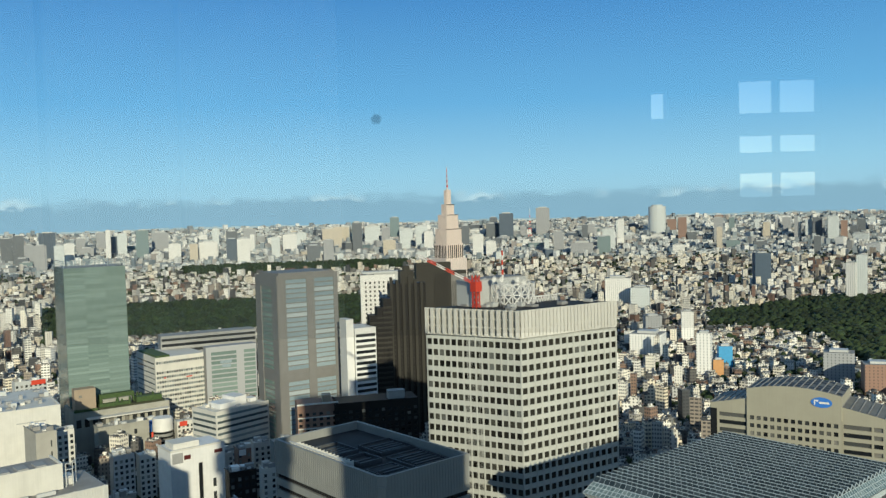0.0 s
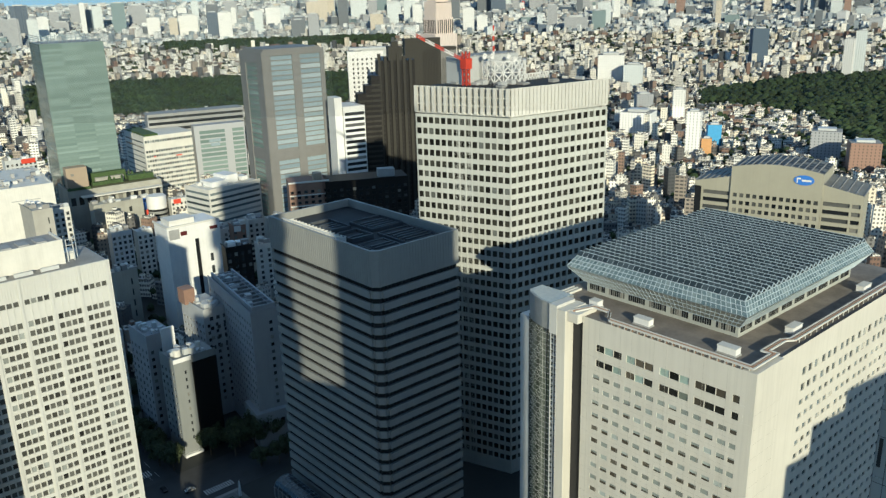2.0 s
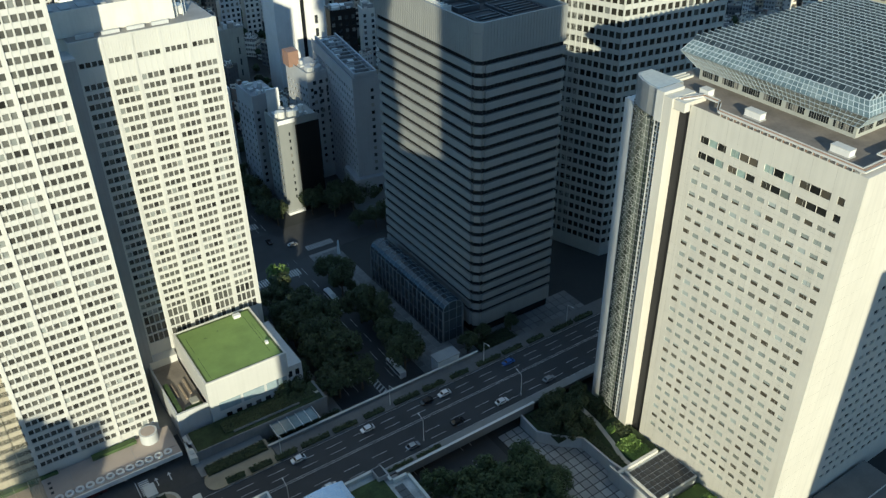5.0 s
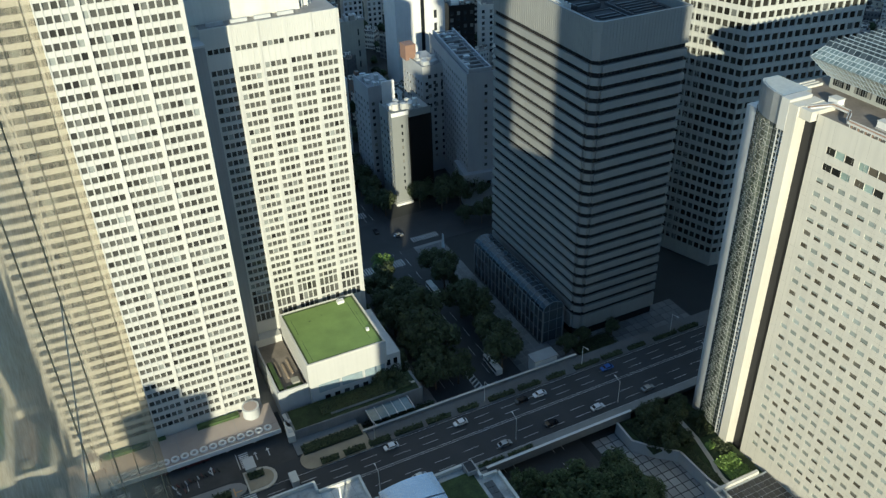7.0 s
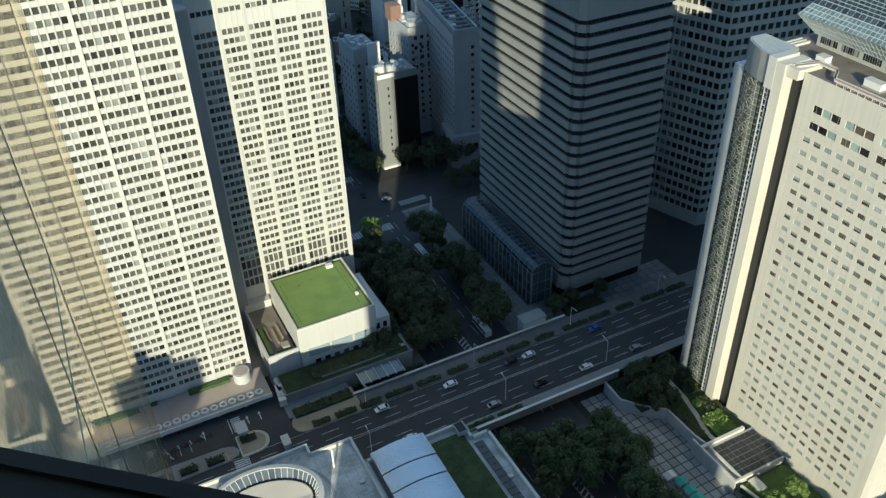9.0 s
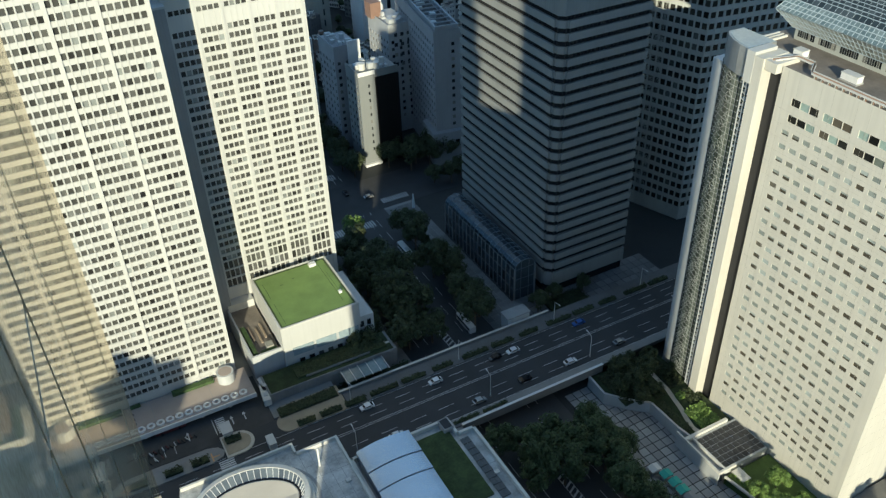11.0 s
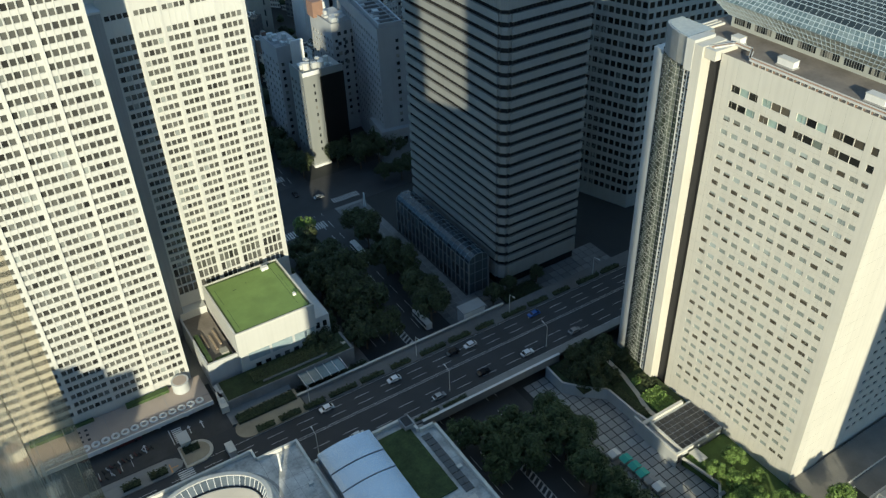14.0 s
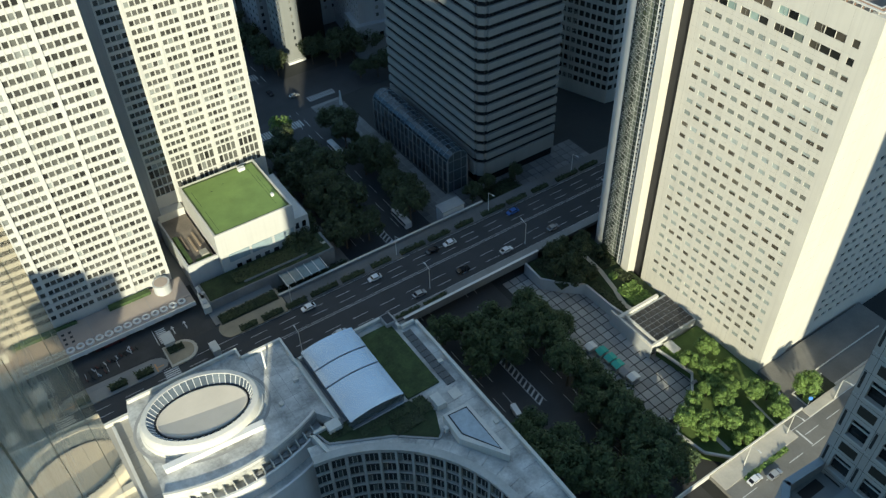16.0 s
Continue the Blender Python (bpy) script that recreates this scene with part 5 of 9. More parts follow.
mm.done("lane_lines", "paint", dm)
for i in range(22):
    sc_ = thing("scooter", (-14 + i * 1.9) if i < 9 else -3 + (i - 9) * 1.25, (190.6 if i < 9 else 193.4 + 0.12 * (i - 9)) + 0.25 * (i % 3), DECK, "small parked scooter on the driveway", "scooter", "parked scooters", turn=100 + 7 * (i % 4))
    sb = Mesh()
    sb.prism([(-0.75, -0.14), (0.55, -0.14), (0.75, 0.0), (0.55, 0.14), (-0.75, 0.14)], 0.3, 0.72)
    sb.box(0.42, 0.56, -0.3, 0.3, 0.95, 1.02)
    sb.box(0.46, 0.56, -0.05, 0.05, 0.7, 0.96)
    sb.done("body", ("black", "lightgrey", "maroon")[i % 3], sc_)
    for x_ in (-0.55, 0.6):
        wv = Mesh()
        wv.cyl(0, 0, 0.24, -0.06, 0.06, 10)
        w_ob = wv.done("wheel", "tyre", sc_)
        w_ob.location, w_ob.rotation_euler = (x_, 0, 0.24), (math.pi / 2, 0, 0)

# ---- assembly building: rings, vaulted roof, round court ----
AZ = 30.0
asm = thing("assembly_building", 0, 0, 0, "pale stone assembly building with terraces, vault and oval dome", "public building")
CU, CV, CR = 28.0, 73.0, 39.5
arc = [(CU + CR * math.cos(radians(a)), CV + CR * math.sin(radians(a))) for a in range(8, 112, 4)]
poly = [(78.6, 60), (78.6, 137), (73.6, 137), (73.6, 143), (44.2, 143), (44.2, 119.5), (36.4, 119.5)] + [p for p in arc[::-1] if p[0] > 36] + [(67.5, 60)]
bm = bmesh.new()
lo = [bm.verts.new((x, y, 0)) for x, y in poly]
hi = [bm.verts.new((x, y, AZ - 1.2)) for x, y in poly]
for i in range(len(poly)):
    j = (i + 1) % len(poly)
    bm.faces.new((lo[i], lo[j], hi[j], hi[i]))
bm.faces.new(hi)
bm.normal_update()
bmesh.ops.triangulate(bm, faces=[f for f in bm.faces if len(f.verts) > 4])
me = bpy.data.meshes.new("body")
bm.to_mesh(me)
bm.free()
me.materials.append(M["roofpale"])
body = new("body", me)
body.parent = asm
# rim wall round the roof
rim = Mesh()
for i in range(len(poly)):
    a, b = Vector((*poly[i], 0)), Vector((*poly[(i + 1) % len(poly)], 0))
    d = (b - a).normalized()
    n_ = Vector((d.y, -d.x, 0))
    L = (b - a).length
    rim.prism([tuple((a - n_ * 0.8)[:2]), tuple(a[:2]), tuple(b[:2]), tuple((b - n_ * 0.8)[:2])], AZ - 1.2, AZ)
rim.done("parapet", "offwhite", asm)
# curved court facade: piers, double windows, sills


def arc_block(r0, r1, a0, a1, z0_, z1_):
    mb = Mesh()
    p = [(CU + r_ * math.cos(radians(a)), CV + r_ * math.sin(radians(a))) for r_, a in ((r0, a1), (r0, (a0 + a1) / 2), (r0, a0), (r1, a0), (r1, (a0 + a1) / 2), (r1, a1))]
    mb.prism(p, z0_, z1_)
    return mb


for k in range(13):
    arc_block(CR - 0.95, CR + 0.1, 4.0 + k * 6, 5.0 + k * 6, 0, AZ - 0.4).done("pier", "courtstone", asm)
    for zz in range(6):
        zt_ = AZ - 1.3 - zz * 4.55
        arc_block(CR - 0.6, CR + 0.1, 5.0 + k * 6, 10 + k * 6, zt_ - 0.75, zt_).done("sill", "courtstone", asm)
        # black strip painted as the shade under the sill
        arc_block(CR - 0.7, CR - 0.6, 5.1 + k * 6, 9.9 + k * 6, zt_ - 0.95, zt_ - 0.75).done("shade_slot", "black", asm)
        for h in (5.15, 6.8, 8.45):
            arc_block(CR - 0.2, CR + 0.1, h + k * 6, h + 1.35 + k * 6, zt_ - 4.4, zt_ - 0.95).done("window", "courtpane", asm)
        for h in (6.55, 8.2):
            arc_block(CR - 0.4, CR + 0.1, h + k * 6, h + 0.22 + k * 6, zt_ - 4.55, zt_ - 0.75).done("mullion", "courtstone", asm)
    arc_block(CR - 1.2, CR + 0.9, 4 + k * 6, 10 + k * 6, AZ - 0.5, AZ + 0.1).done("cornice", "courtstone", asm)
    arc_block(CR + 0.9, CR + 4.6, 4.1 + k * 6, 9.9 + k * 6, AZ - 1.2, AZ - 0.9).done("roof_panel", "roofpale", asm)
# vaulted sheet roof in three steps
for k, (v0, v1, z) in enumerate(((134.1, 141.9, 32.1), (127.8, 134.0, 31.8), (115.2, 127.7, 31.5))):
    vm, seams = Mesh(), []
    n = 10
    for i in range(n):
        f0, f1 = i / n, (i + 1) / n
        h0, h1 = 1.5 * math.sin(math.pi * (0.12 + 0.76 * f0)), 1.5 * math.sin(math.pi * (0.12 + 0.76 * f1))
        ua, ub = 45.8 + 15.4 * f0, 45.8 + 15.4 * f1
        vm.face([(ua, v0, z + h0), (ub, v0, z + h1), (ub, v1, z + h1), (ua, v1, z + h0)])
        vm.face([(ua, v0, AZ - 1.2), (ub, v0, AZ - 1.2), (ub, v0, z + h1), (ua, v0, z + h0)])
        seams.append(((ua, v0 - 0.05, z + h0 + 0.05), (ua, v1, z + h0 + 0.05)))
    vm.face([(45.8, v1, AZ - 1.2), (45.8, v0, AZ - 1.2), (45.8, v0, z + 0.55), (45.8, v1, z + 0.55)])
    vm.weld().done("vault", "alu", asm, "silver vaulted sheet roof with seams")
    for p_, q_ in seams:
        sm_ = Mesh()
        sm_.bar(p_, q_, 0.02)
        sm_.done("seam", "alu", asm)
solid("lawn", "lawn", asm, (62.2, 71.8, 115, 140, AZ - 1.2, AZ - 0.7), label="roof garden lawn")
lt_ = Mesh()
lt_.prism([(38.5, 118.6), (39.5, 115.0), (53.5, 108.0), (62, 101), (63.4, 102), (66, 108), (62, 114.4), (46, 114.6), (44.6, 118.6)], AZ - 1.2, AZ - 0.75)
lt_.done("shrub_bed", "shrubs", asm, "dark shrub bed on the roof")
lt_ = Mesh()
for (ua, va), (ub, vb) in (((38.0, 118.8), (39.1, 114.6)), ((39.1, 114.6), (53.3, 107.5)), ((53.3, 107.5), (62.1, 100.4)), ((62.1, 100.4), (63.8, 101.6))):
    lt_.bar((ua, va, AZ - 0.9), (ub, vb, AZ - 0.9), 0.5)
lt_.done("bed_edge", "grey", asm)
for i in range(2):
    for j in range(10):
        solid("solar_panel", "pane_isl", asm, (73.0 + i * 1.3, 74.2 + i * 1.3, 113 + j * 2.2, 115.05 + j * 2.2, AZ - 1.15, AZ - 0.85))
sk = Mesh()
sk.prism([(65.8, 104.4), (65.2, 96.3), (72.3, 85.6), (73.2, 86.6), (73.0, 104.0)], AZ - 1.2, AZ + 1.5)
sk.done("skylight_kerb", "offwhite", asm)
for nm_, mt_, gr_, z_ in (("skylight_rim", "black", 0.0, 0.7), ("skylight_glass", "skyglass", 0.35, 0.76)):
    sk = Mesh()
    sk.prism([(66.7 + gr_, 103.6 - gr_), (66.4 + gr_, 97.0 + gr_ * 0.3), (71.9 - gr_ * 0.5, 87.8 + gr_ * 2), (72.1 - gr_, 103.1 - gr_)], AZ + z_ + 0.8, AZ + z_ + 0.86)
    sk.done(nm_, mt_, asm)
solid("hatch", "grey", asm, (70.3, 73.2, 138.6, 142.6, AZ - 1.2, AZ + 0.6))
solid("hatch_lid", "black", asm, (70.6, 72.9, 138.9, 142.3, AZ + 0.6, AZ + 0.7))
# oval hall
solid("roof_gutter", "grey", asm, (44.3, 45.7, 116, 142.5, AZ - 1.2, AZ - 1.0), label="narrow dark service gutter beside the vault")
each("gutter_post", "steel", asm, [(44.5, 44.6, 117 + i * 3.2, 117.1 + i * 3.2, AZ - 1.0, AZ + 0.1) for i in range(8)])
solid("gutter_rail", "steel", asm, (44.5, 44.6, 117, 139.6, AZ + 0.1, AZ + 0.18))
each("roof_joint", "grey", asm, [(73.8, 78.2, 64 + i * 6, 64.12 + i * 6, AZ - 1.19, AZ - 1.16) for i in range(12)] + [(66, 73, 108.0, 108.15, AZ - 1.19, AZ - 1.16)])
each("roof_unit", "offwhite", asm, [(66.5, 69, 107.5, 111.5, AZ - 1.2, AZ + 0.9), (71.8, 74.6, 108.2, 111.4, AZ - 1.2, AZ - 1.0), (64.4, 65.4, 101, 102.2, AZ - 1.2, AZ + 0.2)])
front = [(40.6 - i * 2.5, 119.3 + 0.0113 * (40.6 - i * 2.5 - 19.5) ** 2) for i in range(17)]
each("base_parapet", "offwhite", asm, [(32.6, 44.1, 150.9, 151.5, 29.8, 30.9), (43.5, 44.1, 119.6, 150.9, 29.8, 30.9), (32.0, 32.6, 151.5, 155, 29.8, 30.9), (2.4, 32.0, 154.4, 155, 29.8, 30.9)])
solid("base_mast", "white", asm, (36.3, 36.7, 144.6, 145.0, 29.8, 36.5))
solid("corner_block", "offwhite", asm, (40.6, 44.1, 116.6, 119.5, 0, 30.9))
each("corner_window", "pane_teal", asm, [(41.0 + i * 1.0, 41.6 + i * 1.0, 116.53, 116.62, 28.2 - k * 2.6, 29.9 - k * 2.6) for i in range(3) for k in range(4)])
OU, OV = 17.0, 140.0
base = Mesh()
base.prism([(2.2, 155.0), (0.9, 149.3), (0.4, 141.4), (1.4, 132.8)] + front[::-1] + [(44.1, 119.5), (44.1, 151.5), (32.6, 151.5), (32.6, 155.0)], 0, 29.8)
base.done("hall_base", "roofpale", asm)


def curve_strip(off0, off1, z0_, z1_, pts=front):
    """A band that follows the curved front of the hall."""
    mb = Mesh()
    a_, b_ = [(x, y - off0) for x, y in pts], [(x, y - off1) for x, y in pts]
    mb.prism(a_[::-1] + b_, z0_, z1_)
    return mb


curve_strip(-0.7, 0.0, 29.8, 30.7).done("front_parapet", "offwhite", asm)
curve_strip(0.05, 2.6, 0, 26.6).done("front_terrace", "roofpale", asm)
curve_strip(2.6, 3.2, 0, 27.6).done("terrace_wall", "white", asm)
curve_strip(3.25, 5.8, 0, 22.6).done("front_terrace", "roofpale", asm)
curve_strip(5.8, 6.4, 0, 23.6).done("terrace_wall", "white", asm)
for x, y in front[1:-1]:
    solid("terrace_divider", "offwhite", asm, (x - 0.12, x + 0.12, y - 2.6, y - 0.1, 26.6, 28.4))
for i, (x, y) in enumerate(front[2:9]):
    solid("terrace_planter", "grey", asm, (x + 0.5, x + 2.0, y - 1.5, y - 0.5, 26.6, 27.3))
rw_ = Mesh()
rw_.prism([(3.2, 130.6), (3.4, 128.9), (28.4, 127.2), (28.6, 128.9)], 29.8, 31.6)
rw_.done("stair_wall", "white", asm, "white sloping wall of an outdoor stair")
lowroof = Mesh()
lowroof.prism([(-44, 156), (-44, 112), (0.2, 112), (0.2, 124), (1.3, 132.8), (0.3, 141.4), (0.8, 149.3), (2.1, 155), (2.1, 156)], 0, 24)
lowroof.done("lower_roof", "lowerstone", asm, "beige paved lower roof")
each("lower_roof_joint", "grey", asm, [(-44, 0, 114 + i * 5, 114.14 + i * 5, 24.0, 24.03) for i in range(8)] + [(-43 + i * 6, -42.86 + i * 6, 112, 156, 24.0, 24.035) for i in range(7)])
each("lower_curb", "offwhite", asm, [(-3.4, -2.6, 113, 154, 24.0, 25.0), (-14, -13.2, 113, 150, 24.0, 25.2), (-44, 2.0, 155.2, 156, 24.0, 25.2)])


def oval(a, b, z, n=64, du=0.0, dv=0.0):
    """An oval ring, turned a little against the grid."""
    ct, st = 0.985, 0.174
    return [(OU + du + a * math.cos(2 * math.pi * k / n) * ct + b * math.sin(2 * math.pi * k / n) * st, OV + dv + b * math.sin(2 * math.pi * k / n) * ct - a * math.cos(2 * math.pi * k / n) * st, z) for k in range(n)]


def loft(rings_, mats, name, parent, cap=True, smooth=True, label=""):
    mb = Mesh()
    for r0, r1 in zip(rings_, rings_[1:]):
        n = len(r0)
        for k in range(n):
            j = (k + 1) % n
            mb.face([r0[k], r0[j], r1[j], r1[k]])
    if cap:
        mb.face(rings_[-1])
    return mb.done(name, mats, parent, label)


loft([oval(15.5, 12.0, 29.7), oval(15.4, 11.9, 31.0), oval(15.1, 11.6, 31.2), oval(14.7, 11.2, 33.2), oval(14.4, 10.9, 33.5)], "offwhite", "oval_drum", asm, False, label="white sloping oval drum")
loft([oval(14.4, 10.9, 33.5), oval(13.3, 9.6, 33.75), oval(13.2, 9.5, 33.6)], "offwhite", "oval_crest", asm, False, label="rounded crest of the oval drum")
for k in range(48):
    o1, o2 = oval(13.2, 9.5, 33.58, 48), oval(11.9, 7.7, 32.6, 48, 0.1, -0.9)
    j = (k + 1) % 48
    gp = Mesh()
    gp.face([o1[k], o1[j], o2[j], o2[k]])
    gp.done("glazing_pane", "ovalpane", asm)
    gp = Mesh()
    gp.bar(tuple(Vector(o1[k]) + Vector((0, 0, 0.06))), tuple(Vector(o2[k]) + Vector((0, 0, 0.06))), 0.17)
    gp.done("glazing_bar", "white", asm)
loft([oval(11.95, 7.75, 32.65, 64, 0.1, -0.9), oval(11.2, 6.9, 32.4, 64, 0.1, -1.1)], "black", "oval_gutter", asm, False, label="dark gutter ring")
loft([oval(11.3, 7.0, 32.2, 64, 0.1, -1.1), oval(11.3, 7.0, 33.0, 64, 0.1, -1.1), oval(11.0, 6.7, 33.1, 64, 0.1, -1.1)], "ovaldisc", "oval_roof", asm, False, label="beige oval roof folded along a shallow valley")
# valley shaped to put shade on the near half and sun on the far
dh = Mesh()


def disc_pt(th, side):
    x_, y_ = 11.05 * math.cos(th), 6.75 * math.sin(th) * side
    return (OU + 0.1 + x_ * 0.985 + y_ * 0.174, OV - 1.1 + y_ * 0.985 - x_ * 0.174, 33.1 - (0.0 if side else 0.75 * math.sin(th)))


for k in range(32):
    t0_, t1_ = math.pi * k / 32, math.pi * (k + 1) / 32
    dh.face([disc_pt(t0_, 1), disc_pt(t1_, 1), disc_pt(t1_, 0), disc_pt(t0_, 0)])
    dh.face([disc_pt(t0_, 0), disc_pt(t1_, 0), disc_pt(t1_, -1), disc_pt(t0_, -1)])
dh.weld()
dh.done("folded_roof", "ovaldisc", asm, "two slopes meeting in a shallow valley")
each("roof_joint", "grey", asm, [(32.8 + i * 2.8, 32.9 + i * 2.8, 126, 150.8, 29.8, 29.815) for i in range(4)] + [(32.8, 43.4, 128 + i * 4.5, 128.1 + i * 4.5, 29.8, 29.815) for i in range(5)])
each("roof_vent", "offwhite", asm, [(34.2, 35.2, 131, 132, 29.8, 30.6), (40.5, 41.8, 136, 137, 29.8, 30.5), (76, 77, 96, 97.2, AZ - 1.2, AZ - 0.5), (75.2, 76.6, 120, 121, AZ - 1.2, AZ - 0.4)])
ring_walk = loft([oval(16.4, 12.9, 29.82), oval(17.2, 13.7, 29.84)], "grey", "ring_gutter", asm, False, label="dark curved gutter round the drum")

# ---- the tall city hall around the camera: unseen boxes cut to shade the streets ----
LD = radians(LIGHT - GRID)        # light's bearing in grid metres


def P2(p, d):
    """Grid metres from p to the right of the light's way and d along it."""
    return (p * math.sin(LD) + d * math.cos(LD), -p * math.cos(LD) + d * math.sin(LD))


hall = thing("city_hall_tower", 0, 0, 0, "twin-towered grey stone city hall housing the viewing room", "city hall")
mb = Mesh()
for p0, p1, d0, d1, z0, z1 in ((-36, 10.4, -40, -3, 0, 166), (-28, 9.4, -40, -3, 166, 182), (-28, 8.2, -40, -3, 182, 197), (-28, 8.2, -40, -3, 210, 248), (9, 23.4, -34, -10, 0, 147), (23.4, 72, -40, 5, 0, 186), (23.4, 64.3, -40, 5, 186, 248), (-88.5, -28, -30, -3, 0, 58),
                               (-95, -88.5, -30, -3, 0, 78.5), (-101, -95, -30, -3, 0, 82.5), (-105, -101, -30, -3, 0, 86), (-109, -105, -30, -3, 0, 87), (-160, -109, -30, -3, 0, 77)):
    q = [P2(p0, d0), P2(p1, d0), P2(p1, d1), P2(p0, d1)]
    mb.prism(q, z0, z1)
mb.done("walls", "beige", hall)
# unseen stepped block added to cast the shadow on the beige tower
hall2 = thing("second_city_hall", 0, 0, 0, "stone-clad city office block with stepped top", "city hall")
mb = Mesh()
for p0, p1, z1 in ((122, 133, 132), (133, 150, 140), (150, 190, 146)):
    mb.prism([P2(p0, -40), P2(p1, -40), P2(p1, -5), P2(p0, -5)], 0, z1)
mb.done("walls", "beige", hall2)

# ---- far towers, parks and the city to the horizon ----


def polar(az, r):
    a = radians(az)
    return r * math.sin(a), r * math.cos(a)


def far_thing(name, az, r, label, category, group="", turn=0.0):
    x, y = polar(az, r)
    ob = new(name)
    ob.matrix_world = Matrix.Translation((x, y, 0)) @ pose(0, 0, 0, 0, 0, -az + turn)
    return tagged(ob, label, category, group)


KEEP = []       # (az, r, half width, half depth) left free of random buildings


def tower(az0, az1, r, top, skin, label, turn=0.0, depth=None, name="high_rise", roof="roofgrey", z_off=0.0):
    """A far tower between two bearings: shell, storey bands and a plant room."""
    az = (az0 + az1) / 2
    w = 2 * r * math.tan(radians((az1 - az0) / 2))
    d = depth or w * 0.8
    t = far_thing(name, az, r + d / 2, label, "high-rise", "far towers", turn)
    mb = Mesh()
    mb.prism([(-w / 2, -d / 2), (w / 2, -d / 2), (w / 2, d / 2), (-w / 2, d / 2)], 0, top, 0, 1)
    mb.done("shell", [M[skin], M[roof]], t)
    solid("plant_room", "lightgrey", t, (-w * 0.3, w * 0.3, -d * 0.25, d * 0.3, top, top + max(2.0, w * 0.08)))
    KEEP.append((az, r + d / 2, w / 2 + 6, d / 2 + 6))
    return t, w, d


def elev(el, r):
    return 202 + r * math.tan(radians(el))


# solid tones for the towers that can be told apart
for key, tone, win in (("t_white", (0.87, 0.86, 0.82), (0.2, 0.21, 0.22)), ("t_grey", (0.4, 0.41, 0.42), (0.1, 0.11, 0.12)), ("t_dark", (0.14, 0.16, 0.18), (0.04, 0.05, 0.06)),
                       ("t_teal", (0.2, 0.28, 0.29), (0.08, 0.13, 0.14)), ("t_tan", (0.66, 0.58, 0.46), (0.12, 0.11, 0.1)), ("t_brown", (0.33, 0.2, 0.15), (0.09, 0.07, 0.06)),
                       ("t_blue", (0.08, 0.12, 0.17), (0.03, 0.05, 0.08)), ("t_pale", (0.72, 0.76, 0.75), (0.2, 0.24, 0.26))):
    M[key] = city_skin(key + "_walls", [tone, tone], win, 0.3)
    # far copy: tone lifted towards grey, haze painted in
    M[key + "_h"] = city_skin(key + "_haze_toned_walls", [tuple(k * 0.92 + 0.04 for k in tone), tuple(k * 0.85 + 0.04 for k in tone)], win, 0.26, 0.7)


def corner_box(name, az0, azc, az1, r, top, label, theta=25.0, category="building"):
    """Root at the near corner; x runs along the face to its right, y along the face to its left."""
    x, y = polar(azc, r)
    ob = new(name)
    ob.matrix_world = Matrix.Translation((x, y, 0)) @ pose(0, 0, 0, 0, 0, -azc + theta)
    tagged(ob, label, category)
    w = (az1 - azc) * math.pi / 180 * r / math.cos(radians(theta))
    d = max(12.0, (azc - az0) * math.pi / 180 * r / max(0.1, math.sin(radians(theta))))
    KEEP.append((azc + (az1 - azc) / 2, r + 20, w / 2 + 10, d / 2 + 22))
    return ob, w, d


def front(root, w, z0, z1, cols, rows, wall, run, depth=0.3, **kw):
    return window_wall(root, (0, 0, 0), (1, 0, 0), (0, -1, 0), w, z0, z1, cols, rows, wall, run, run, depth, 0, "front_wall", **kw)


def side(root, d, z0, z1, cols, rows, wall, run, depth=0.3, **kw):
    return window_wall(root, (0, d, 0), (0, -1, 0), (-1, 0, 0), d, z0, z1, cols, rows, wall, run, run, depth, 0, "side_wall", **kw)


def roof_clutter(root, x0_, x1_, y0_, y1_, z, n, seed):
    """Machines, ducts and low sheds scattered on a flat roof."""
    rq = random.Random(seed)
    for k in range(n):
        x, y = rq.uniform(x0_, x1_), rq.uniform(y0_, y1_)
        a_, b_, h_ = rq.uniform(1.2, 5), rq.uniform(1.2, 5), rq.uniform(0.8, 3.4)
        solid("roof_unit", rq.choice(("lightgrey", "offwhite", "grey", "roofgrey", "white")), root, (x, x + a_, y, y + b_, z, z + h_))


# green glass tower
t, w, d = corner_box("glass_tower", -25.18, -24.6, -20.94, 786, 169, "tall pale green glass curtain-wall tower", 8, "office tower")
rows = [(12 + i * 2.05, 13.85 + i * 2.05) for i in range(74)]
front(t, w, 0, 164, spans(0.3, w / 3 - 0.3, 0.1, 3), rows, "greenframe", "curtain", 0.05)
side(t, d, 0, 164, spans(0.5, (d - 1) / 2 - 0.2, 0.1, 2), rows, "greenframe", "curtain", 0.05)
solid("body", "grey", t, (0.6, w - 0.2, 0.6, d, 0, 163.5))
cage = Mesh()
for i in range(15):
    x = i * (w - 0.4) / 14
    cage.box(x, x + 0.4, 0, 0.4, 164, 170)
    cage.box(x, x + 0.4, d - 0.4, d, 164, 170)
for z in (166, 168, 169.6):
    cage.box(0, w, 0, 0.4, z, z + 0.4)
    cage.box(0, 0.4, 0.4, d, z, z + 0.4)
cage.done("roof_cage", "curtain_blue", t)
# grey tower with two glass bays
t, w, d = corner_box("grey_tower", -12.89, -11.4, -7.23, 650, 158, "grey panelled tower with tall striped glass bays", 24, "office tower")
TZ = 158.0
rows = [(8 + i * 3.75, 10.9 + i * 3.75) for i in range(18)] + [(84 + i * 3.75, 86.9 + i * 3.75) for i in range(19)]
front(t, w, 0, TZ, [(w * 0.13, w * 0.47), (w * 0.6, w * 0.93)], rows, "towergrey", "curtain_blue", 0.3)
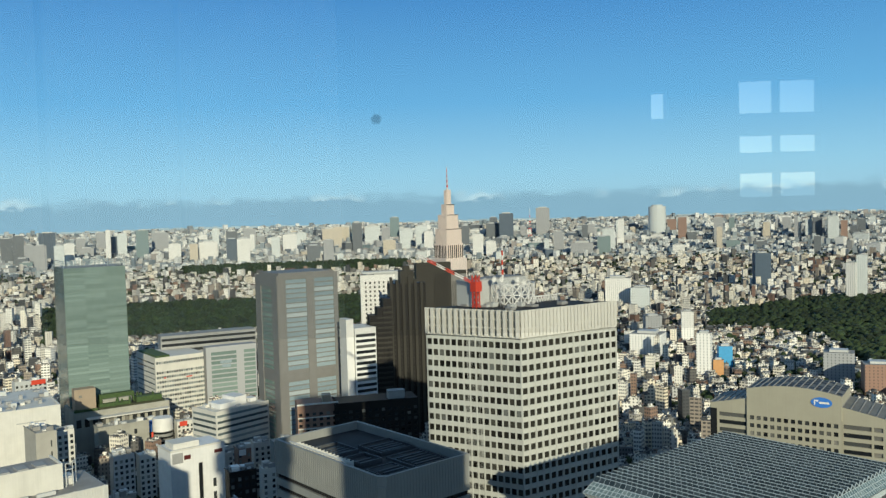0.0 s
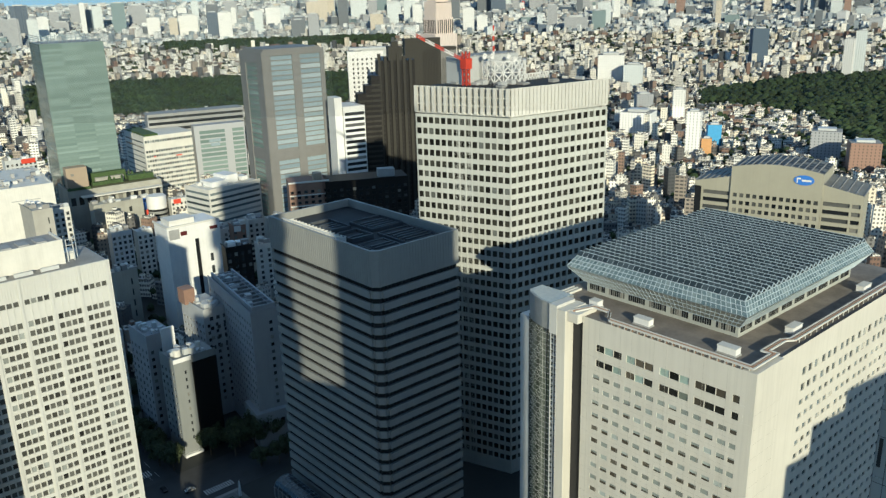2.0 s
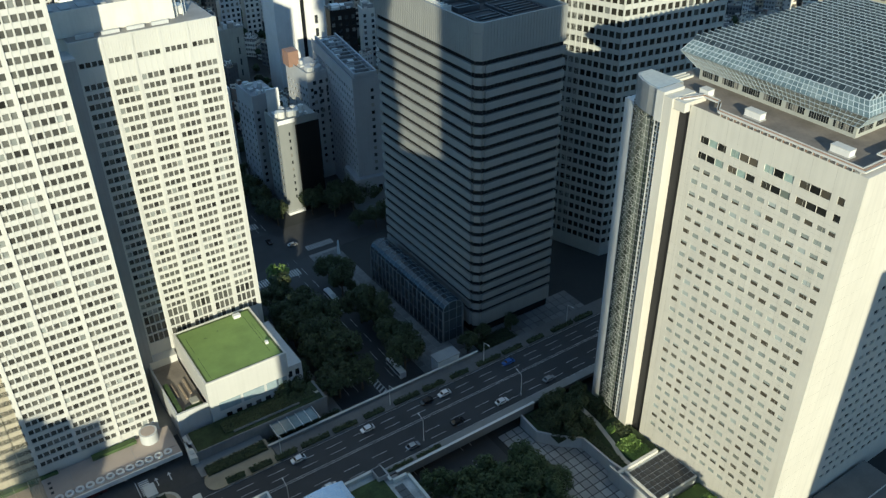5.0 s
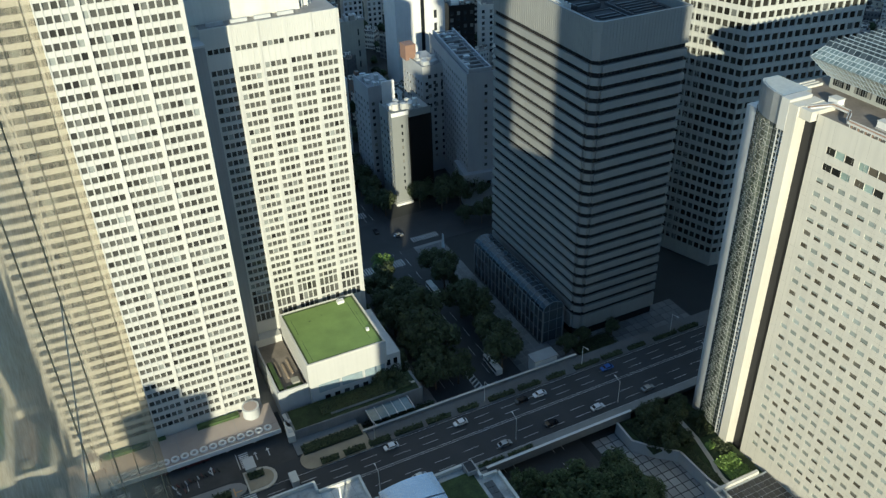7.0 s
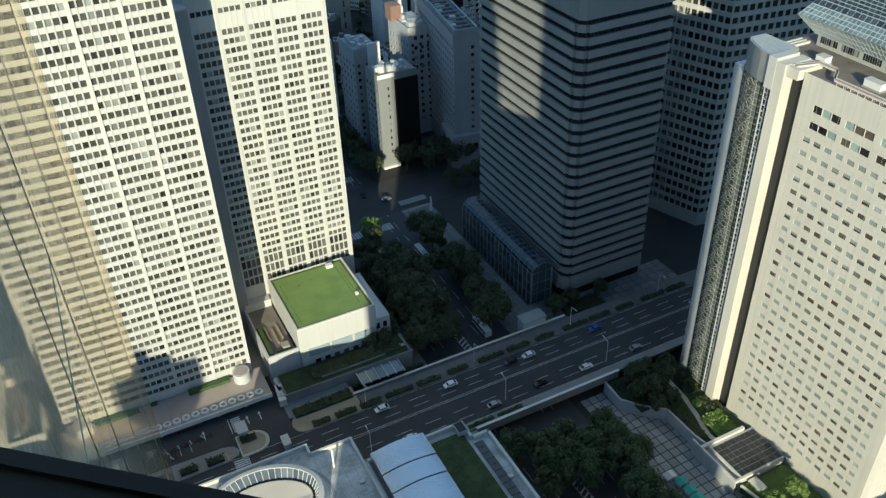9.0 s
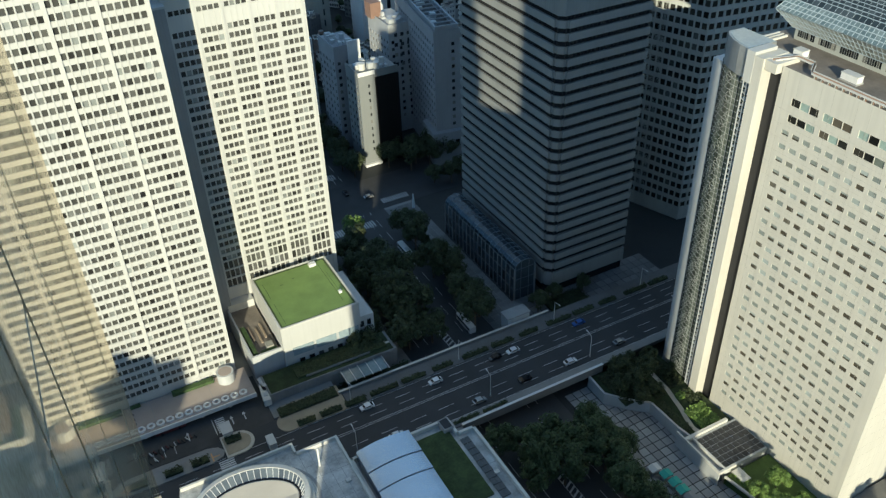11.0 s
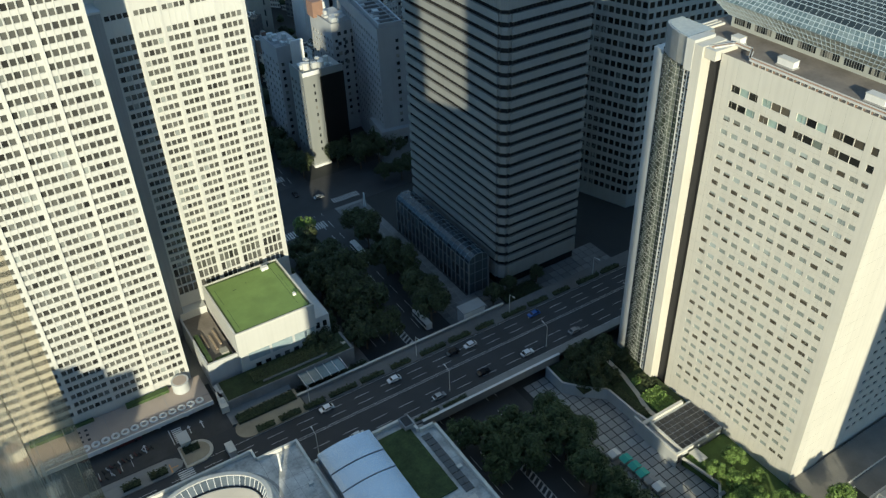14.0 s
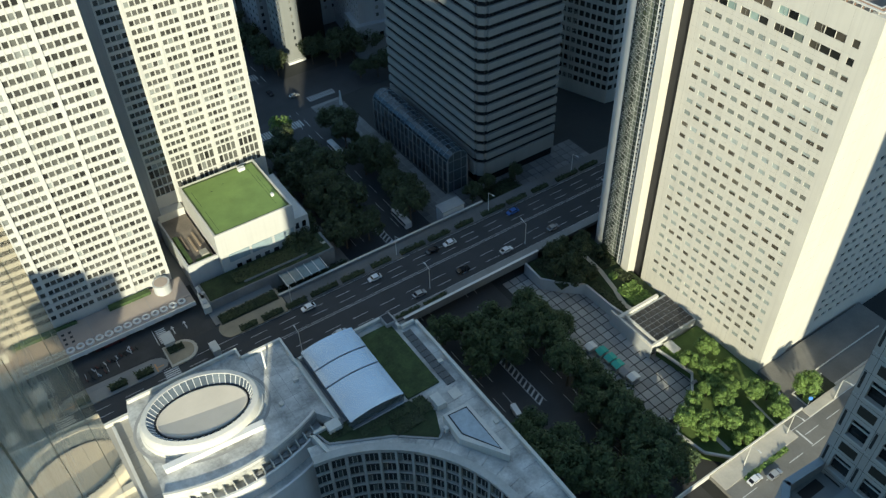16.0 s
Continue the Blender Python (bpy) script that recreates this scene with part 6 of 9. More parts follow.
side(t, d, 0, TZ, [(d * 0.25, d * 0.75)], rows, "towergrey", "curtain", 0.3)
fr = Mesh()
for a, b in ((0, w * 0.13), (w * 0.47, w * 0.6), (w * 0.93, w)):
    fr.box(a, b, -0.5, 0, 0, TZ)
fr.box(w * 0.13, w * 0.47, -0.5, 0, TZ - 3.2, TZ)
fr.box(w * 0.6, w * 0.93, -0.5, 0, TZ - 3.2, TZ)
fr.box(w * 0.13, w * 0.93, -0.45, 0, 76, 81.5)
fr.box(-0.5, 0, 0, d * 0.25, 0, TZ)
fr.box(-0.5, 0, d * 0.75, d, 0, TZ)
fr.box(-0.5, 0, d * 0.25, d * 0.75, TZ - 9, TZ)
fr.done("grey_frame", "towergrey", t)
solid("body", "towergrey", t, (0.5, w, 0.5, d, 0, TZ - 0.4))
solid("roof_rim", "towergrey", t, (2, w - 2, 2, d - 2, TZ - 0.4, TZ + 1.6))

# station buildings, decks, low blocks between
t, w, d = corner_box("department_store", -20.6, -19.4, -16.2, 850, 70, "white gridded department store building", 18, "store")
front(t, w, 0, 70, spans(1.0, 1.9, (w - 2 - 20 * 1.9) / 19, 20), [(17 + i * 4.6, 19.4 + i * 4.6) for i in range(9)] + [(63.5, 66)], "offwhite", "pane_teal_isl")
side(t, d, 0, 70, [(3, d - 3)], [(18 + i * 5, 19.6 + i * 5) for i in range(10)], "offwhite", "pane_teal_isl")
each("sign_bar", "red", t, [(w * 0.16, w * 0.2, -0.3, -0.1, 49, 50.4), (w * 0.6, w * 0.72, -0.3, -0.1, 47.6, 48.8)])
solid("roof_garden", "hedge", t, (2, w * 0.3, 2, d - 2, 69.8, 71.6))
solid("body", "offwhite", t, (0.5, w, 0.5, d, 0, 69.8))
t, w, d = corner_box("department_store", -16.4, -16.2, -12.9, 848, 77, "grey glazed store front beside the white one", 12, "store")
front(t, w, 0, 77, [(w * 0.1, w * 0.6), (w * 0.75, w * 0.98)], [(10 + i * 4.5, 13.2 + i * 4.5) for i in range(14)], "t_grey", "curtain")
solid("body", "grey", t, (0.5, w, 0.5, d, 0, 76.8))
each("screen", "curtain_blue", t, [(w * 0.27, w * 0.5, -0.6, -0.2, 60, 63), (w * 0.3, w * 0.48, -0.6, -0.2, 56, 59)])
t, w, d = corner_box("car_park_deck", -19.2, -19.0, -12.8, 905, 84, "long grey roof deck above the stores", 8, "building")
front(t, w, 0, 83, [(1, w - 1)], [(66, 69), (72, 75), (78, 80.5)], "grey", "pane_isl")
solid("body", "grey", t, (0.5, w, 0.5, d, 0, 83.4))
t, w, d = corner_box("terrace_building", -24.8, -24.4, -18.5, 760, 46, "low station building with planted roof terrace", 10, "building")
front(t, w, 0, 43, spans(2, 4, (w - 4 - 12 * 4) / 11, 12), [(30, 37)], "shadedeck", "pane_isl", 1.0)
solid("body", "shadedeck", t, (1.1, w, 1.1, d + 16, 0, 42.5))
solid("deck_canopy", "offwhite", t, (10, w - 2, -8, 0, 37.2, 38.2))
solid("terrace", "soil", t, (3, w - 3, 4, d + 10, 42.5, 44))
solid("stair_house", "tan", t, (2, 19, 4, 15, 44, 62))
solid("stair_window", "pane", t, (5.5, 8, 3.9, 4.1, 55, 57))
each("planter", "hedge", t, [(22, 48, 5, 10, 44, 46.6), (24, 53, 14, 20, 45, 53), (53, 75, 6, 13, 44, 48.5), (1, 20, 1.2, 3.8, 43, 44.8)])
solid("upper_terrace", "shadedeck", t, (26, 50, 10, 13.5, 44, 49.5))
for k_ in range(30):
    cx_, cy_ = 3 + (k_ * 7.7) % (w - 8), 5 + (k_ * 4.3) % 16
    clump_ = Mesh()
    clump_.cyl(cx_, cy_, 1.5 + (k_ % 3) * 0.5, 44, 47.5 + (k_ % 4), 7, 0.6)
    clump_.done("shrub", "hedge", t)
t, w, d = corner_box("banded_office", -17.3, -15.7, -12.1, 631, 62, "low cream office with long window bands", 34, "office")
front(t, w, 0, 60, [(1, w - 1)], [(12 + i * 4.4, 13.9 + i * 4.4) for i in range(11)], "offwhite", "pane_teal_isl")
side(t, d, 0, 60, [(1, d - 1)], [(12 + i * 4.4, 13.9 + i * 4.4) for i in range(11)], "offwhite", "pane_teal_isl")
solid("body", "offwhite", t, (0.6, w, 0.6, d, 0, 59.8))
solid("roof_plant", "white", t, (9, w * 0.5, 8, d - 8, 60, 64), (w * 0.5, w * 0.72, 10, d - 5, 60, 66.5), (w - 10, w - 4, 10, 18, 60, 63))
solid("roof_kerb", "offwhite", t, (0, w, 0, 0.5, 59.95, 61), (0, 0.5, 0.5, d, 59.95, 61))
roof_clutter(t, 2, w - 4, 2, d - 3, 59.8, 16, 8)
t, w, d = corner_box("white_hall", -29.5, -29.0, -25.1, 616, 80, "blank cream hall wall in full sun", 5, "building")
solid("body", "offwhite", t, (0, w, 0, d + 20, 0, 79.3))
solid("ledge", "offwhite", t, (0, w, -0.4, 0, 79.0, 80.0), (0, 0.8, 0, d + 20, 79.3, 80.0), (w - 0.8, w, 0, d + 20, 79.3, 80.0))
solid("groove", "grey", t, (w * 0.35, w * 0.78, -0.06, 0, 70.2, 70.7))
WHITE_HALL = (t, w, d)
# white hotel, striped block, brown towers
t, w, d = corner_box("white_hotel", -5.84, -5.8, -2.6, 760, 150, "slim white hotel tower with tiny windows", 4, "hotel tower")
front(t, w * 0.75, 0, 148, spans(4, 1.5, 2.6, 7), [(20 + i * 4, 22 + i * 4) for i in range(31)], "white", "pane_isl")
solid("body", "white", t, (0.4, w * 0.75, 0.4, d, 0, 147.8))
solid("rear_slab", "lightgrey", t, (w * 0.3, w, 3, d, 0, 149))
solid("roof_plate", "lightgrey", t, (2, w + 1, 1, d, 149, 151))
t, w, d = corner_box("striped_block", -7.21, -6.3, -4.83, 640, 123, "white block with curved corner and dark window bands", 22, "office")
front(t, w, 0, 116, [(w * 0.06, w * 0.97)], [(10 + i * 4.3, 12.4 + i * 4.3) for i in range(24)], "white", "pane_isl")
solid("body", "white", t, (0.4, w, 0.4, d, 0, 115.6))
solid("blank_tower", "white", t, (-6, 0, 2, 16, 0, 123))
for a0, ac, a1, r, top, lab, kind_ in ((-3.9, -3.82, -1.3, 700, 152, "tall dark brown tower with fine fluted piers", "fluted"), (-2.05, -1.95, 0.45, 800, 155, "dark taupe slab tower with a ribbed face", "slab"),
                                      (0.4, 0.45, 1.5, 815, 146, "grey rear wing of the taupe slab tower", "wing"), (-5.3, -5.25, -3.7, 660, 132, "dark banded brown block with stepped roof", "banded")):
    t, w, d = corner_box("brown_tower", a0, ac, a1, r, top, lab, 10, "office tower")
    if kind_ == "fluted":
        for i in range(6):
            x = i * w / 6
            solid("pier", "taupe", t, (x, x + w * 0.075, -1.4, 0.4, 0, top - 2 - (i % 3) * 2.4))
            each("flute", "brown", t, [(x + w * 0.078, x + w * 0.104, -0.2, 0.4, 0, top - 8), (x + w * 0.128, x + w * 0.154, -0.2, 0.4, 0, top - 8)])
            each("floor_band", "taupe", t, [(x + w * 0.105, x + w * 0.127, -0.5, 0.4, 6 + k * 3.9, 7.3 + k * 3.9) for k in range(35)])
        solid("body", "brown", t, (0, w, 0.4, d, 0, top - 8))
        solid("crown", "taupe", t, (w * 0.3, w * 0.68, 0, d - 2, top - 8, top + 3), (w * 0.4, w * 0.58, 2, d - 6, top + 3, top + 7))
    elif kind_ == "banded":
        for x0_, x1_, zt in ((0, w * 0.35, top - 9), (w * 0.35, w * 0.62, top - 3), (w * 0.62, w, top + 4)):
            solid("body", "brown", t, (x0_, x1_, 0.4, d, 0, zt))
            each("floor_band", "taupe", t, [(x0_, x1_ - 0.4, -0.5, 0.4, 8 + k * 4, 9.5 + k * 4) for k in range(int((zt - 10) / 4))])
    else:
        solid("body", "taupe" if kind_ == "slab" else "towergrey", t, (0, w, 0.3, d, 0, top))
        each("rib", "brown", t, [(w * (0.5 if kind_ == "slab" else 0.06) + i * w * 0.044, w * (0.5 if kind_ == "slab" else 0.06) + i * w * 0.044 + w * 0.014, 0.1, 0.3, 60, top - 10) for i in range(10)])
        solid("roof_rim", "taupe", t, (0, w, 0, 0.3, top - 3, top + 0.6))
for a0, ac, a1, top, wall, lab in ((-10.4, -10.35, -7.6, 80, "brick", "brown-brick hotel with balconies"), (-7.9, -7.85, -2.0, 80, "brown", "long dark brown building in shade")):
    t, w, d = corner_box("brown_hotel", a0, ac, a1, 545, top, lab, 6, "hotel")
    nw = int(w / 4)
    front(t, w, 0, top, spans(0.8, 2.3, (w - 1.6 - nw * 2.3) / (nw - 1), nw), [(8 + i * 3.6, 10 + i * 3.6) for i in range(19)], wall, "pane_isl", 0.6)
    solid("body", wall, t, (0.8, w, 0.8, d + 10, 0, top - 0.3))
    if wall == "brick":
        each("balcony", "offwhite", t, [(0.2, w - 0.2, -0.7, -0.02, 6.6 + i * 7.2, 7.3 + i * 7.2) for i in range(10)])
        solid("roof_rim", "offwhite", t, (-0.3, w + 0.3, -0.8, 0.5, top, top + 0.9))
    solid("roof_house", "tan" if wall == "brick" else "grey", t, (w * 0.65, w * 0.85, 3, 10, top - 0.3, top + 5))

# white block with a dark slot and red signs
t, w, d = corner_box("white_store", -19.6, -18.7, -15.15, 500, 69, "white store block with a dark vertical slot", 20, "store")
front(t, w, 0, 69, [(w * 0.5, w * 0.58)], [(6, 60)], "white", "band", 0.8)
solid("body", "white", t, (0.9, w, 0.9, d, 0, 68.8))
each("window_column", "pane_isl", t, [(w * 0.76, w * 0.82, -0.05, 0.1, 20 + i * 8, 25 + i * 8) for i in range(4)])
each("sign_bar", "maroon", t, [(w * 0.24, w * 0.36, -0.3, -0.05, 63.5, 66), (w * 0.8, w * 0.95, -0.3, -0.05, 64, 66)])
solid("sign_panel", "grey", t, (w * 0.03, w * 0.22, -0.25, -0.05, 62, 68))
solid("roof_kerb", "offwhite", t, (0, w, 0, 0.6, 68.8, 70), (0, 0.6, 0.6, d, 68.8, 70), (4, w * 0.6, 6, d - 4, 68.8, 72))

roof_clutter(WHITE_HALL[0], 2, WHITE_HALL[1] - 4, 3, WHITE_HALL[2] + 12, 79.3, 22, 4)
for az0_, azc_, az1_, r_, top_, lab_, mt_, sg_ in ((-27.8, -27.6, -25.8, 800, 67, "pale street building with a red rooftop sign", "lightgrey", ("red", 0.5, 0.95)), (-27.3, -26.6, -25.4, 560, 75, "tan flat-roofed block with a cluttered roof", "lowerstone", None), (-25.5, -25.4, -24.4, 590, 68, "small cream block beside the white hall", "offwhite", None),
                                                  (-23.3, -23.0, -19.9, 712, 39, "long parking deck with a pale parapet", "shadedeck", None), (-20.3, -20.2, -19.5, 742, 34, "narrow grey street building with a blue sign", "grey", ("blue", 0.2, 0.9)),
                                                  (-18.3, -18.2, -16.6, 735, 32, "low cream street building with balconies", "offwhite", ("red", 0.1, 0.4)), (-16.6, -16.4, -15.2, 700, 30, "cream block with a pale front", "white", None), (-14.6, -14.4, -13.5, 700, 34, "low block with a red front", "brick", None),
                                                  (-25.9, -25.8, -24.5, 430, 60, "low grey block with a cluttered roof", "grey", None), (-24.4, -24.3, -22.4, 395, 46, "low pale block with a machine-filled roof", "offwhite", None),
                                                  (-22.6, -22.5, -20.9, 520, 40, "low brown-grey street building", "shadedeck", None), (-15.1, -15.0, -13.2, 470, 62, "dark office block behind the white store", "brown", None),
                                                  (-13.4, -13.2, -11.4, 690, 34, "small white building by the tracks", "white", None),
                                                  (-17.0, -16.8, -15.8, 572, 43, "small white block in front of the banded office", "white", None), (-15.7, -15.5, -14.7, 588, 41, "cream block with a cluttered roof and small windows", "offwhite", None),
                                                  (-14.6, -14.4, -13.5, 575, 46, "red-brown shop building with a flat roof", "brick", ("white", 0.1, 0.6)), (-13.4, -13.3, -12.2, 592, 45, "cream corner block with window rows", "offwhite", None),
                                                  (-12.1, -12.0, -10.9, 572, 50, "pale shop building with a stepped roof", "lowerstone", None), (-13.0, -12.8, -11.9, 545, 40, "low white block with roof machines", "offwhite", None),
                                                  (-22.4, -22.2, -20.9, 600, 44, "grey block with a gravel roof and vents", "lightgrey", None), (-20.8, -20.6, -19.6, 610, 40, "cream block with a machine-filled roof", "offwhite", None)):
    t, w, d = corner_box("street_building", az0_, azc_, az1_, r_, top_, lab_, 14, "building")
    n_ = max(2, int(w / 3.4)) if mt_ != "white" else 3
    if mt_ in ("white", "lowerstone", "shadedeck"):
        solid("front_wall", mt_, t, (0, w, 0, 0.5, 0, top_))
        each("window_column", "pane_isl", t, [(w * 0.7, w * 0.76, -0.05, 0.1, top_ - 9 - i * 7, top_ - 5 - i * 7) for i in range(4)])
    else:
        front(t, w, 0, top_, spans(0.8, 1.9, (w - 1.6 - n_ * 1.9) / (n_ - 1), n_), [(top_ - 5 - i * 3.8, top_ - 2.8 - i * 3.8) for i in range(8)][::-1], mt_, "pane_isl")
    solid("body", mt_, t, (0.5, w, 0.5, d, 0, top_ - 0.4))
    solid("roof_kerb", mt_, t, (0, w, 0, 0.4, top_ - 0.05, top_ + 0.7), (0, 0.4, 0.4, d, top_ - 0.05, top_ + 0.7))
    roof_clutter(t, 1, w - 3, 2, d - 3, top_ - 0.4, 9, int(r_))
    if sg_:
        solid("sign", sg_[0], t, (w * sg_[1], w * sg_[2], -0.4, -0.1, top_ - 9 if sg_[2] < 0.2 else top_ - 3.6, top_ + 0.4))

rs_t = far_thing("round_store", -19.1, 740, "white drum-cornered store with dark bands and a red side sign", "store")
rm = Mesh()
rm.cyl(0, 0, 8.3, 0, 26, 28)
rm.done("drum", "greytile", rs_t)
rm = Mesh()
rm.cyl(0, 0, 8.4, 26, 36, 28)
rm.cyl(0, 0, 7.4, 36, 36.8, 28)
rm.done("drum_top", "white", rs_t, "blank white top of the drum")
for z_ in range(4, 26, 4):
    rm = Mesh()
    rm.cyl(0, 0, 8.45, z_, z_ + 1.6, 28)
    rm.done("window_band", "band", rs_t)
solid("side_sign", "red", rs_t, (-9.2, -7.6, -6.0, -4.0, 14, 26))
solid("blue_sign", "blue", rs_t, (-12.5, -8.8, -4, -2, 26, 32))
KEEP.append((-19.1, 740, 16, 16))

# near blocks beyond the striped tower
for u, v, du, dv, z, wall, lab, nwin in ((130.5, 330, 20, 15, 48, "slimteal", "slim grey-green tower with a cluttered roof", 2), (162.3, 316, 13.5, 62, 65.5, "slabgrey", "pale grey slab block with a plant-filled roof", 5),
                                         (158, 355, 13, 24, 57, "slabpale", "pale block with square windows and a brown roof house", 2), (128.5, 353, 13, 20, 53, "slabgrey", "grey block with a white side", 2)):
    t = thing("city_block", u, v, 0, lab, "building", "blocks beyond the crossing", turn=-9.5 if nwin == 5 else 0)
    sel = [(du * 0.62, du * 0.62 + 1.5)] if nwin == 5 else spans(1.5, 1.5, (du - 3 - 1.5 * max(2, nwin + 1)) / max(1, nwin), nwin + 1)
    if u == 130.5:
        sel = [(4.6, 5.5)]
    front(t, du, 0, z, sel, [(8 + i * 3.6, 9.7 + i * 3.6) for i in range(int((z - 11) / 3.6))], wall, "pane_isl", 0.3)
    side(t, dv, 0, z, spans(1.2, 1.4, (dv - 2.4 - 1.4 * int(dv / 3.4)) / (int(dv / 3.4) - 1), int(dv / 3.4)), [(8 + i * 3.6, 9.7 + i * 3.6) for i in range(int((z - 11) / 3.6))], wall, "pane_isl", 0.3)
    solid("body", wall, t, (0.6, du, 0.6, dv, 0, z - 0.6))
    rnd = random.Random(int(u * 7))
    for _ in range(12):
        x, y = rnd.uniform(1.5, du - 4), rnd.uniform(1.5, dv - 4)
        solid("roof_unit", "lightgrey", t, (x, x + rnd.uniform(1, 3.2), y, y + rnd.uniform(1, 4), z - 0.6, z + rnd.uniform(0.2, 2.2)))
    solid("roof_kerb", wall, t, (0, du, 0, 0.4, z - 0.05, z + 0.5), (0, 0.4, 0.4, dv, z - 0.05, z + 0.5))
    if nwin == 5:
        solid("roof_rim", wall, t, (1.2, du - 1.2, 1.2, 2.0, z, z + 2.2), (1.2, 2.0, 2.0, dv - 2, z, z + 2.2), (du - 2.0, du - 1.2, 2.0, dv - 2, z, z + 2.2))
        each("roof_frame", wall, t, [(2.0, du - 2.0, 6 + i * 5, 6.5 + i * 5, z + 1.7, z + 2.2) for i in range(11)])
        solid("base_wing", wall, t, (-2.5, du + 3, -3, 14, 0, 17))
        each("base_window", "pane", t, [(0.5 + i * 4, 2.5 + i * 4, -3.06, -2.9, 10, 12.5) for i in range(4)])
        solid("roof_floor", "black", t, (2.0, du - 2, 2.0, dv - 2, z - 0.6, z - 0.5))
    if u == 130.5:
        solid("dark_wing", "brown", t, (8.2, 20.05, -0.3, 6, 0, z - 3))
        solid("white_rim", "white", t, (-0.2, 8.2, -0.25, 0, z - 1.4, z + 0.6))
        solid("base_rim", "white", t, (-0.3, 8.4, -1.2, 0, 0.4, 1.6))
        for cx_, cy_, cr_d in ((11, 4, 1.5), (15.5, 8, 1.2), (4.5, 6, 1.7)):
            tank = Mesh()
            tank.cyl(cx_, cy_, cr_d, z - 0.6, z + 2.4, 16)
            tank.done("roof_tank", "offwhite", t)
    if u == 158:
        solid("roof_house", "brick", t, (-2.0, 3.6, 15, 22, z - 0.6, z + 7))
        each("wall_window", "pane", t, [(3.0 + i * 3.4, 4.7 + i * 3.4, -0.06, 0.1, z - 6 - k_ * 5, z - 4.2 - k_ * 5) for i in range(3) for k_ in range(4)])
    if u == 128.5:
        solid("white_side", "white", t, (7.0, 13.4, -0.4, 0.6, z - 16, z + 2.0))

# arched office with a blue oval sign
t = far_thing("arched_office", 22.6, 452, "beige office block with curved grey roof and blue oval sign", "office", turn=-11)
KEEP.append((22.6, 470, 75, 40))
half, mid_ = 42.0, 22.5
EZ = 104.0


def arch_roof(name, xa, xb, z0, z1, mat, yb=30):
    mb = Mesh()
    n = 14
    for i in range(n):
        f0, f1 = i / n, (i + 1) / n
        h0, h1 = z0 + (z1 - z0) * math.sin(math.pi * (0.22 + 0.56 * f0)), z0 + (z1 - z0) * math.sin(math.pi * (0.22 + 0.56 * f1))
        xa_, xb_ = xa + (xb - xa) * f0, xa + (xb - xa) * f1
        mb.face([(xa_, 0, h0), (xb_, 0, h1), (xb_, yb, h1), (xa_, yb, h0)])
        mb.face([(xa_, 0, EZ - 9), (xb_, 0, EZ - 9), (xb_, 0, h1 + 0.4), (xa_, 0, h0 + 0.4)], 1)
        if i in (0, n - 1):
            xe, he = (xa_, h0) if i == 0 else (xb_, h1)
            mb.face([(xe, 0, EZ - 9), (xe, 0, he), (xe, yb, he), (xe, yb, EZ - 9)], 1)
        sm_ = Mesh()
        sm_.bar((xa_, 0.3, h0 + 0.1), (xa_, yb, h0 + 0.1), 0.5)
        sm_.done("roof_seam", "roofgrey", t)
    mb.done(name, ["archroof", "olive", "steel"], t)


arch_roof("centre_roof", -mid_, mid_, EZ - 2.2, EZ + 5.6, "grey")
roof_grid = Mesh()
for k in range(5):
    for i in range(14):
        f0, f1 = (i + 0.12) / 14, (i + 0.88) / 14
        q_ = [(f, EZ - 2.1 + 7.8 * math.sin(math.pi * (0.22 + 0.56 * f))) for f in (f0, f1)]
        y_ = 4 + k * 5.2
        if (i * 5 + k * 3) % 4:
            roof_grid.face([(-mid_ + 2 * mid_ * q_[0][0], y_, q_[0][1]), (-mid_ + 2 * mid_ * q_[1][0], y_, q_[1][1]), (-mid_ + 2 * mid_ * q_[1][0], y_ + 3.8, q_[1][1]), (-mid_ + 2 * mid_ * q_[0][0], y_ + 3.8, q_[0][1])])
roof_grid.done("roof_panel", "black", t, "dark panels set in the curved roof", kind="stuff")
for s in (-1, 1):
    mb = Mesh()
    xs = (-mid_ - 19, -mid_) if s < 0 else (mid_, mid_ + 19)
    zl, zr = (EZ - 6.2, EZ - 2.2) if s < 0 else (EZ - 2.2, EZ - 6.2)
    mb.face([(xs[0], 1, zl), (xs[1], 1, zr), (xs[1], 30, zr), (xs[0], 30, zl)])
    mb.face([(xs[0], 1, EZ - 9), (xs[1], 1, EZ - 9), (xs[1], 1, zr), (xs[0], 1, zl)], 1)
    for k in range(6):
        f = k / 5
        sm_ = Mesh()
        sm_.bar((xs[0] + 19 * f, 1, zl + (zr - zl) * f + 0.1), (xs[0] + 19 * f, 30, zl + (zr - zl) * f + 0.1), 0.5)
        sm_.done("roof_seam", "roofgrey", t)
    mb.done("wing_roof", ["archroof", "olive", "steel"], t)
prow = [(5 + i * 4.1, 7.2 + i * 4.1) for i in range(22)]
window_wall(t, (-mid_, 0, 0), (1, 0, 0), (0, -1, 0), mid_ * 2, 0, EZ - 9, spans(1.5, 2.1, (mid_ * 2 - 3 - 13 * 2.1) / 12, 13), prow, "olive", "pane", "pane_isl", 0.5, 120, "centre_wall")
for x0_, x1_ in ((-mid_ - 19, -mid_), (mid_, mid_ + 19)):
    window_wall(t, (x0_, 1, 0), (1, 0, 0), (0, -1, 0), 19, 0, EZ - 9, [(4.5, 18.4)] if x0_ < 0 else [(0.6, 13), (14, 18)], prow, "olive", "pane", "pane_isl", 0.8, 0, "wing_wall")
solid("body", "olive", t, (-mid_ - 18, mid_ + 18, 1.9, 30, 0, EZ - 9.2))
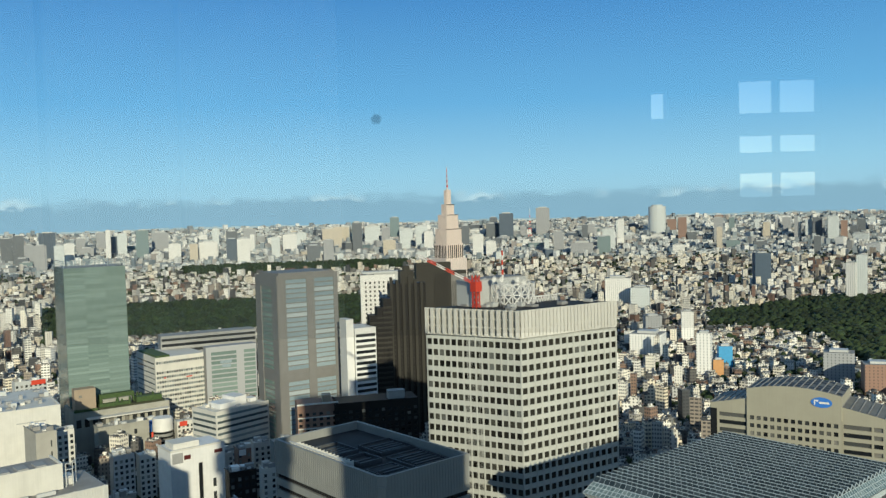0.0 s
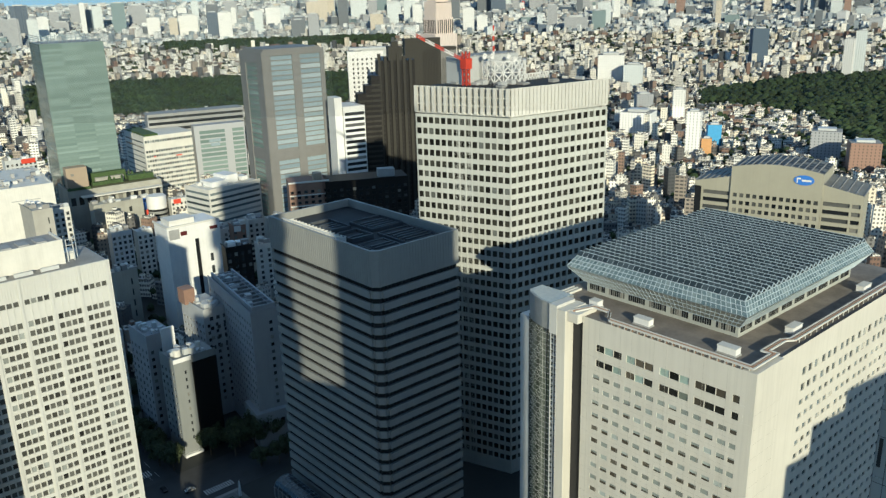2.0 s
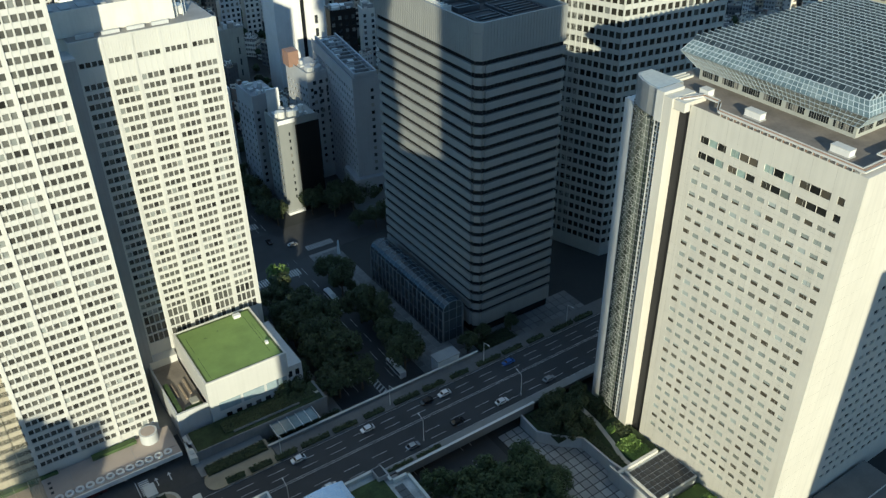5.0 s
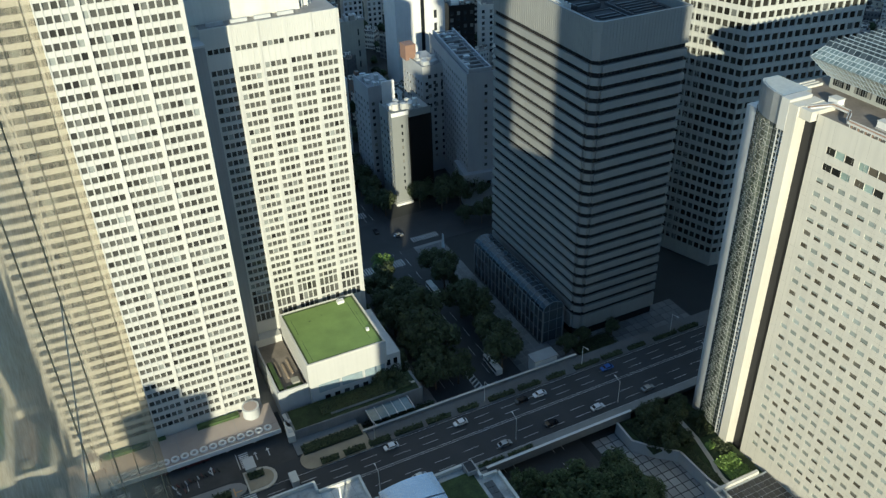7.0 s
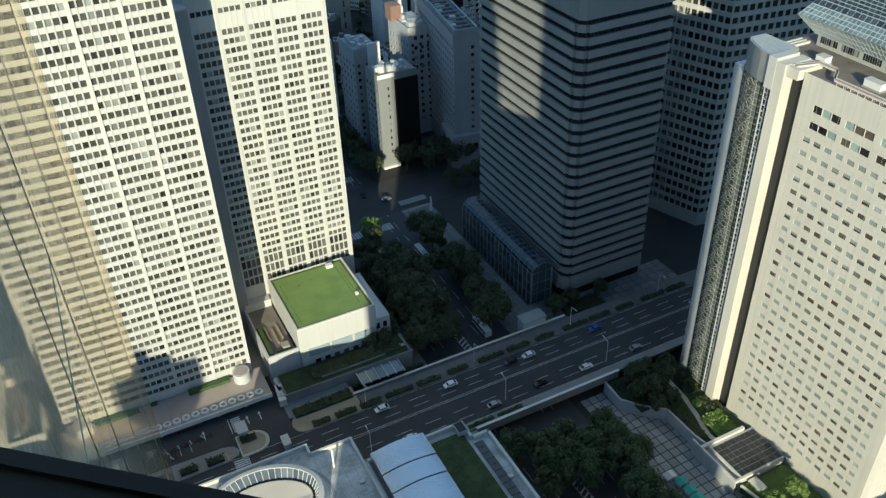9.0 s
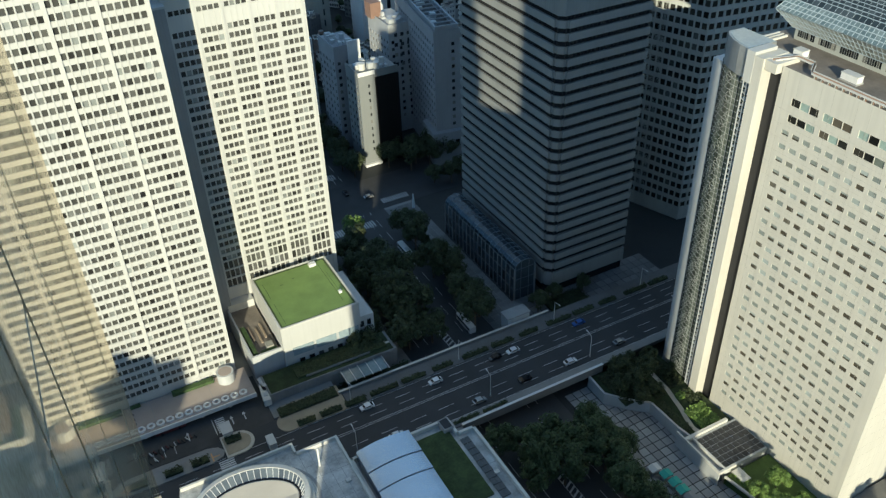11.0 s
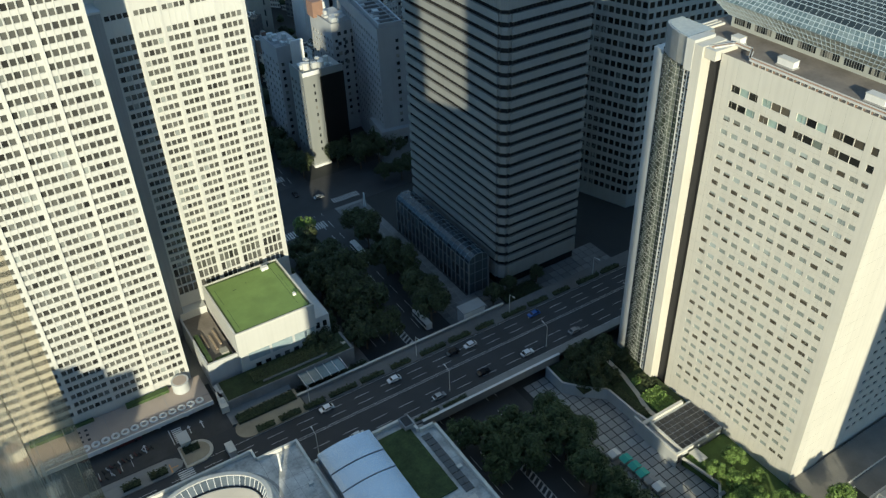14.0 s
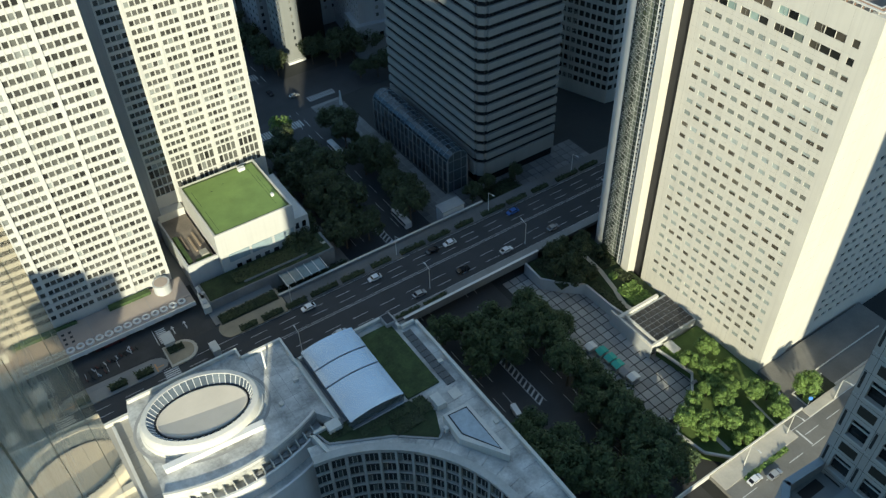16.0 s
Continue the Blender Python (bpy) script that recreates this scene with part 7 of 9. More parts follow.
solid("dark_end", "band", t, (-mid_ - 18.9, -mid_ - 15.5, 0.6, 1.2, 0, EZ - 9))
sg = Mesh()
disc = [(13.5 + 4.9 * math.cos(2 * math.pi * k / 28), -0.3, EZ - 0.6 + 2.6 * math.sin(2 * math.pi * k / 28)) for k in range(28)]
sg.face(disc)
sg.done("oval_sign", "blue", t, "blue oval company sign")
each("sign_bar", "white", t, [(10.0, 10.6, -0.42, -0.34, EZ - 2.0, EZ + 0.6), (10.6, 12.0, -0.42, -0.34, EZ - 0.2, EZ + 0.6), (12.4, 17.0, -0.42, -0.34, EZ - 1.2, EZ - 0.2)])

# stepped clock tower with mast
t = far_thing("stepped_tower", 0.33, 1196, "pale pink stepped skyscraper with red-white mast", "skyscraper", turn=38)
KEEP.append((0.33, 1196, 40, 40))
for hw, z0_, z1_ in ((14.8, 0, 160), (13.4, 160, 180.5), (10.3, 180.5, 200.6), (6.5, 200.6, 215.2), (3.6, 215.2, 236)):
    st = Mesh()
    st.box(-hw, hw, -hw, hw, z0_, z1_)
    nfin = int(hw * 0.9)
    for i in range(nfin):
        x = -hw + (i + 0.25) * 2 * hw / nfin
        solid("fin", "pink", t, (x, x + hw / nfin, -hw - 0.5, -hw, z0_, z1_ - 1))
        solid("fin", "pink", t, (-hw - 0.5, -hw, x, x + hw / nfin, z0_, z1_ - 1))
    st.done("tier", "pink", t)
solid("base_wing", "pink", t, (-19, 19, -17, 17, 0, 138))
each("window_slot", "band", t, [(-13 + i * 3.6, -11.6 + i * 3.6, -15.4, -14.7, 139, 157) for i in range(8)] + [(-15.4, -14.7, -13 + i * 3.6, -11.6 + i * 3.6, 139, 157) for i in range(8)])
each("ledge", "band", t, [(-h - 0.6, h + 0.6, -h - 0.6, -h - 0.5, z - 1.2, z - 0.2) for h, z in ((13.4, 180.5), (10.3, 200.6), (6.5, 215.2))])
for i in range(9):
    solid("mast_band", "red" if i % 2 else "redwhite", t, (-0.9 + i * 0.07, 0.9 - i * 0.07, -0.9 + i * 0.07, 0.9 - i * 0.07, 236 + i * 3.6, 239.6 + i * 3.6))

SKYLINE = ((3.83, 4.8, -0.1, "t_blue"), (2.93, 3.85, -0.77, "t_dark"), (3.5, 4.35, -0.86, "t_tan"), (6.34, 7.26, 0.21, "t_grey"), (-3.65, -3.03, -0.16, "t_teal"), (-5.4, -4.36, -0.7, "t_pale"),
           (-6.24, -5.58, -0.47, "t_dark"), (-4.25, -3.67, -0.84, "t_grey"), (-14.61, -13.88, -0.79, "t_dark"), (-13.89, -13.09, -1.27, "t_white"), (-18.28, -17.5, -1.49, "t_white"), (-20.25, -19.49, -0.54, "t_teal"),
           (-19.29, -18.25, -0.72, "t_grey"), (-25.9, -24.95, -0.53, "t_blue"), (-10.92, -9.8, -1.11, "t_pale"), (-9.25, -8.42, -1.73, "t_dark"), (8.65, 10.16, -2.23, "t_grey"), (10.43, 11.3, -1.81, "t_teal"),
           (15.71, 16.25, -0.68, "t_brown"), (15.03, 15.6, -0.78, "t_brown"), (18.02, 18.55, -0.59, "t_brown"), (1.22, 1.76, -0.88, "t_dark"), (-22.61, -22.08, -0.6, "t_grey"), (-22.07, -21.77, -0.47, "t_white"),
           (-3.01, -2.12, -0.96, "t_pale"), (-1.92, -1.15, -0.79, "t_pale"), (11.8, 12.21, -0.69, "t_white"), (22.16, 22.62, -0.84, "t_grey"), (22.79, 23.02, -0.78, "t_grey"), (23.44, 23.83, -0.98, "t_pale"))
SKYLINE2 = ((18.89, 19.24, -0.76, "t_teal"), (-8.35, -7.7, -0.72, "t_grey"), (-7.51, -6.93, -0.71, "t_tan"), (-6.89, -6.36, -0.65, "t_pale"), (-16.97, -16.44, -1.53, "t_tan"), (-16.36, -15.18, -1.42, "t_white"),
            (-13.08, -12.78, -1.03, "t_white"), (-12.6, -12.05, -1.16, "t_grey"), (-11.68, -11.12, -1.27, "t_pale"), (21.12, 21.45, -0.99, "t_white"), (27.23, 27.93, -2.51, "t_dark"), (24.25, 24.57, -1.06, "t_grey"), (25.05, 25.37, -0.91, "t_pale"))
SKYLINE3 = ((-28.01, -27.37, -0.79, "t_dark"), (-27.36, -26.71, -0.64, "t_dark"), (-26.74, -26.21, -1.22, "t_grey"), (-26.21, -25.49, -1.28, "t_grey"), (-25.08, -24.50, -1.33, "t_pale"), (-24.49, -23.91, -1.21, "t_white"), (-23.80, -23.28, -0.95, "t_grey"), (-21.79, -21.35, -0.88, "t_blue"), (-21.38, -20.80, -0.71, "t_pale"), (-16.62, -15.11, -1.64, "t_pale"), (-14.62, -13.93, -1.28, "t_blue"), (-13.93, -13.09, -1.31, "t_white"), (-13.47, -12.69, -0.64, "t_grey"), (-15.50, -15.07, -0.57, "t_pale"))
SKYLINE4 = ((-10.92, -9.99, -1.11, "t_white"), (-9.98, -9.34, -1.02, "t_pale"), (-9.33, -8.46, -1.92, "t_dark"), (-8.27, -7.24, -0.81, "t_tan"), (-7.12, -6.47, -0.72, "t_tan"), (-8.22, -7.54, -1.57, "t_grey"), (-6.27, -5.58, -0.40, "t_teal"), (-5.40, -4.44, -0.77, "t_pale"), (-4.16, -3.31, -1.70, "t_tan"), (-3.02, -2.28, -1.07, "t_pale"), (-1.35, -0.73, -1.19, "t_white"), (1.98, 2.71, -1.48, "t_white"), (3.17, 3.71, -0.35, "t_dark"), (2.90, 3.59, -1.97, "t_white"), (4.66, 5.16, -0.97, "t_pale"), (5.24, 5.70, -0.98, "t_grey"), (5.79, 6.86, -2.16, "t_teal"), (6.86, 7.21, -1.99, "t_pale"), (7.53, 8.17, -1.43, "t_grey"))
SKYLINE5 = ((9.43, 9.81, -1.01, "t_dark"), (9.81, 10.26, -0.99, "t_grey"), (10.43, 11.14, -1.84, "t_teal"), (10.78, 11.60, -1.32, "t_pale"), (11.69, 12.13, -0.77, "t_pale"), (12.61, 12.94, -1.24, "t_tan"), (15.33, 16.12, -2.47, "t_white"), (16.16, 16.48, -2.18, "t_white"), (17.95, 18.55, -0.74, "t_grey"), (18.12, 18.47, -1.37, "t_tan"), (18.70, 19.57, -2.23, "t_teal"), (20.47, 20.74, -0.91, "t_pale"), (20.95, 21.38, -1.10, "t_tan"), (21.69, 21.95, -0.93, "t_grey"), (22.09, 22.45, -0.84, "t_grey"), (22.79, 23.21, -0.82, "t_pale"), (23.54, 23.93, -0.98, "t_pale"), (23.86, 24.41, -0.88, "t_dark"), (24.73, 25.37, -0.83, "t_pale"), (25.46, 25.84, -1.09, "t_brown"), (26.37, 26.84, -1.01, "t_dark"), (27.09, 27.39, -0.88, "t_pale"), (22.67, 23.10, -2.46, "t_white"), (23.92, 24.34, -2.05, "t_dark"))
rs_ = random.Random(5)
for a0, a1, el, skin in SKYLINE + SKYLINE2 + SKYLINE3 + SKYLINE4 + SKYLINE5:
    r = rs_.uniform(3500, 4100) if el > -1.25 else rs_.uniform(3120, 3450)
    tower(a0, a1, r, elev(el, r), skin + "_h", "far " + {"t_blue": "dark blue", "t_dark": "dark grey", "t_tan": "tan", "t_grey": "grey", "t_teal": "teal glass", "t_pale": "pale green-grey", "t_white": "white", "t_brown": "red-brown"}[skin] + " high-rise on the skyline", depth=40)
for a0, a1, el, r, skin, lab in ((20.35, 21.33, -3.09, 2100, "t_blue", "dark teal glass office block"), (10.87, 12.58, -4.67, 1700, "t_white", "white block with long window bands"), (12.57, 13.83, -5.3, 1650, "t_pale", "low pale block with bands"),
                             (16.78, 17.72, -8.29, 1000, "t_white", "slim white far apartment tower"), (15.8, 16.6, -6.9, 1250, "t_white", "white stepped apartment block"), (18.09, 18.96, -9.11, 1080, "bluesheet", "building wrapped in blue sheeting"),
                             (17.8, 18.45, -10.0, 1000, "orange", "small orange apartment block"), (26.3, 26.92, -3.26, 1900, "t_pale", "slim pale far apartment tower"), (25.76, 26.3, -3.71, 1850, "t_white", "slim white far apartment tower"),
                             (13.4, 14.5, -7.2, 1240, "t_grey", "grey building draped in green netting"), (12.6, 14.7, -8.4, 1130, "t_white", "wide white terraced apartment block"), (24.4, 26.2, -9.3, 1010, "t_grey", "grey block with blank sunlit walls"),
                             (26.6, 28.4, -9.9, 960, "t_brown", "brown and white apartment block")):
    tower(a0, a1, r, elev(el, r), skin, lab, turn=rs_.uniform(-15, 15), name="apartment_block")
# curved skyline tower
t = far_thing("round_tower", 14.37, 4000, "far curved glass skyscraper on the skyline", "skyscraper")
mb = Mesh()
zt = elev(0.2, 4000)
mb.prism([(39 * math.cos(2 * math.pi * k / 20), 30 * math.sin(2 * math.pi * k / 20)) for k in range(20)], 0, zt - 8)
mb.prism([(26 * math.cos(2 * math.pi * k / 20), 22 * math.sin(2 * math.pi * k / 20)) for k in range(20)], zt - 8, zt)
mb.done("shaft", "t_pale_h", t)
# red and white lattice tower far off
t = far_thing("lattice_tower", 5.93, 3900, "far red and white lattice tower", "lattice tower")
for i in range(7):
    z0_ = ground_z(3900) + i * 16
    solid("section", "red" if i % 2 == 0 else "redwhite", t, (-9 + i * 1.3, -7.6 + i * 1.3, -2, 2, z0_, z0_ + 16), (7.6 - i * 1.3, 9 - i * 1.3, -2, 2, z0_, z0_ + 16), (-8 + i * 1.2, 8 - i * 1.2, -1, 1, z0_ + 13, z0_ + 16))
solid("spire", "redwhite", t, (-0.8, 0.8, -0.8, 0.8, ground_z(3900) + 112, elev(0.15, 3900)))

# added backdrop strip beyond the last blocks, horizon haze painted in its colour
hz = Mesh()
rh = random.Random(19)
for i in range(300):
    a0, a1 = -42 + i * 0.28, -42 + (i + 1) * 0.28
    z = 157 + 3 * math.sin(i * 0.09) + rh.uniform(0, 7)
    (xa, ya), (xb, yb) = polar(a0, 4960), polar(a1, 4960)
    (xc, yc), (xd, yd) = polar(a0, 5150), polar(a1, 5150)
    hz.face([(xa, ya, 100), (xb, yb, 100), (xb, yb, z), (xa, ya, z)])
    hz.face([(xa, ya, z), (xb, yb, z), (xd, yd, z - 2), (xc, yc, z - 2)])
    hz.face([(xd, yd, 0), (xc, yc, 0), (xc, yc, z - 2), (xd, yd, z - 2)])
tagged(hz.done("backdrop", "hazyland"), "pale blue-grey backdrop strip coloured like the horizon haze", "backdrop", kind="structure")

# ---- random city blocks, parks ----
# bearings, then near and far radius at each of the two
PARKS = [(-26, -3.5, 1480, 2090, 1500, 2040), (-17.5, -2.5, 2850, 3080, 2830, 3060), (17.6, 24, 1440, 1560, 1350, 1870), (24, 34, 1350, 1870, 600, 2080)]


def in_park(az, r, m=0.0):
    for a0, a1, n0, f0, n1, f1 in PARKS:
        if a0 <= az <= a1:
            k = (az - a0) / (a1 - a0)
            if n0 + (n1 - n0) * k - m < r < f0 + (f1 - f0) * k + m:
                return True
    return False


FREE_UV = ((-400, 86, -200, 300), (80, 130, -200, 430), (86, 150, 40, 300), (120, 300, 30, 330), (-60, 330, 288, 324), (120, 196, 310, 395))


def blocked(x, y, az, r):
    u, v = x * ca + y * sa, -x * sa + y * ca
    for u0, u1, v0, v1 in FREE_UV:
        if u0 < u < u1 and v0 < v < v1:
            return True
    for ka, kr_c, hw, hd in KEEP:
        if abs(r - kr_c) < hd and abs(az - ka) * math.pi / 180 * r < hw:
            return True
    return in_park(az, r)


rt = random.Random(77)
SHADES = {"t_white": "white", "t_pale": "pale green-grey", "t_grey": "grey", "t_dark": "dark grey", "t_teal": "teal glass", "t_tan": "cream-tan", "t_blue": "dark blue"}
for i in range(120):
    az_ = rt.uniform(-28, 31) if i % 3 else rt.gauss(-2, 7)
    w_, r = rt.uniform(0.3, 0.85), rt.uniform(2900, 4500)
    top_ = ground_z(r) + rt.uniform(14, 36)
    if abs(az_) < 1.6 or in_park(az_, r, 60):
        continue
    key = rt.choice(("t_white", "t_white", "t_white", "t_pale", "t_pale", "t_grey", "t_grey", "t_dark", "t_dark", "t_teal", "t_tan", "t_blue"))
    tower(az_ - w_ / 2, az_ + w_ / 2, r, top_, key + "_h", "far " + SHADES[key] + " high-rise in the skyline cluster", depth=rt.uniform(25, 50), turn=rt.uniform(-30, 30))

rng = random.Random(11)
near, far, haze, trees_far = Mesh(), Mesh(), Mesh(), Mesh()
r = 335.0
while r < 4940:
    size = 9.0 + r * 0.0022 if r < 2200 else 14 + (r - 2200) * 0.0042
    step = size * 1.22
    az = -34.0
    while az < 34.0:
        d_az = math.degrees(step / r)
        a = az + rng.uniform(0, 0.25) * d_az
        az += d_az * rng.uniform(0.9, 1.15)
        if rng.random() < 0.05:
            continue
        rr = r + rng.uniform(-0.2, 0.2) * step
        x, y = polar(a, rr)
        if blocked(x, y, a, rr):
            continue
        sx, sy = size * rng.uniform(0.5, 1.02), size * rng.uniform(0.5, 1.02)
        k = rng.random()
        if rr < 700:
            h = rng.uniform(8, 20) if k < 0.75 else rng.uniform(20, 38)
        if a < -11 and rr < 690:
            h = rng.uniform(8, 22) if k < 0.85 else rng.uniform(20, 30)
        elif a < -10 and rr < 950:
            h = rng.uniform(14, 30) if k < 0.85 else rng.uniform(28, 42)
        elif rr >= 700 and rr < 2200:
            h = rng.uniform(5, 11) if k < 0.6 else (rng.uniform(11, 20) if k < 0.93 else rng.uniform(20, 38))
            if a < -8:
                h *= 1.2
            if -25 < a < -3 and 1150 < rr < 1500 or a > 17 and 900 < rr < 1650:
                h = min(h, 13)
        elif rr >= 2200:
            h = rng.uniform(6, 16) if k < 0.66 else (rng.uniform(14, 28) if k < 0.94 else rng.uniform(22, 44))
            h *= 0.85 - 0.12 * (rr - 2200) / 2700
        th = radians(rng.choice((GRID, GRID, GRID + 20, 10, 65, -10)) + rng.uniform(-6, 6))
        c_, s_ = math.cos(th), math.sin(th)

        def blk(mb, px_, py_, w_, d_, z0_, z1_, m0=0, m1=1):
            mb.prism([(px_ + i * w_ / 2 * c_ - j * d_ / 2 * s_, py_ + i * w_ / 2 * s_ + j * d_ / 2 * c_) for i, j in ((-1, -1), (1, -1), (1, 1), (-1, 1))], z0_, z1_, m0, m1)
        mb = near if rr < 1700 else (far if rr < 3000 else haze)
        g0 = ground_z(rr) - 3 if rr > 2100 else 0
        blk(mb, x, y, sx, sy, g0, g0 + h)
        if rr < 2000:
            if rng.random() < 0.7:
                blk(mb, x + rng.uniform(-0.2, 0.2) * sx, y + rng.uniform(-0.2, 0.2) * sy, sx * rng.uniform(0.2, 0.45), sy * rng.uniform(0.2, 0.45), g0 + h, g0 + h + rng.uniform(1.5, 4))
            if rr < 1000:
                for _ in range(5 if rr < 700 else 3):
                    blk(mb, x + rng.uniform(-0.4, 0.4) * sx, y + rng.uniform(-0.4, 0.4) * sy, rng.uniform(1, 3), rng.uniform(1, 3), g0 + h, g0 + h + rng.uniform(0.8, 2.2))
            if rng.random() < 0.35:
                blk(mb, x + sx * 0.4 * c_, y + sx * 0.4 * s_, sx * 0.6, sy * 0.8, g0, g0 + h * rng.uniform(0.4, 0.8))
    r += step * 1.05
for mb, nm, skin, lab in ((near, "city_blocks", "city", "dense low and mid-rise city blocks in sunlight"), (far, "city_blocks_far", "city_far", "dense distant city blocks"), (haze, "city_blocks_hazy", "city_haze", "horizon city blocks with haze in their wall tones")):
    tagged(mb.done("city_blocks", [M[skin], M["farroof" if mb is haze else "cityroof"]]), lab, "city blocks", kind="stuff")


# woods: many small uneven clumps
def clump(mb, x, y, z, r_, q):
    n = 5
    rows_ = []
    for i, (zz, rr_) in enumerate(((-0.5, 0.75), (0.0, 1.0), (0.45, 0.8), (0.8, 0.4))):
        rows_.append([(x + r_ * rr_ * q.uniform(0.7, 1.2) * math.cos(6.283 * (k + 0.5 * (i % 2)) / n), y + r_ * rr_ * q.uniform(0.7, 1.2) * math.sin(6.283 * (k + 0.5 * (i % 2)) / n), z + r_ * (zz + q.uniform(-0.12, 0.12))) for k in range(n)])
    i0 = len(mb.v)
    for row in rows_:
        mb.v += row
    for i in range(3):
        for k in range(n):
            j = (k + 1) % n
            mb.f.append((i0 + i * n + k, i0 + i * n + j, i0 + (i + 1) * n + j, i0 + (i + 1) * n + k))
            mb.m.append(0)
            mb.uv.append([(0, 0)] * 4)
    mb.f.append(tuple(i0 + 3 * n + k for k in range(n)))
    mb.m.append(0)
    mb.uv.append([(0, 0)] * n)


q = random.Random(3)
for a0, a1, n0, f0, n1, f1 in PARKS:
    area = (a1 - a0) * math.pi / 180 * ((n0 + n1) / 2 + (f0 + f1) / 2) / 2 * ((f0 - n0) + (f1 - n1)) / 2
    for _ in range(int(area / 75)):
        k = q.random()
        az = a0 + (a1 - a0) * k
        rn, rf = n0 + (n1 - n0) * k, f0 + (f1 - f0) * k
        rr = q.uniform(rn, rf)
        x, y = polar(az, rr)
        s = q.uniform(4, 8.5)
        clump(trees_far, x, y, (ground_z(rr) if rr > 2200 else 0) + q.uniform(4, 12), s, q)
for _ in range(8500):
    az, rr = q.uniform(-32, 32), 420 + 2700 * q.random() ** 0.8
    x, y = polar(az, rr)
    u, v = x * ca + y * sa, -x * sa + y * ca
    if not any(u0 < u < u1 and v0 < v < v1 for u0, u1, v0, v1 in FREE_UV):
        clump(trees_far, x, y, (ground_z(rr) if rr > 2200 else 0) + q.uniform(3, 9), q.uniform(2.5, 6.5), q)
tagged(trees_far.done("woods", "leafdark"), "dark green park woods among the city", "woods", kind="stuff")

# ---- neighbouring stone tower, seen close by ----
nt_ = thing("stone_tower", 40.0, 13.4, 0, "close grey granite tower with deep square dark windows, in shade", "office tower")
BAY, FLOOR, NB = 2.34, 4.04, 11
TOP1 = 155.67                       # head of one row of windows
ncols = [(0.8 + i * BAY, 2.13 + i * BAY) for i in range(NB)]
nrows = [(TOP1 - 1.7 + i * FLOOR, TOP1 + i * FLOOR) for i in range(-13, 12)]
window_wall(nt_, (0, 0, 0), (0, -1, 0), (-1, 0, 0), BAY * NB + 0.9, 0, 215, ncols, nrows, "nearstone", "pane", "pane_isl", 0.34, 290)
slits, bolts, rims, joints = Mesh(), Mesh(), Mesh(), Mesh()
for j in range(-12, 11):
    z = TOP1 + j * FLOOR
    for i in range(NB):
        a = i * BAY
        slits.box(-0.02, 0.1, -a - 0.3, -a - 0.12, z - 1.3, z + 0.3)
        rims.box(0.1, 0.2, -a - 2.13, -a - 0.8, z - 0.56, z - 0.47)
        rims.box(-0.05, 0.02, -a - 2.16, -a - 0.77, z - 1.83, z - 1.7)
        for k in range(3):
            bolts.box(-0.07, 0.01, -a - 0.12 - k * 0.18, -a - 0.04 - k * 0.18, z + 2.14, z + 2.22)
        joints.box(-0.006, 0.02, -a - 0.56, -a - 0.535, z - 2.2, z + 1.84)
        joints.box(-0.006, 0.02, -a - 2.4, -a - 2.375, z - 2.2, z + 1.84)
    joints.box(-0.006, 0.02, -BAY * NB - 0.8, 0, z + 1.84, z + 1.865)
    joints.box(-0.006, 0.02, -BAY * NB - 0.8, 0, z + 0.38, z + 0.4)
slits.done("slit", "black", nt_, kind="stuff")
bolts.done("rail_bolts", "lightgrey", nt_, kind="stuff")
rims.done("window_bar", "lightgrey", nt_, kind="stuff")
joints.done("stone_joints", "black", nt_, kind="stuff")
each("spandrel_panel", "taupe", nt_, [(-0.012, 0.05, -i * BAY - 2.1, -i * BAY - 0.83, TOP1 + 0.68 + j * FLOOR, TOP1 + 1.55 + j * FLOOR) for i in range(6) for j in range(-8, 8)])
solid("body", "nearstone", nt_, (0.36, 26, -BAY * NB - 0.85, -0.05, 0, 214.8))
solid("corner_face", "nearstone", nt_, (0.0, 26, -0.05, 0.0, 0, 214.8))

wing = thing("stone_wing", 0, 0, 0, "lower granite bay with a recessed blue-grey roof", "office wing")
wp_ = [(33.4, 11.4), (33.4, 6.0), (39.98, 6.0), (39.98, 13.38), (36.4, 13.62), (35.0, 12.7)]
mb = Mesh()
mb.prism(wp_, 0, 149.0)
mb.done("body", "wingblue", wing)
for k in (3, 4, 5):
    (u0, v0), (u1, v1) = wp_[k], wp_[(k + 1) % 6]
    d = Vector((u1 - u0, v1 - v0, 0)).normalized()
    n_ = Vector((-d.y, d.x, 0)) * 0.55
    mb = Mesh()
    mb.prism([(u0, v0), (u1, v1), (u1 + n_.x, v1 + n_.y), (u0 + n_.x, v0 + n_.y)], 149.0, 150.2)
    mb.done("parapet", "wingblue", wing)
solid("roof_panel", "black", wing, (37.2, 39.2, 11.9, 12.7, 149.0, 149.02))
solid("roof_step", "wingblue", wing, (38.0, 39.96, 6.2, 10.9, 149.0, 149.7))

# ---- viewing room around the camera ----
room = tagged(new("viewing_room"), "dim viewing room high up, with windows on both sides", "room", kind="structure")
solid("floor", "room", room, (-6, 9, -10, 0.2, 200.2, 200.4))
solid("ceiling", "room", room, (-6, 9, -10, 0.2, 205.6, 205.8))
solid("side_wall", "room", room, (-6.2, -6, -10, -0.6, 200.4, 205.6))
solid("side_wall", "room", room, (9, 9.2, -10, 0.2, 200.4, 205.6))
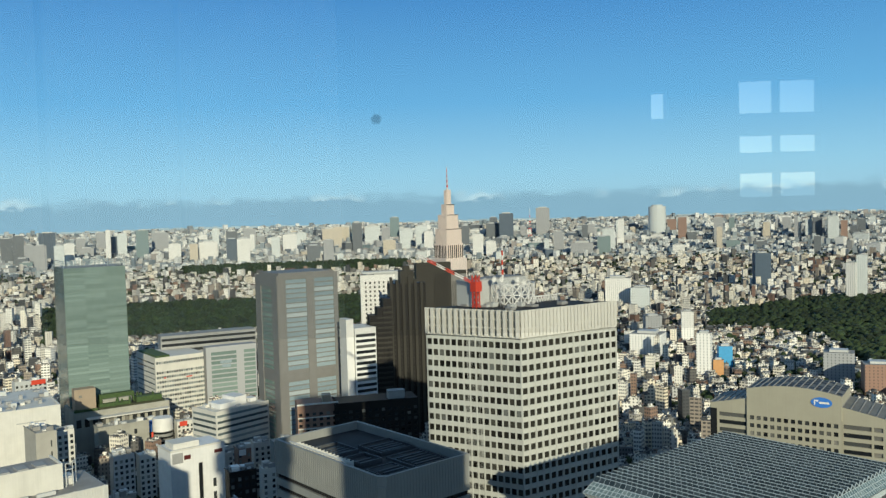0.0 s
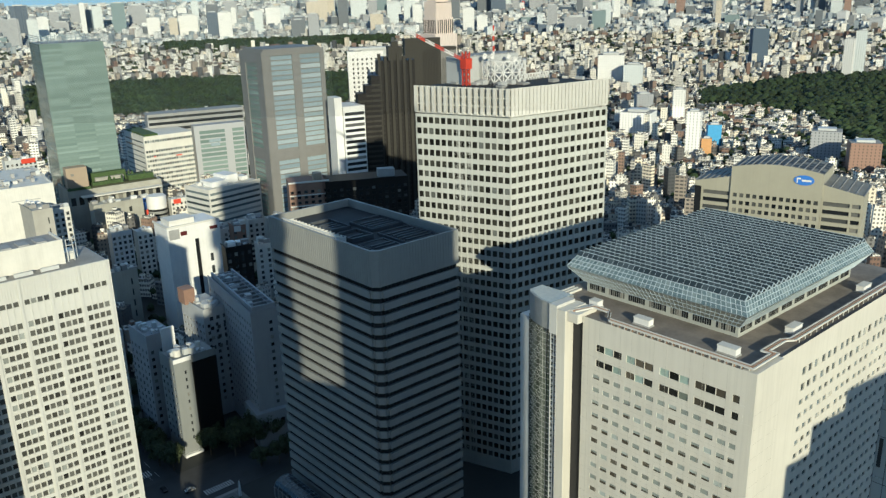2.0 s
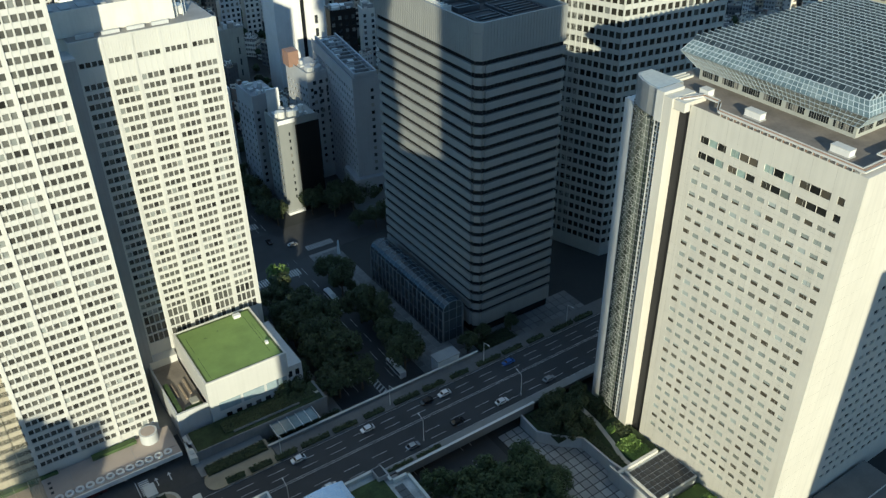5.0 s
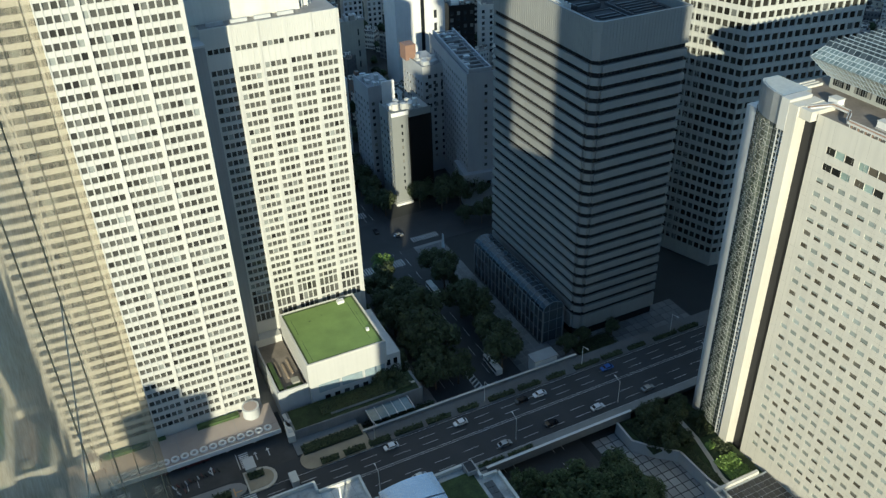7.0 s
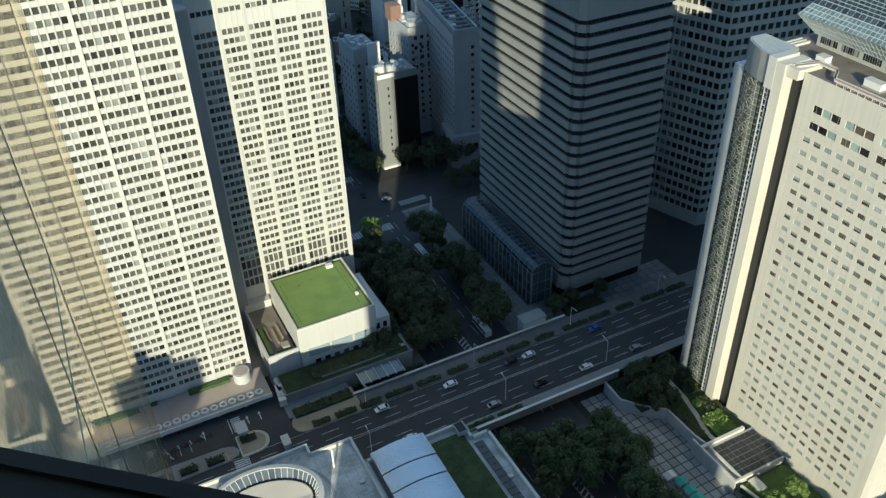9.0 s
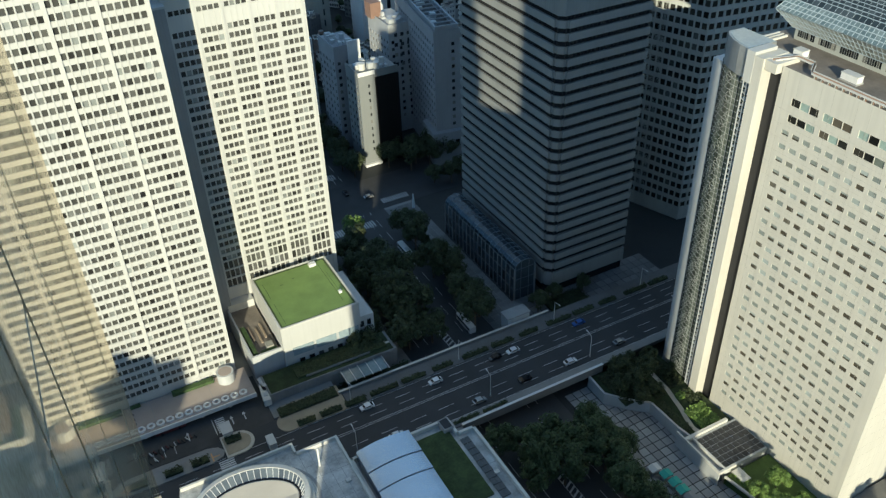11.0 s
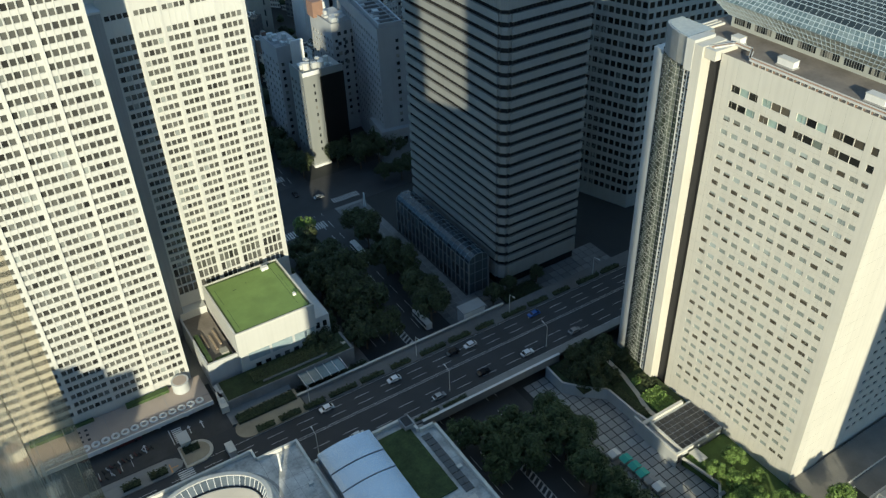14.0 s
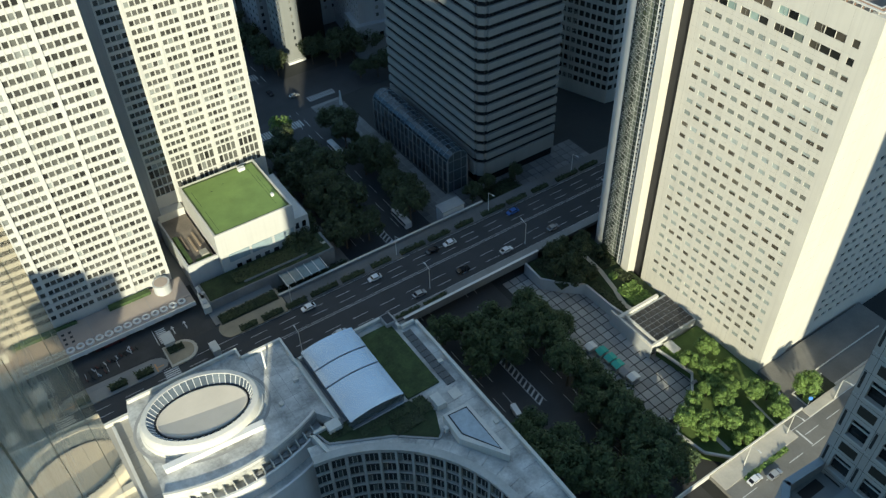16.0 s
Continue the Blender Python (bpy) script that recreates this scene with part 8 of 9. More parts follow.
# unseen blockers added round the room to stop sun leaking past
solid("outer_wall", "beige", room, (-29, -6.25, -10.6, -10.1, 197, 210), (9.25, 10.6, -10.6, -10.1, 197, 210), (-6.25, 9.25, -10.6, -10.1, 205.85, 210), (-6.25, 9.25, -10.6, -10.1, 197, 200.15))
# back openings placed and sized so their reflections fit the camera's view
bw = [(-6, 2.9), (3.12, 4.11), (4.63, 4.67), (5.23, 9)]
levels = [(200.4, 202.19), (202.52, 202.8), (203.04, 203.34), (203.8, 205.6)]
back = Mesh()
for x0_, x1_ in bw:
    back.box(x0_, x1_, -10.2, -10, 200.4, 205.6)
for z0_, z1_ in levels:
    back.box(4.11, 4.63, -10.2, -10, z0_, z1_)
    back.box(4.67, 5.23, -10.2, -10, z0_, z1_)
back.box(2.9, 3.12, -10.2, -10, 200.4, 203.3)
back.box(2.9, 3.12, -10.2, -10, 203.66, 205.6)
back.done("back_wall", "room", room)
sill = tagged(new("window_sill"), "dark metal window sill close to the lens", "window sill", kind="structure")
solid("board", "sill", sill, (-0.9, 0.7, -0.5, 0.136, 201.75, 201.794))
solid("lip", "sill", sill, (-0.9, 0.7, 0.136, 0.142, 201.74, 201.796))
jb = new("window_jamb")
tagged(jb, "polished grey granite window jamb mirroring the view", "window jamb", kind="structure")
jb.matrix_world = Matrix.Translation((-0.7615 * 0.056, -0.648 * 0.056, 0)) @ pose(0, 0, 0, 0, 0, 40.4)
gm, gn, gb = nodes_of("half_polished_granite")
gn.nodes.remove(gb)
g_d, g_g, g_m = gn.nodes.new("ShaderNodeBsdfDiffuse"), gn.nodes.new("ShaderNodeBsdfGlossy"), gn.nodes.new("ShaderNodeMixShader")
gtc = gn.nodes.new("ShaderNodeTexCoord").outputs["Object"]
speck = math_node(gn, "ADD", math_node(gn, "MULTIPLY", noise_node(gn, 160, 4, gtc), 0.45), math_node(gn, "MULTIPLY", noise_node(gn, 11, 5, gtc), 0.55))
gn.links.new(ramp_node(gn, speck, [(0.36, (0.46, 0.4, 0.31)), (0.5, (0.68, 0.6, 0.47)), (0.64, (0.82, 0.75, 0.61))]), g_d.inputs["Color"])
g_g.inputs["Color"].default_value, g_g.inputs["Roughness"].default_value = (0.93, 0.83, 0.66, 1), 0.03
wave = gn.nodes.new("ShaderNodeBump")
wave.inputs["Strength"].default_value, wave.inputs["Distance"].default_value = 0.12, 0.002
gn.links.new(noise_node(gn, 9, 2, gtc), wave.inputs["Height"])
gn.links.new(wave.outputs[0], g_g.inputs["Normal"])
g_f = gn.nodes.new("ShaderNodeFresnel")
g_f.inputs["IOR"].default_value = 1.6
gn.links.new(g_f.outputs[0], g_m.inputs[0])
gn.links.new(g_d.outputs[0], g_m.inputs[1])
gn.links.new(g_g.outputs[0], g_m.inputs[2])
gn.links.new(g_m.outputs[0], gn.nodes["Material Output"].inputs["Surface"])
cuts = [0.2, 0.50, 0.508, 0.69, 0.704, 1.0, 1.006, 1.4, 1.404, 1.9, 1.903, 2.4, 2.403, 2.8]
tilts = (0, 0, 0, 0.06, 0, 0.1, 0.04)
for (a, b), tilt in zip(zip(cuts[0::2], cuts[1::2]), tilts):
    for z0_, z1_ in ((198.0, 201.574), (201.582, 205.0)) if b < 0.7 else ((198.0, 205.0),):
        slab_ = Mesh()
        slab_.box(-0.06, 0.0, a - b, 0, z0_, z1_)
        panel = slab_.done("granite_panel", gm, jb)
        panel.location, panel.rotation_euler = (0, b, 0), (0, 0, radians(tilt))
solid("joint", "sill", jb, (-0.06, -0.012, 0.2, 2.78, 198, 205))
# window pane cut to fit the upper part of the camera's view, with a speck of dirt
pm, pn, pb = nodes_of("clear_pane")
pn.nodes.remove(pb)
tr, gl_, mx, fz = pn.nodes.new("ShaderNodeBsdfTransparent"), pn.nodes.new("ShaderNodeBsdfGlossy"), pn.nodes.new("ShaderNodeMixShader"), pn.nodes.new("ShaderNodeFresnel")
fz.inputs["IOR"].default_value = 2.6
gl_.inputs["Roughness"].default_value = 0.0
pn.links.new(fz.outputs[0], mx.inputs[0])
pn.links.new(tr.outputs[0], mx.inputs[1])
pn.links.new(gl_.outputs[0], mx.inputs[2])
pn.links.new(mx.outputs[0], pn.nodes["Material Output"].inputs["Surface"])
pane_ob = tagged(new("window_1"), "clear pane filling only the upper view, with faint reflections", "window", kind="structure")
pq = Mesh()
pq.face([(-0.9, 0.8, 201.97), (0.9, 0.8, 201.97), (0.9, 0.8, 202.9), (-0.9, 0.8, 202.9)])
pg = pq.done("pane", pm, pane_ob)
pg.visible_shadow = False
spm, spn, spb = nodes_of("translucent_dirt")
sp_t, sp_m = spn.nodes.new("ShaderNodeBsdfTransparent"), spn.nodes.new("ShaderNodeMixShader")
sp_m.inputs[0].default_value = 0.22
spb.inputs["Base Color"].default_value = (0.03, 0.035, 0.04, 1)
spn.links.new(sp_t.outputs[0], sp_m.inputs[1])
spn.links.new(spb.outputs[0], sp_m.inputs[2])
spn.links.new(sp_m.outputs[0], spn.nodes["Material Output"].inputs["Surface"])
for k, rr_ in enumerate((0.0048, 0.0034)):
    spk = Mesh()
    spk.face([(-0.0563 + rr_ * math.cos(2 * math.pi * j / 18), 0.797 - 0.001 * k, 202.1625 + rr_ * math.sin(2 * math.pi * j / 18)) for j in range(18)])
    spk.done("dirt_speck", spm, pane_ob)

# ---- trees ----
NC = 26


def leaf_crown(seed, R, H, n):
    q_ = random.Random(seed)
    mb = Mesh()
    cents = []
    for _ in range(NC):
        a, e, k = q_.uniform(0, 6.283), q_.uniform(-0.5, 1.0), q_.uniform(0.35, 0.85)
        cents.append((R * k * math.cos(a) * math.cos(e), R * k * math.sin(a) * math.cos(e), H * 0.62 + H * 0.33 * math.sin(e) * k * 1.3, R * q_.uniform(0.25, 0.45)))
    for i in range(n):
        cx, cy, cz, cr = cents[i % NC]
        d = Vector((q_.gauss(0, 1), q_.gauss(0, 1), q_.gauss(0, 1))).normalized()
        p = Vector((cx, cy, cz)) + d * cr * (0.6 + 0.4 * q_.random())
        nrm = (d + Vector((q_.uniform(-0.6, 0.6), q_.uniform(-0.6, 0.6), q_.uniform(-0.2, 0.9)))).normalized()
        t1 = nrm.orthogonal().normalized()
        t1.rotate(Matrix.Rotation(q_.uniform(0, 6.283), 3, nrm))
        t2 = nrm.cross(t1)
        s = q_.uniform(0.24, 0.55)
        mb.face([p - t1 * s, p - t2 * s * 0.5, p + t1 * s, p + t2 * s * 0.5])
    return mb


def trunk_mesh(seed, H, R):
    q_ = random.Random(seed)
    mb = Mesh()
    mb.cyl(0, 0, 0.32, 0, H * 0.5, 8, 0.2)
    for k in range(6):
        a = k * 1.05 + q_.uniform(-0.3, 0.3)
        mb.bar((0, 0, H * q_.uniform(0.3, 0.48)), (R * 0.6 * math.cos(a), R * 0.6 * math.sin(a), H * q_.uniform(0.6, 0.8)), 0.18)
    return mb.data("trunk", "bark")


TREES = [(leaf_crown(s, 5.0, 12.0, 3400), trunk_mesh(s, 12.0, 5.0)) for s in range(5)]
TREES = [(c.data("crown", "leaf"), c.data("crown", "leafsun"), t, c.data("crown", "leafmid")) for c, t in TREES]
tq = random.Random(21)


def tree(u, v, z, size, label, group):
    r_ = thing("tree", u, v, z, label, "tree", group, turn=tq.uniform(0, 360))
    k = size / 5.0
    r_.scale = (k, k, k * tq.uniform(0.85, 1.1))
    # crown copy picked by where sun or shade falls
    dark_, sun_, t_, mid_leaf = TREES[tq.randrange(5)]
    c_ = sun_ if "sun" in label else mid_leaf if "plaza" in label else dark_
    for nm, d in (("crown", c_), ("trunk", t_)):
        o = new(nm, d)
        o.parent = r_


STREET = ((97.5, 266.9, 5), (96.2, 246.9, 6), (94.9, 234.8, 6), (101.7, 234.1, 7), (97, 220.9, 7), (97.2, 212.8, 7), (91.2, 221, 6), (102.2, 256.3, 5), (120, 268.1, 5), (123.7, 262.8, 5), (117.6, 236, 6), (121.1, 228.9, 6),
          (119.1, 213.2, 6), (115.5, 199.7, 6), (120.1, 223.1, 5), (98.7, 141.4, 5), (99.3, 134.5, 6), (108.2, 139.2, 5.5), (109.6, 132.2, 6), (121, 138.9, 5), (119.3, 131.1, 6), (103.7, 126.8, 5.5), (116.7, 124.5, 6))
STREET3 = [(96 + (i % 3) * 3, 331 + i * 7, 5) for i in range(9)] + [(122 - (i % 2) * 3, 324 + i * 8, 5) for i in range(8)] + [(84 - (i % 3) * 5, 292 + i * 5, 5.5) for i in range(10)] + [(152 + i * 7, 300 - (i % 2) * 4, 4) for i in range(5)] + [(74 + (i % 2) * 6, 206 + i * 9, 5) for i in range(9)]
STREET5 = [(148 + i * 5, 316 + (i % 2) * 5, 6) for i in range(7)] + [(140 + (i % 2) * 5, 324 + i * 6, 5) for i in range(4)]
STREET4 = ((91.0, 84.8, 5.5), (96.0, 76, 5.5), (102.0, 74.0, 5.5), (91.3, 100.0, 5), (93, 146, 4.5), (107, 70, 5.5), (112, 76, 5.5), (124, 127.2, 4.5), (95, 128, 5))
STREET2 = ((116, 118, 5.5), (114.5, 111, 5.5), (117, 104.9, 5.5), (118.3, 98, 5.5), (111.6, 97.3, 5), (113.9, 91.7, 6), (115.1, 86.2, 6), (118.3, 80.9, 5), (110.7, 83.9, 6), (97.4, 82.4, 6), (119.4, 75.7, 5),
           (95.8, 91.9, 6), (89.2, 93.3, 6), (118, 70.1, 5), (120.5, 91, 4), (88, 205, 5), (90, 250, 5), (92, 262, 5), (141.3, 197.3, 3.6), (150, 200, 3), (163, 199, 3))
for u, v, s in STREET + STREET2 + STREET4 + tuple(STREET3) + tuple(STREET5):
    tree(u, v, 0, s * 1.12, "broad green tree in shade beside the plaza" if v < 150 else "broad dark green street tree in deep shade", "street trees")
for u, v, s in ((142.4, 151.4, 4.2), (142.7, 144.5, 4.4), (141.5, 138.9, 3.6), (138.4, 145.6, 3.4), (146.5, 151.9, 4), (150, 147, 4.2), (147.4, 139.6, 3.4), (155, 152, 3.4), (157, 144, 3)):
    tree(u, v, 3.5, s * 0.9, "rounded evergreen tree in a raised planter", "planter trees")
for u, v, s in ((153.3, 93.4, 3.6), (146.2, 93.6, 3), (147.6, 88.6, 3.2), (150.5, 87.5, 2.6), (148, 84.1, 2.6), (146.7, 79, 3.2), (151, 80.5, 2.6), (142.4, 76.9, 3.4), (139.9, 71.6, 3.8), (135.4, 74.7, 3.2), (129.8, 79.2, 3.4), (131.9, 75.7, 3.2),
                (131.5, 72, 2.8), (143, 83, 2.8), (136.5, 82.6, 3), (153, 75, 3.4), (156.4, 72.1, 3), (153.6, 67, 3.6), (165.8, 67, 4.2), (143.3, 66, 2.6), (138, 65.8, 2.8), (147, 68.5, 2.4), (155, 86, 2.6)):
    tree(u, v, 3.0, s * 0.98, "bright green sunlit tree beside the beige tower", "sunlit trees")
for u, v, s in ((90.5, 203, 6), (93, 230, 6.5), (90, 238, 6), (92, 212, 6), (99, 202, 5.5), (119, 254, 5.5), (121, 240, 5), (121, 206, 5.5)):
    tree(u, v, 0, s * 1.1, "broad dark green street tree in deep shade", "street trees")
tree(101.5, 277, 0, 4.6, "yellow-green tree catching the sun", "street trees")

# shrubs and hedges: joined leaf masses
def hedge_run(name, u0, u1, v0, v1, z, h, label):
    r_ = thing(name, u0, v0, z, label, "hedge")
    q_ = random.Random(int(u0 * 13 + v0))
    mb = Mesh()
    n = int((u1 - u0) * (v1 - v0) * 7) + 20
    for _ in range(min(n, 2500)):
        p = Vector((q_.uniform(0, u1 - u0), q_.uniform(0, v1 - v0), h * q_.uniform(0.4, 1.0)))
        nrm = Vector((q_.gauss(0, 0.6), q_.gauss(0, 0.6), 1)).normalized()
        t1 = nrm.orthogonal().normalized()
        t1.rotate(Matrix.Rotation(q_.uniform(0, 6.28), 3, nrm))
        t2 = nrm.cross(t1)
        s = q_.uniform(0.25, 0.5)
        mb.face([p - t1 * s, p - t2 * s * 0.6, p + t1 * s, p + t2 * s * 0.6])
    mb.box(0.2, u1 - u0 - 0.2, 0.2, v1 - v0 - 0.2, 0, h * 0.5)
    # sunlit hedges take the brightened leaf copy
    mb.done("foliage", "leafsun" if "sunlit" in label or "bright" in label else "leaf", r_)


for u0_, v0_ in ((-60, 182.6), (-44, 182.6), (-28, 182.6), (-12, 182.6), (0, 182.4), (8, 182.2)):
    hedge_run("hedge", u0_, u0_ + 5.5, v0_, v0_ + 2.4, DECK + 0.3, 1.8, "dark rounded shrubs on the traffic island")
for i in range(11):
    u = 66.5 + i * 11.5
    hedge_run("hedge", u, u + 10.2 - (i % 3) * 1.3, 182.5, 184.5, DECK + 0.18, 1.15, "clipped roadside hedge beside the raised road")
for i in range(2):
    u = 84 + i * 10.5
    hedge_run("hedge", u, u + 9.2, 158.4, 159.6, DECK + 0.18, 0.9, "low roadside hedge along the bridge")
for u0_, u1_, v0_, v1_ in ((47, 61, 111.2, 114.2), (54, 62.5, 106.8, 111), (40.5, 46.5, 114.8, 118), (62.5, 66, 108.5, 114)):
    hedge_run("hedge", u0_, u1_, v0_, v1_, 29.25, 0.4, "dark low shrubs in the roof garden")
hedge_run("hedge", 19.4, 24.6, 186.0, 189.0, DECK + 0.5, 0.8, "dark shrubs in the half-round planter")
for u0_, u1_ in ((41.5, 47.5), (49.2, 56.4), (57.6, 65.0)):
    hedge_run("hedge", u0_, u1_, 182.0, 184.4, DECK + 0.3, 1.1, "clipped roadside hedge beside the raised road")
hedge_run("hedge", 48, 80, 199, 204.5, 9.4, 1.6, "dark shrubs in the podium garden")
hedge_run("hedge", 145.4, 148.4, 122, 136, 3.6, 0.9, "shrubs in the raised planter by the tower")
hedge_run("hedge", 155.2, 160.5, 130.5, 137, 3.6, 0.9, "shrubs in the raised planter by the tower")
hedge_run("hedge", 150.8, 158.6, 120.6, 129.4, 3.7, 1.3, "bright yellow-green shrubs at the tower foot")
hedge_run("hedge", 152.9, 155.4, 133.4, 136.0, 3.7, 2.0, "bright round bush beside the garden path")
hedge_run("hedge", 136.5, 147, 140, 155, 3.6, 1.4, "dark shrubs filling the raised planter")
hedge_run("hedge", 147, 151.5, 137.5, 155, 3.6, 1.0, "dark shrubs filling the raised planter")
hedge_run("hedge", 154.2, 160, 139, 155, 3.6, 1.0, "dark shrubs filling the raised planter")
hedge_run("hedge", 146.6, 150, 97.5, 103.5, 3.0, 0.9, "bright clipped shrub bed beside the pavilion")
hedge_run("hedge", 136, 149, 63.6, 66.2, 3.0, 2.6, "sunlit shrubs along the road wall")
hedge_run("hedge", 163.5, 170, 63.8, 66.0, 4.6, 1.4, "bright groundcover beside the path")
hedge_run("hedge", 129, 146, 56.2, 57.6, DECK, 0.8, "sunlit hedge between road and pavement")
hedge_run("hedge", 58, 86, 190.2, 196, 1.0, 3.0, "dark shrubs beside the sunken street")
hedge_run("hedge", 38, 57.4, 188.6, 192.6, DECK + 0.42, 0.9, "dark clipped groundcover on the driveway island")
hedge_run("hedge", 145.5, 162, 192, 201, 0.1, 1.6, "dark shrubs in front of the striped tower")

# ---- plaza, planter, pavilion, kiosks ----
pz = thing("plaza", 124.4, 84, 0, "sunken plaza of square stone slabs with dark joints", "plaza", kind="structure")
solid("bed", "black", pz, (0, 24, 0, 72.6, 0.0, 0.06))
tm = Mesh()
tm.box(0.16, 2.86, 0.16, 2.86, 0.06, 0.14)
M["slabs"] = surface("plaza_slabs", (0.37, 0.365, 0.345), 0.8, 0.16, 1.5, 0.2, per="object", spread=0.18)
# forecourt slabs: base colour lowered to carry the deep shade there
M["darkslabs"] = surface("shade_darkened_paving", (0.17, 0.172, 0.17), 0.75, 0.2, 1.5, 0.2, per="object", spread=0.2)
tile = tm.data("paving_slab", "slabs")
for i in range(8):
    for j in range(24):
        o = new("paving_slab", tile)
        o.parent = pz
        o.location = (i * 3.02, j * 3.02, 0)
mono_pz = thing("forecourt", 136, 190.5, 0, "shaded paved forecourt of the striped tower", "plaza", kind="structure")
solid("bed", "asphalt", mono_pz, (0, 62, 0, 17, 0.0, 0.07))
tm2 = Mesh()
tm2.box(0.1, 3.3, 0.1, 3.3, 0.07, 0.15)
tile2 = tm2.data("paving_slab", "darkslabs")
for i in range(18):
    for j in range(5):
        o = new("paving_slab", tile2)
        o.parent = mono_pz
        o.location = (i * 3.42, j * 3.42, 0)
tm2b = Mesh()
tm2b.box(0.1, 2.7, 0.1, 2.7, 0.18, 0.25)
tile2b = tm2b.data("paving_slab", "darkslabs")
for i in range(5):
    for j in range(34):
        o = new("paving_slab", tile2b)
        o.parent = arc_pave
        o.location = (i * 2.8, j * 2.8, 0)
wall_pts = [(134.0, 156.5), (133.5, 147.5), (138.5, 141.5), (143.9, 136.8), (144.3, 124.5), (145.2, 118.9)]
plw = thing("planter_wall", 0, 0, 0, "pale concrete retaining wall of a raised planter", "retaining wall", kind="structure")
for (u0, v0), (u1, v1) in zip(wall_pts, wall_pts[1:]):
    mb = Mesh()
    d = Vector((u1 - u0, v1 - v0, 0)).normalized()
    n_ = Vector((-d.y, d.x, 0)) * 0.7
    mb.prism([(u0, v0), (u1, v1), (u1 + n_.x, v1 + n_.y), (u0 + n_.x, v0 + n_.y)][::1], 0, 4.6)
    mb.done("wall_section", "lightgrey", plw)
mb = Mesh()
mb.prism([(134.5, 156.4), (134.2, 147.7), (139.2, 141.9), (144.6, 137.2), (145.0, 124.5), (145.8, 119), (161.5, 119), (161.5, 156.4)], 0, 3.7)
mb.done("soil", "shrubs", plw)
way = [(154.0, 152.0), (153.4, 144.0), (153.1, 139.2), (152.0, 134.4), (151.2, 130.6), (149.8, 126.6), (149.0, 123.0), (149.4, 119.4)]
mb = Mesh()
for (u0, v0), (u1, v1) in zip(way, way[1:]):
    mb.face([(u0 - 0.8, v0, 3.76), (u1 - 0.8, v1, 3.76), (u1 + 0.8, v1, 3.76), (u0 + 0.8, v0, 3.76)])
mb.weld().done("garden_path", "pavepale", plw, "pale curved garden path")
pav = thing("entrance_pavilion", 144.2, 104.2, 0, "flat-roofed pavilion with dark tiled roof and pale rim", "pavilion")
solid("wall", "lightgrey", pav, (0.6, 17.4, 0.6, 14, 0, 5.2))
each("rim", "offwhite", pav, [(-2.3, 4.4, 0, 0.7, 5.0, 5.9), (-2.3, 14.6, 14.2, 15.2, 5.0, 6.2), (0.1, 0.7, 0.7, 14.2, 5.0, 5.9), (-2.3, -1.7, 0.7, 18.4, 5.0, 5.9)])
solid("gutter", "grey", pav, (-1.7, 0.1, 0.7, 14.2, 4.5, 4.8))
solid("outer_wall", "lightgrey", pav, (-2.2, -1.8, 0.1, 18.3, 0, 5.0))
tm3 = Mesh()
tm3.box(0.08, 1.9, 0.08, 1.9, 5.2, 5.32)
M["darktile"] = surface("dark_roof_tile", (0.038, 0.039, 0.042), 0.5, 0.2, 2, 0.3, per="object", spread=0.2)
tile3 = tm3.data("roof_tile", "darktile")
for i in range(8):
    for j in range(6):
        o = new("roof_tile", tile3)
        o.parent = pav
        o.location = (1.1 + i * 2.02, 1.1 + j * 2.05, 0)
lowp = thing("lower_canopy", 147, 99.5, 0, "narrow pale canopy edge beside the pavilion", "canopy")
solid("slab", "offwhite", lowp, (0, 3.0, 0, 4.6, 3.4, 4.0))
solid("post", "offwhite", lowp, (1.2, 1.6, 2, 2.4, 0, 3.4))
tb = thing("planting_terrace", 0, 0, 0, "raised planting terrace with sunlit trees and pale rim", "terrace", kind="structure")
edge = [(134.7, 63.3), (128.6, 70.0), (127.2, 79.0), (140.8, 86.0), (146.4, 91.4), (144.4, 104.0)]
mb = Mesh()
mb.prism(([(134.7, 63.3), (157.6, 63.3), (161.8, 72), (161.8, 104.0)] + edge[:0:-1]), 0, 3.0)
mb.done("planting_bed", "grass", tb)
mb = Mesh()
mb.prism([(158.4, 63.3), (210, 63.3), (210, 80.2), (162.1, 80.2), (162.1, 72)], 0, 4.4)
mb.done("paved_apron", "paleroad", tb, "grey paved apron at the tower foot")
for (u0, v0), (u1, v1) in zip(edge, edge[1:]):
    mb = Mesh()
    mb.bar((u0, v0, 3.1), (u1, v1, 3.1), 0.7)
    mb.done("rim", "offwhite", tb)
for (u0, v0), (u1, v1), w_ in (((152.8, 76.0), (151.4, 63.6), 0.7), ((134.4, 75.0), (134.2, 66.5), 1.2), ((158.2, 63.4), (162.0, 71.8), 0.6), ((163.0, 69.2), (159.6, 63.4), 0.0)):
    if w_:
        mb = Mesh()
        d = Vector((u1 - u0, v1 - v0, 0)).normalized()
        n_ = Vector((-d.y, d.x, 0)) * w_
        mb.prism([(u0, v0), (u1, v1), (u1 + n_.x, v1 + n_.y), (u0 + n_.x, v0 + n_.y)][::1], 3.0, 3.12)
        mb.done("path", "offwhite", tb)
solid("bed", "soil", tb, (163.4, 176, 63.4, 68.6, 4.4, 4.6))
each("bed_kerb", "offwhite", tb, [(163.2, 176.2, 68.6, 68.9, 4.4, 4.75), (163.1, 163.4, 63.4, 68.9, 4.4, 4.75), (176, 205, 63.6, 64.2, 4.4, 4.9), (176, 206, 70.4, 70.7, 4.4, 4.8)])
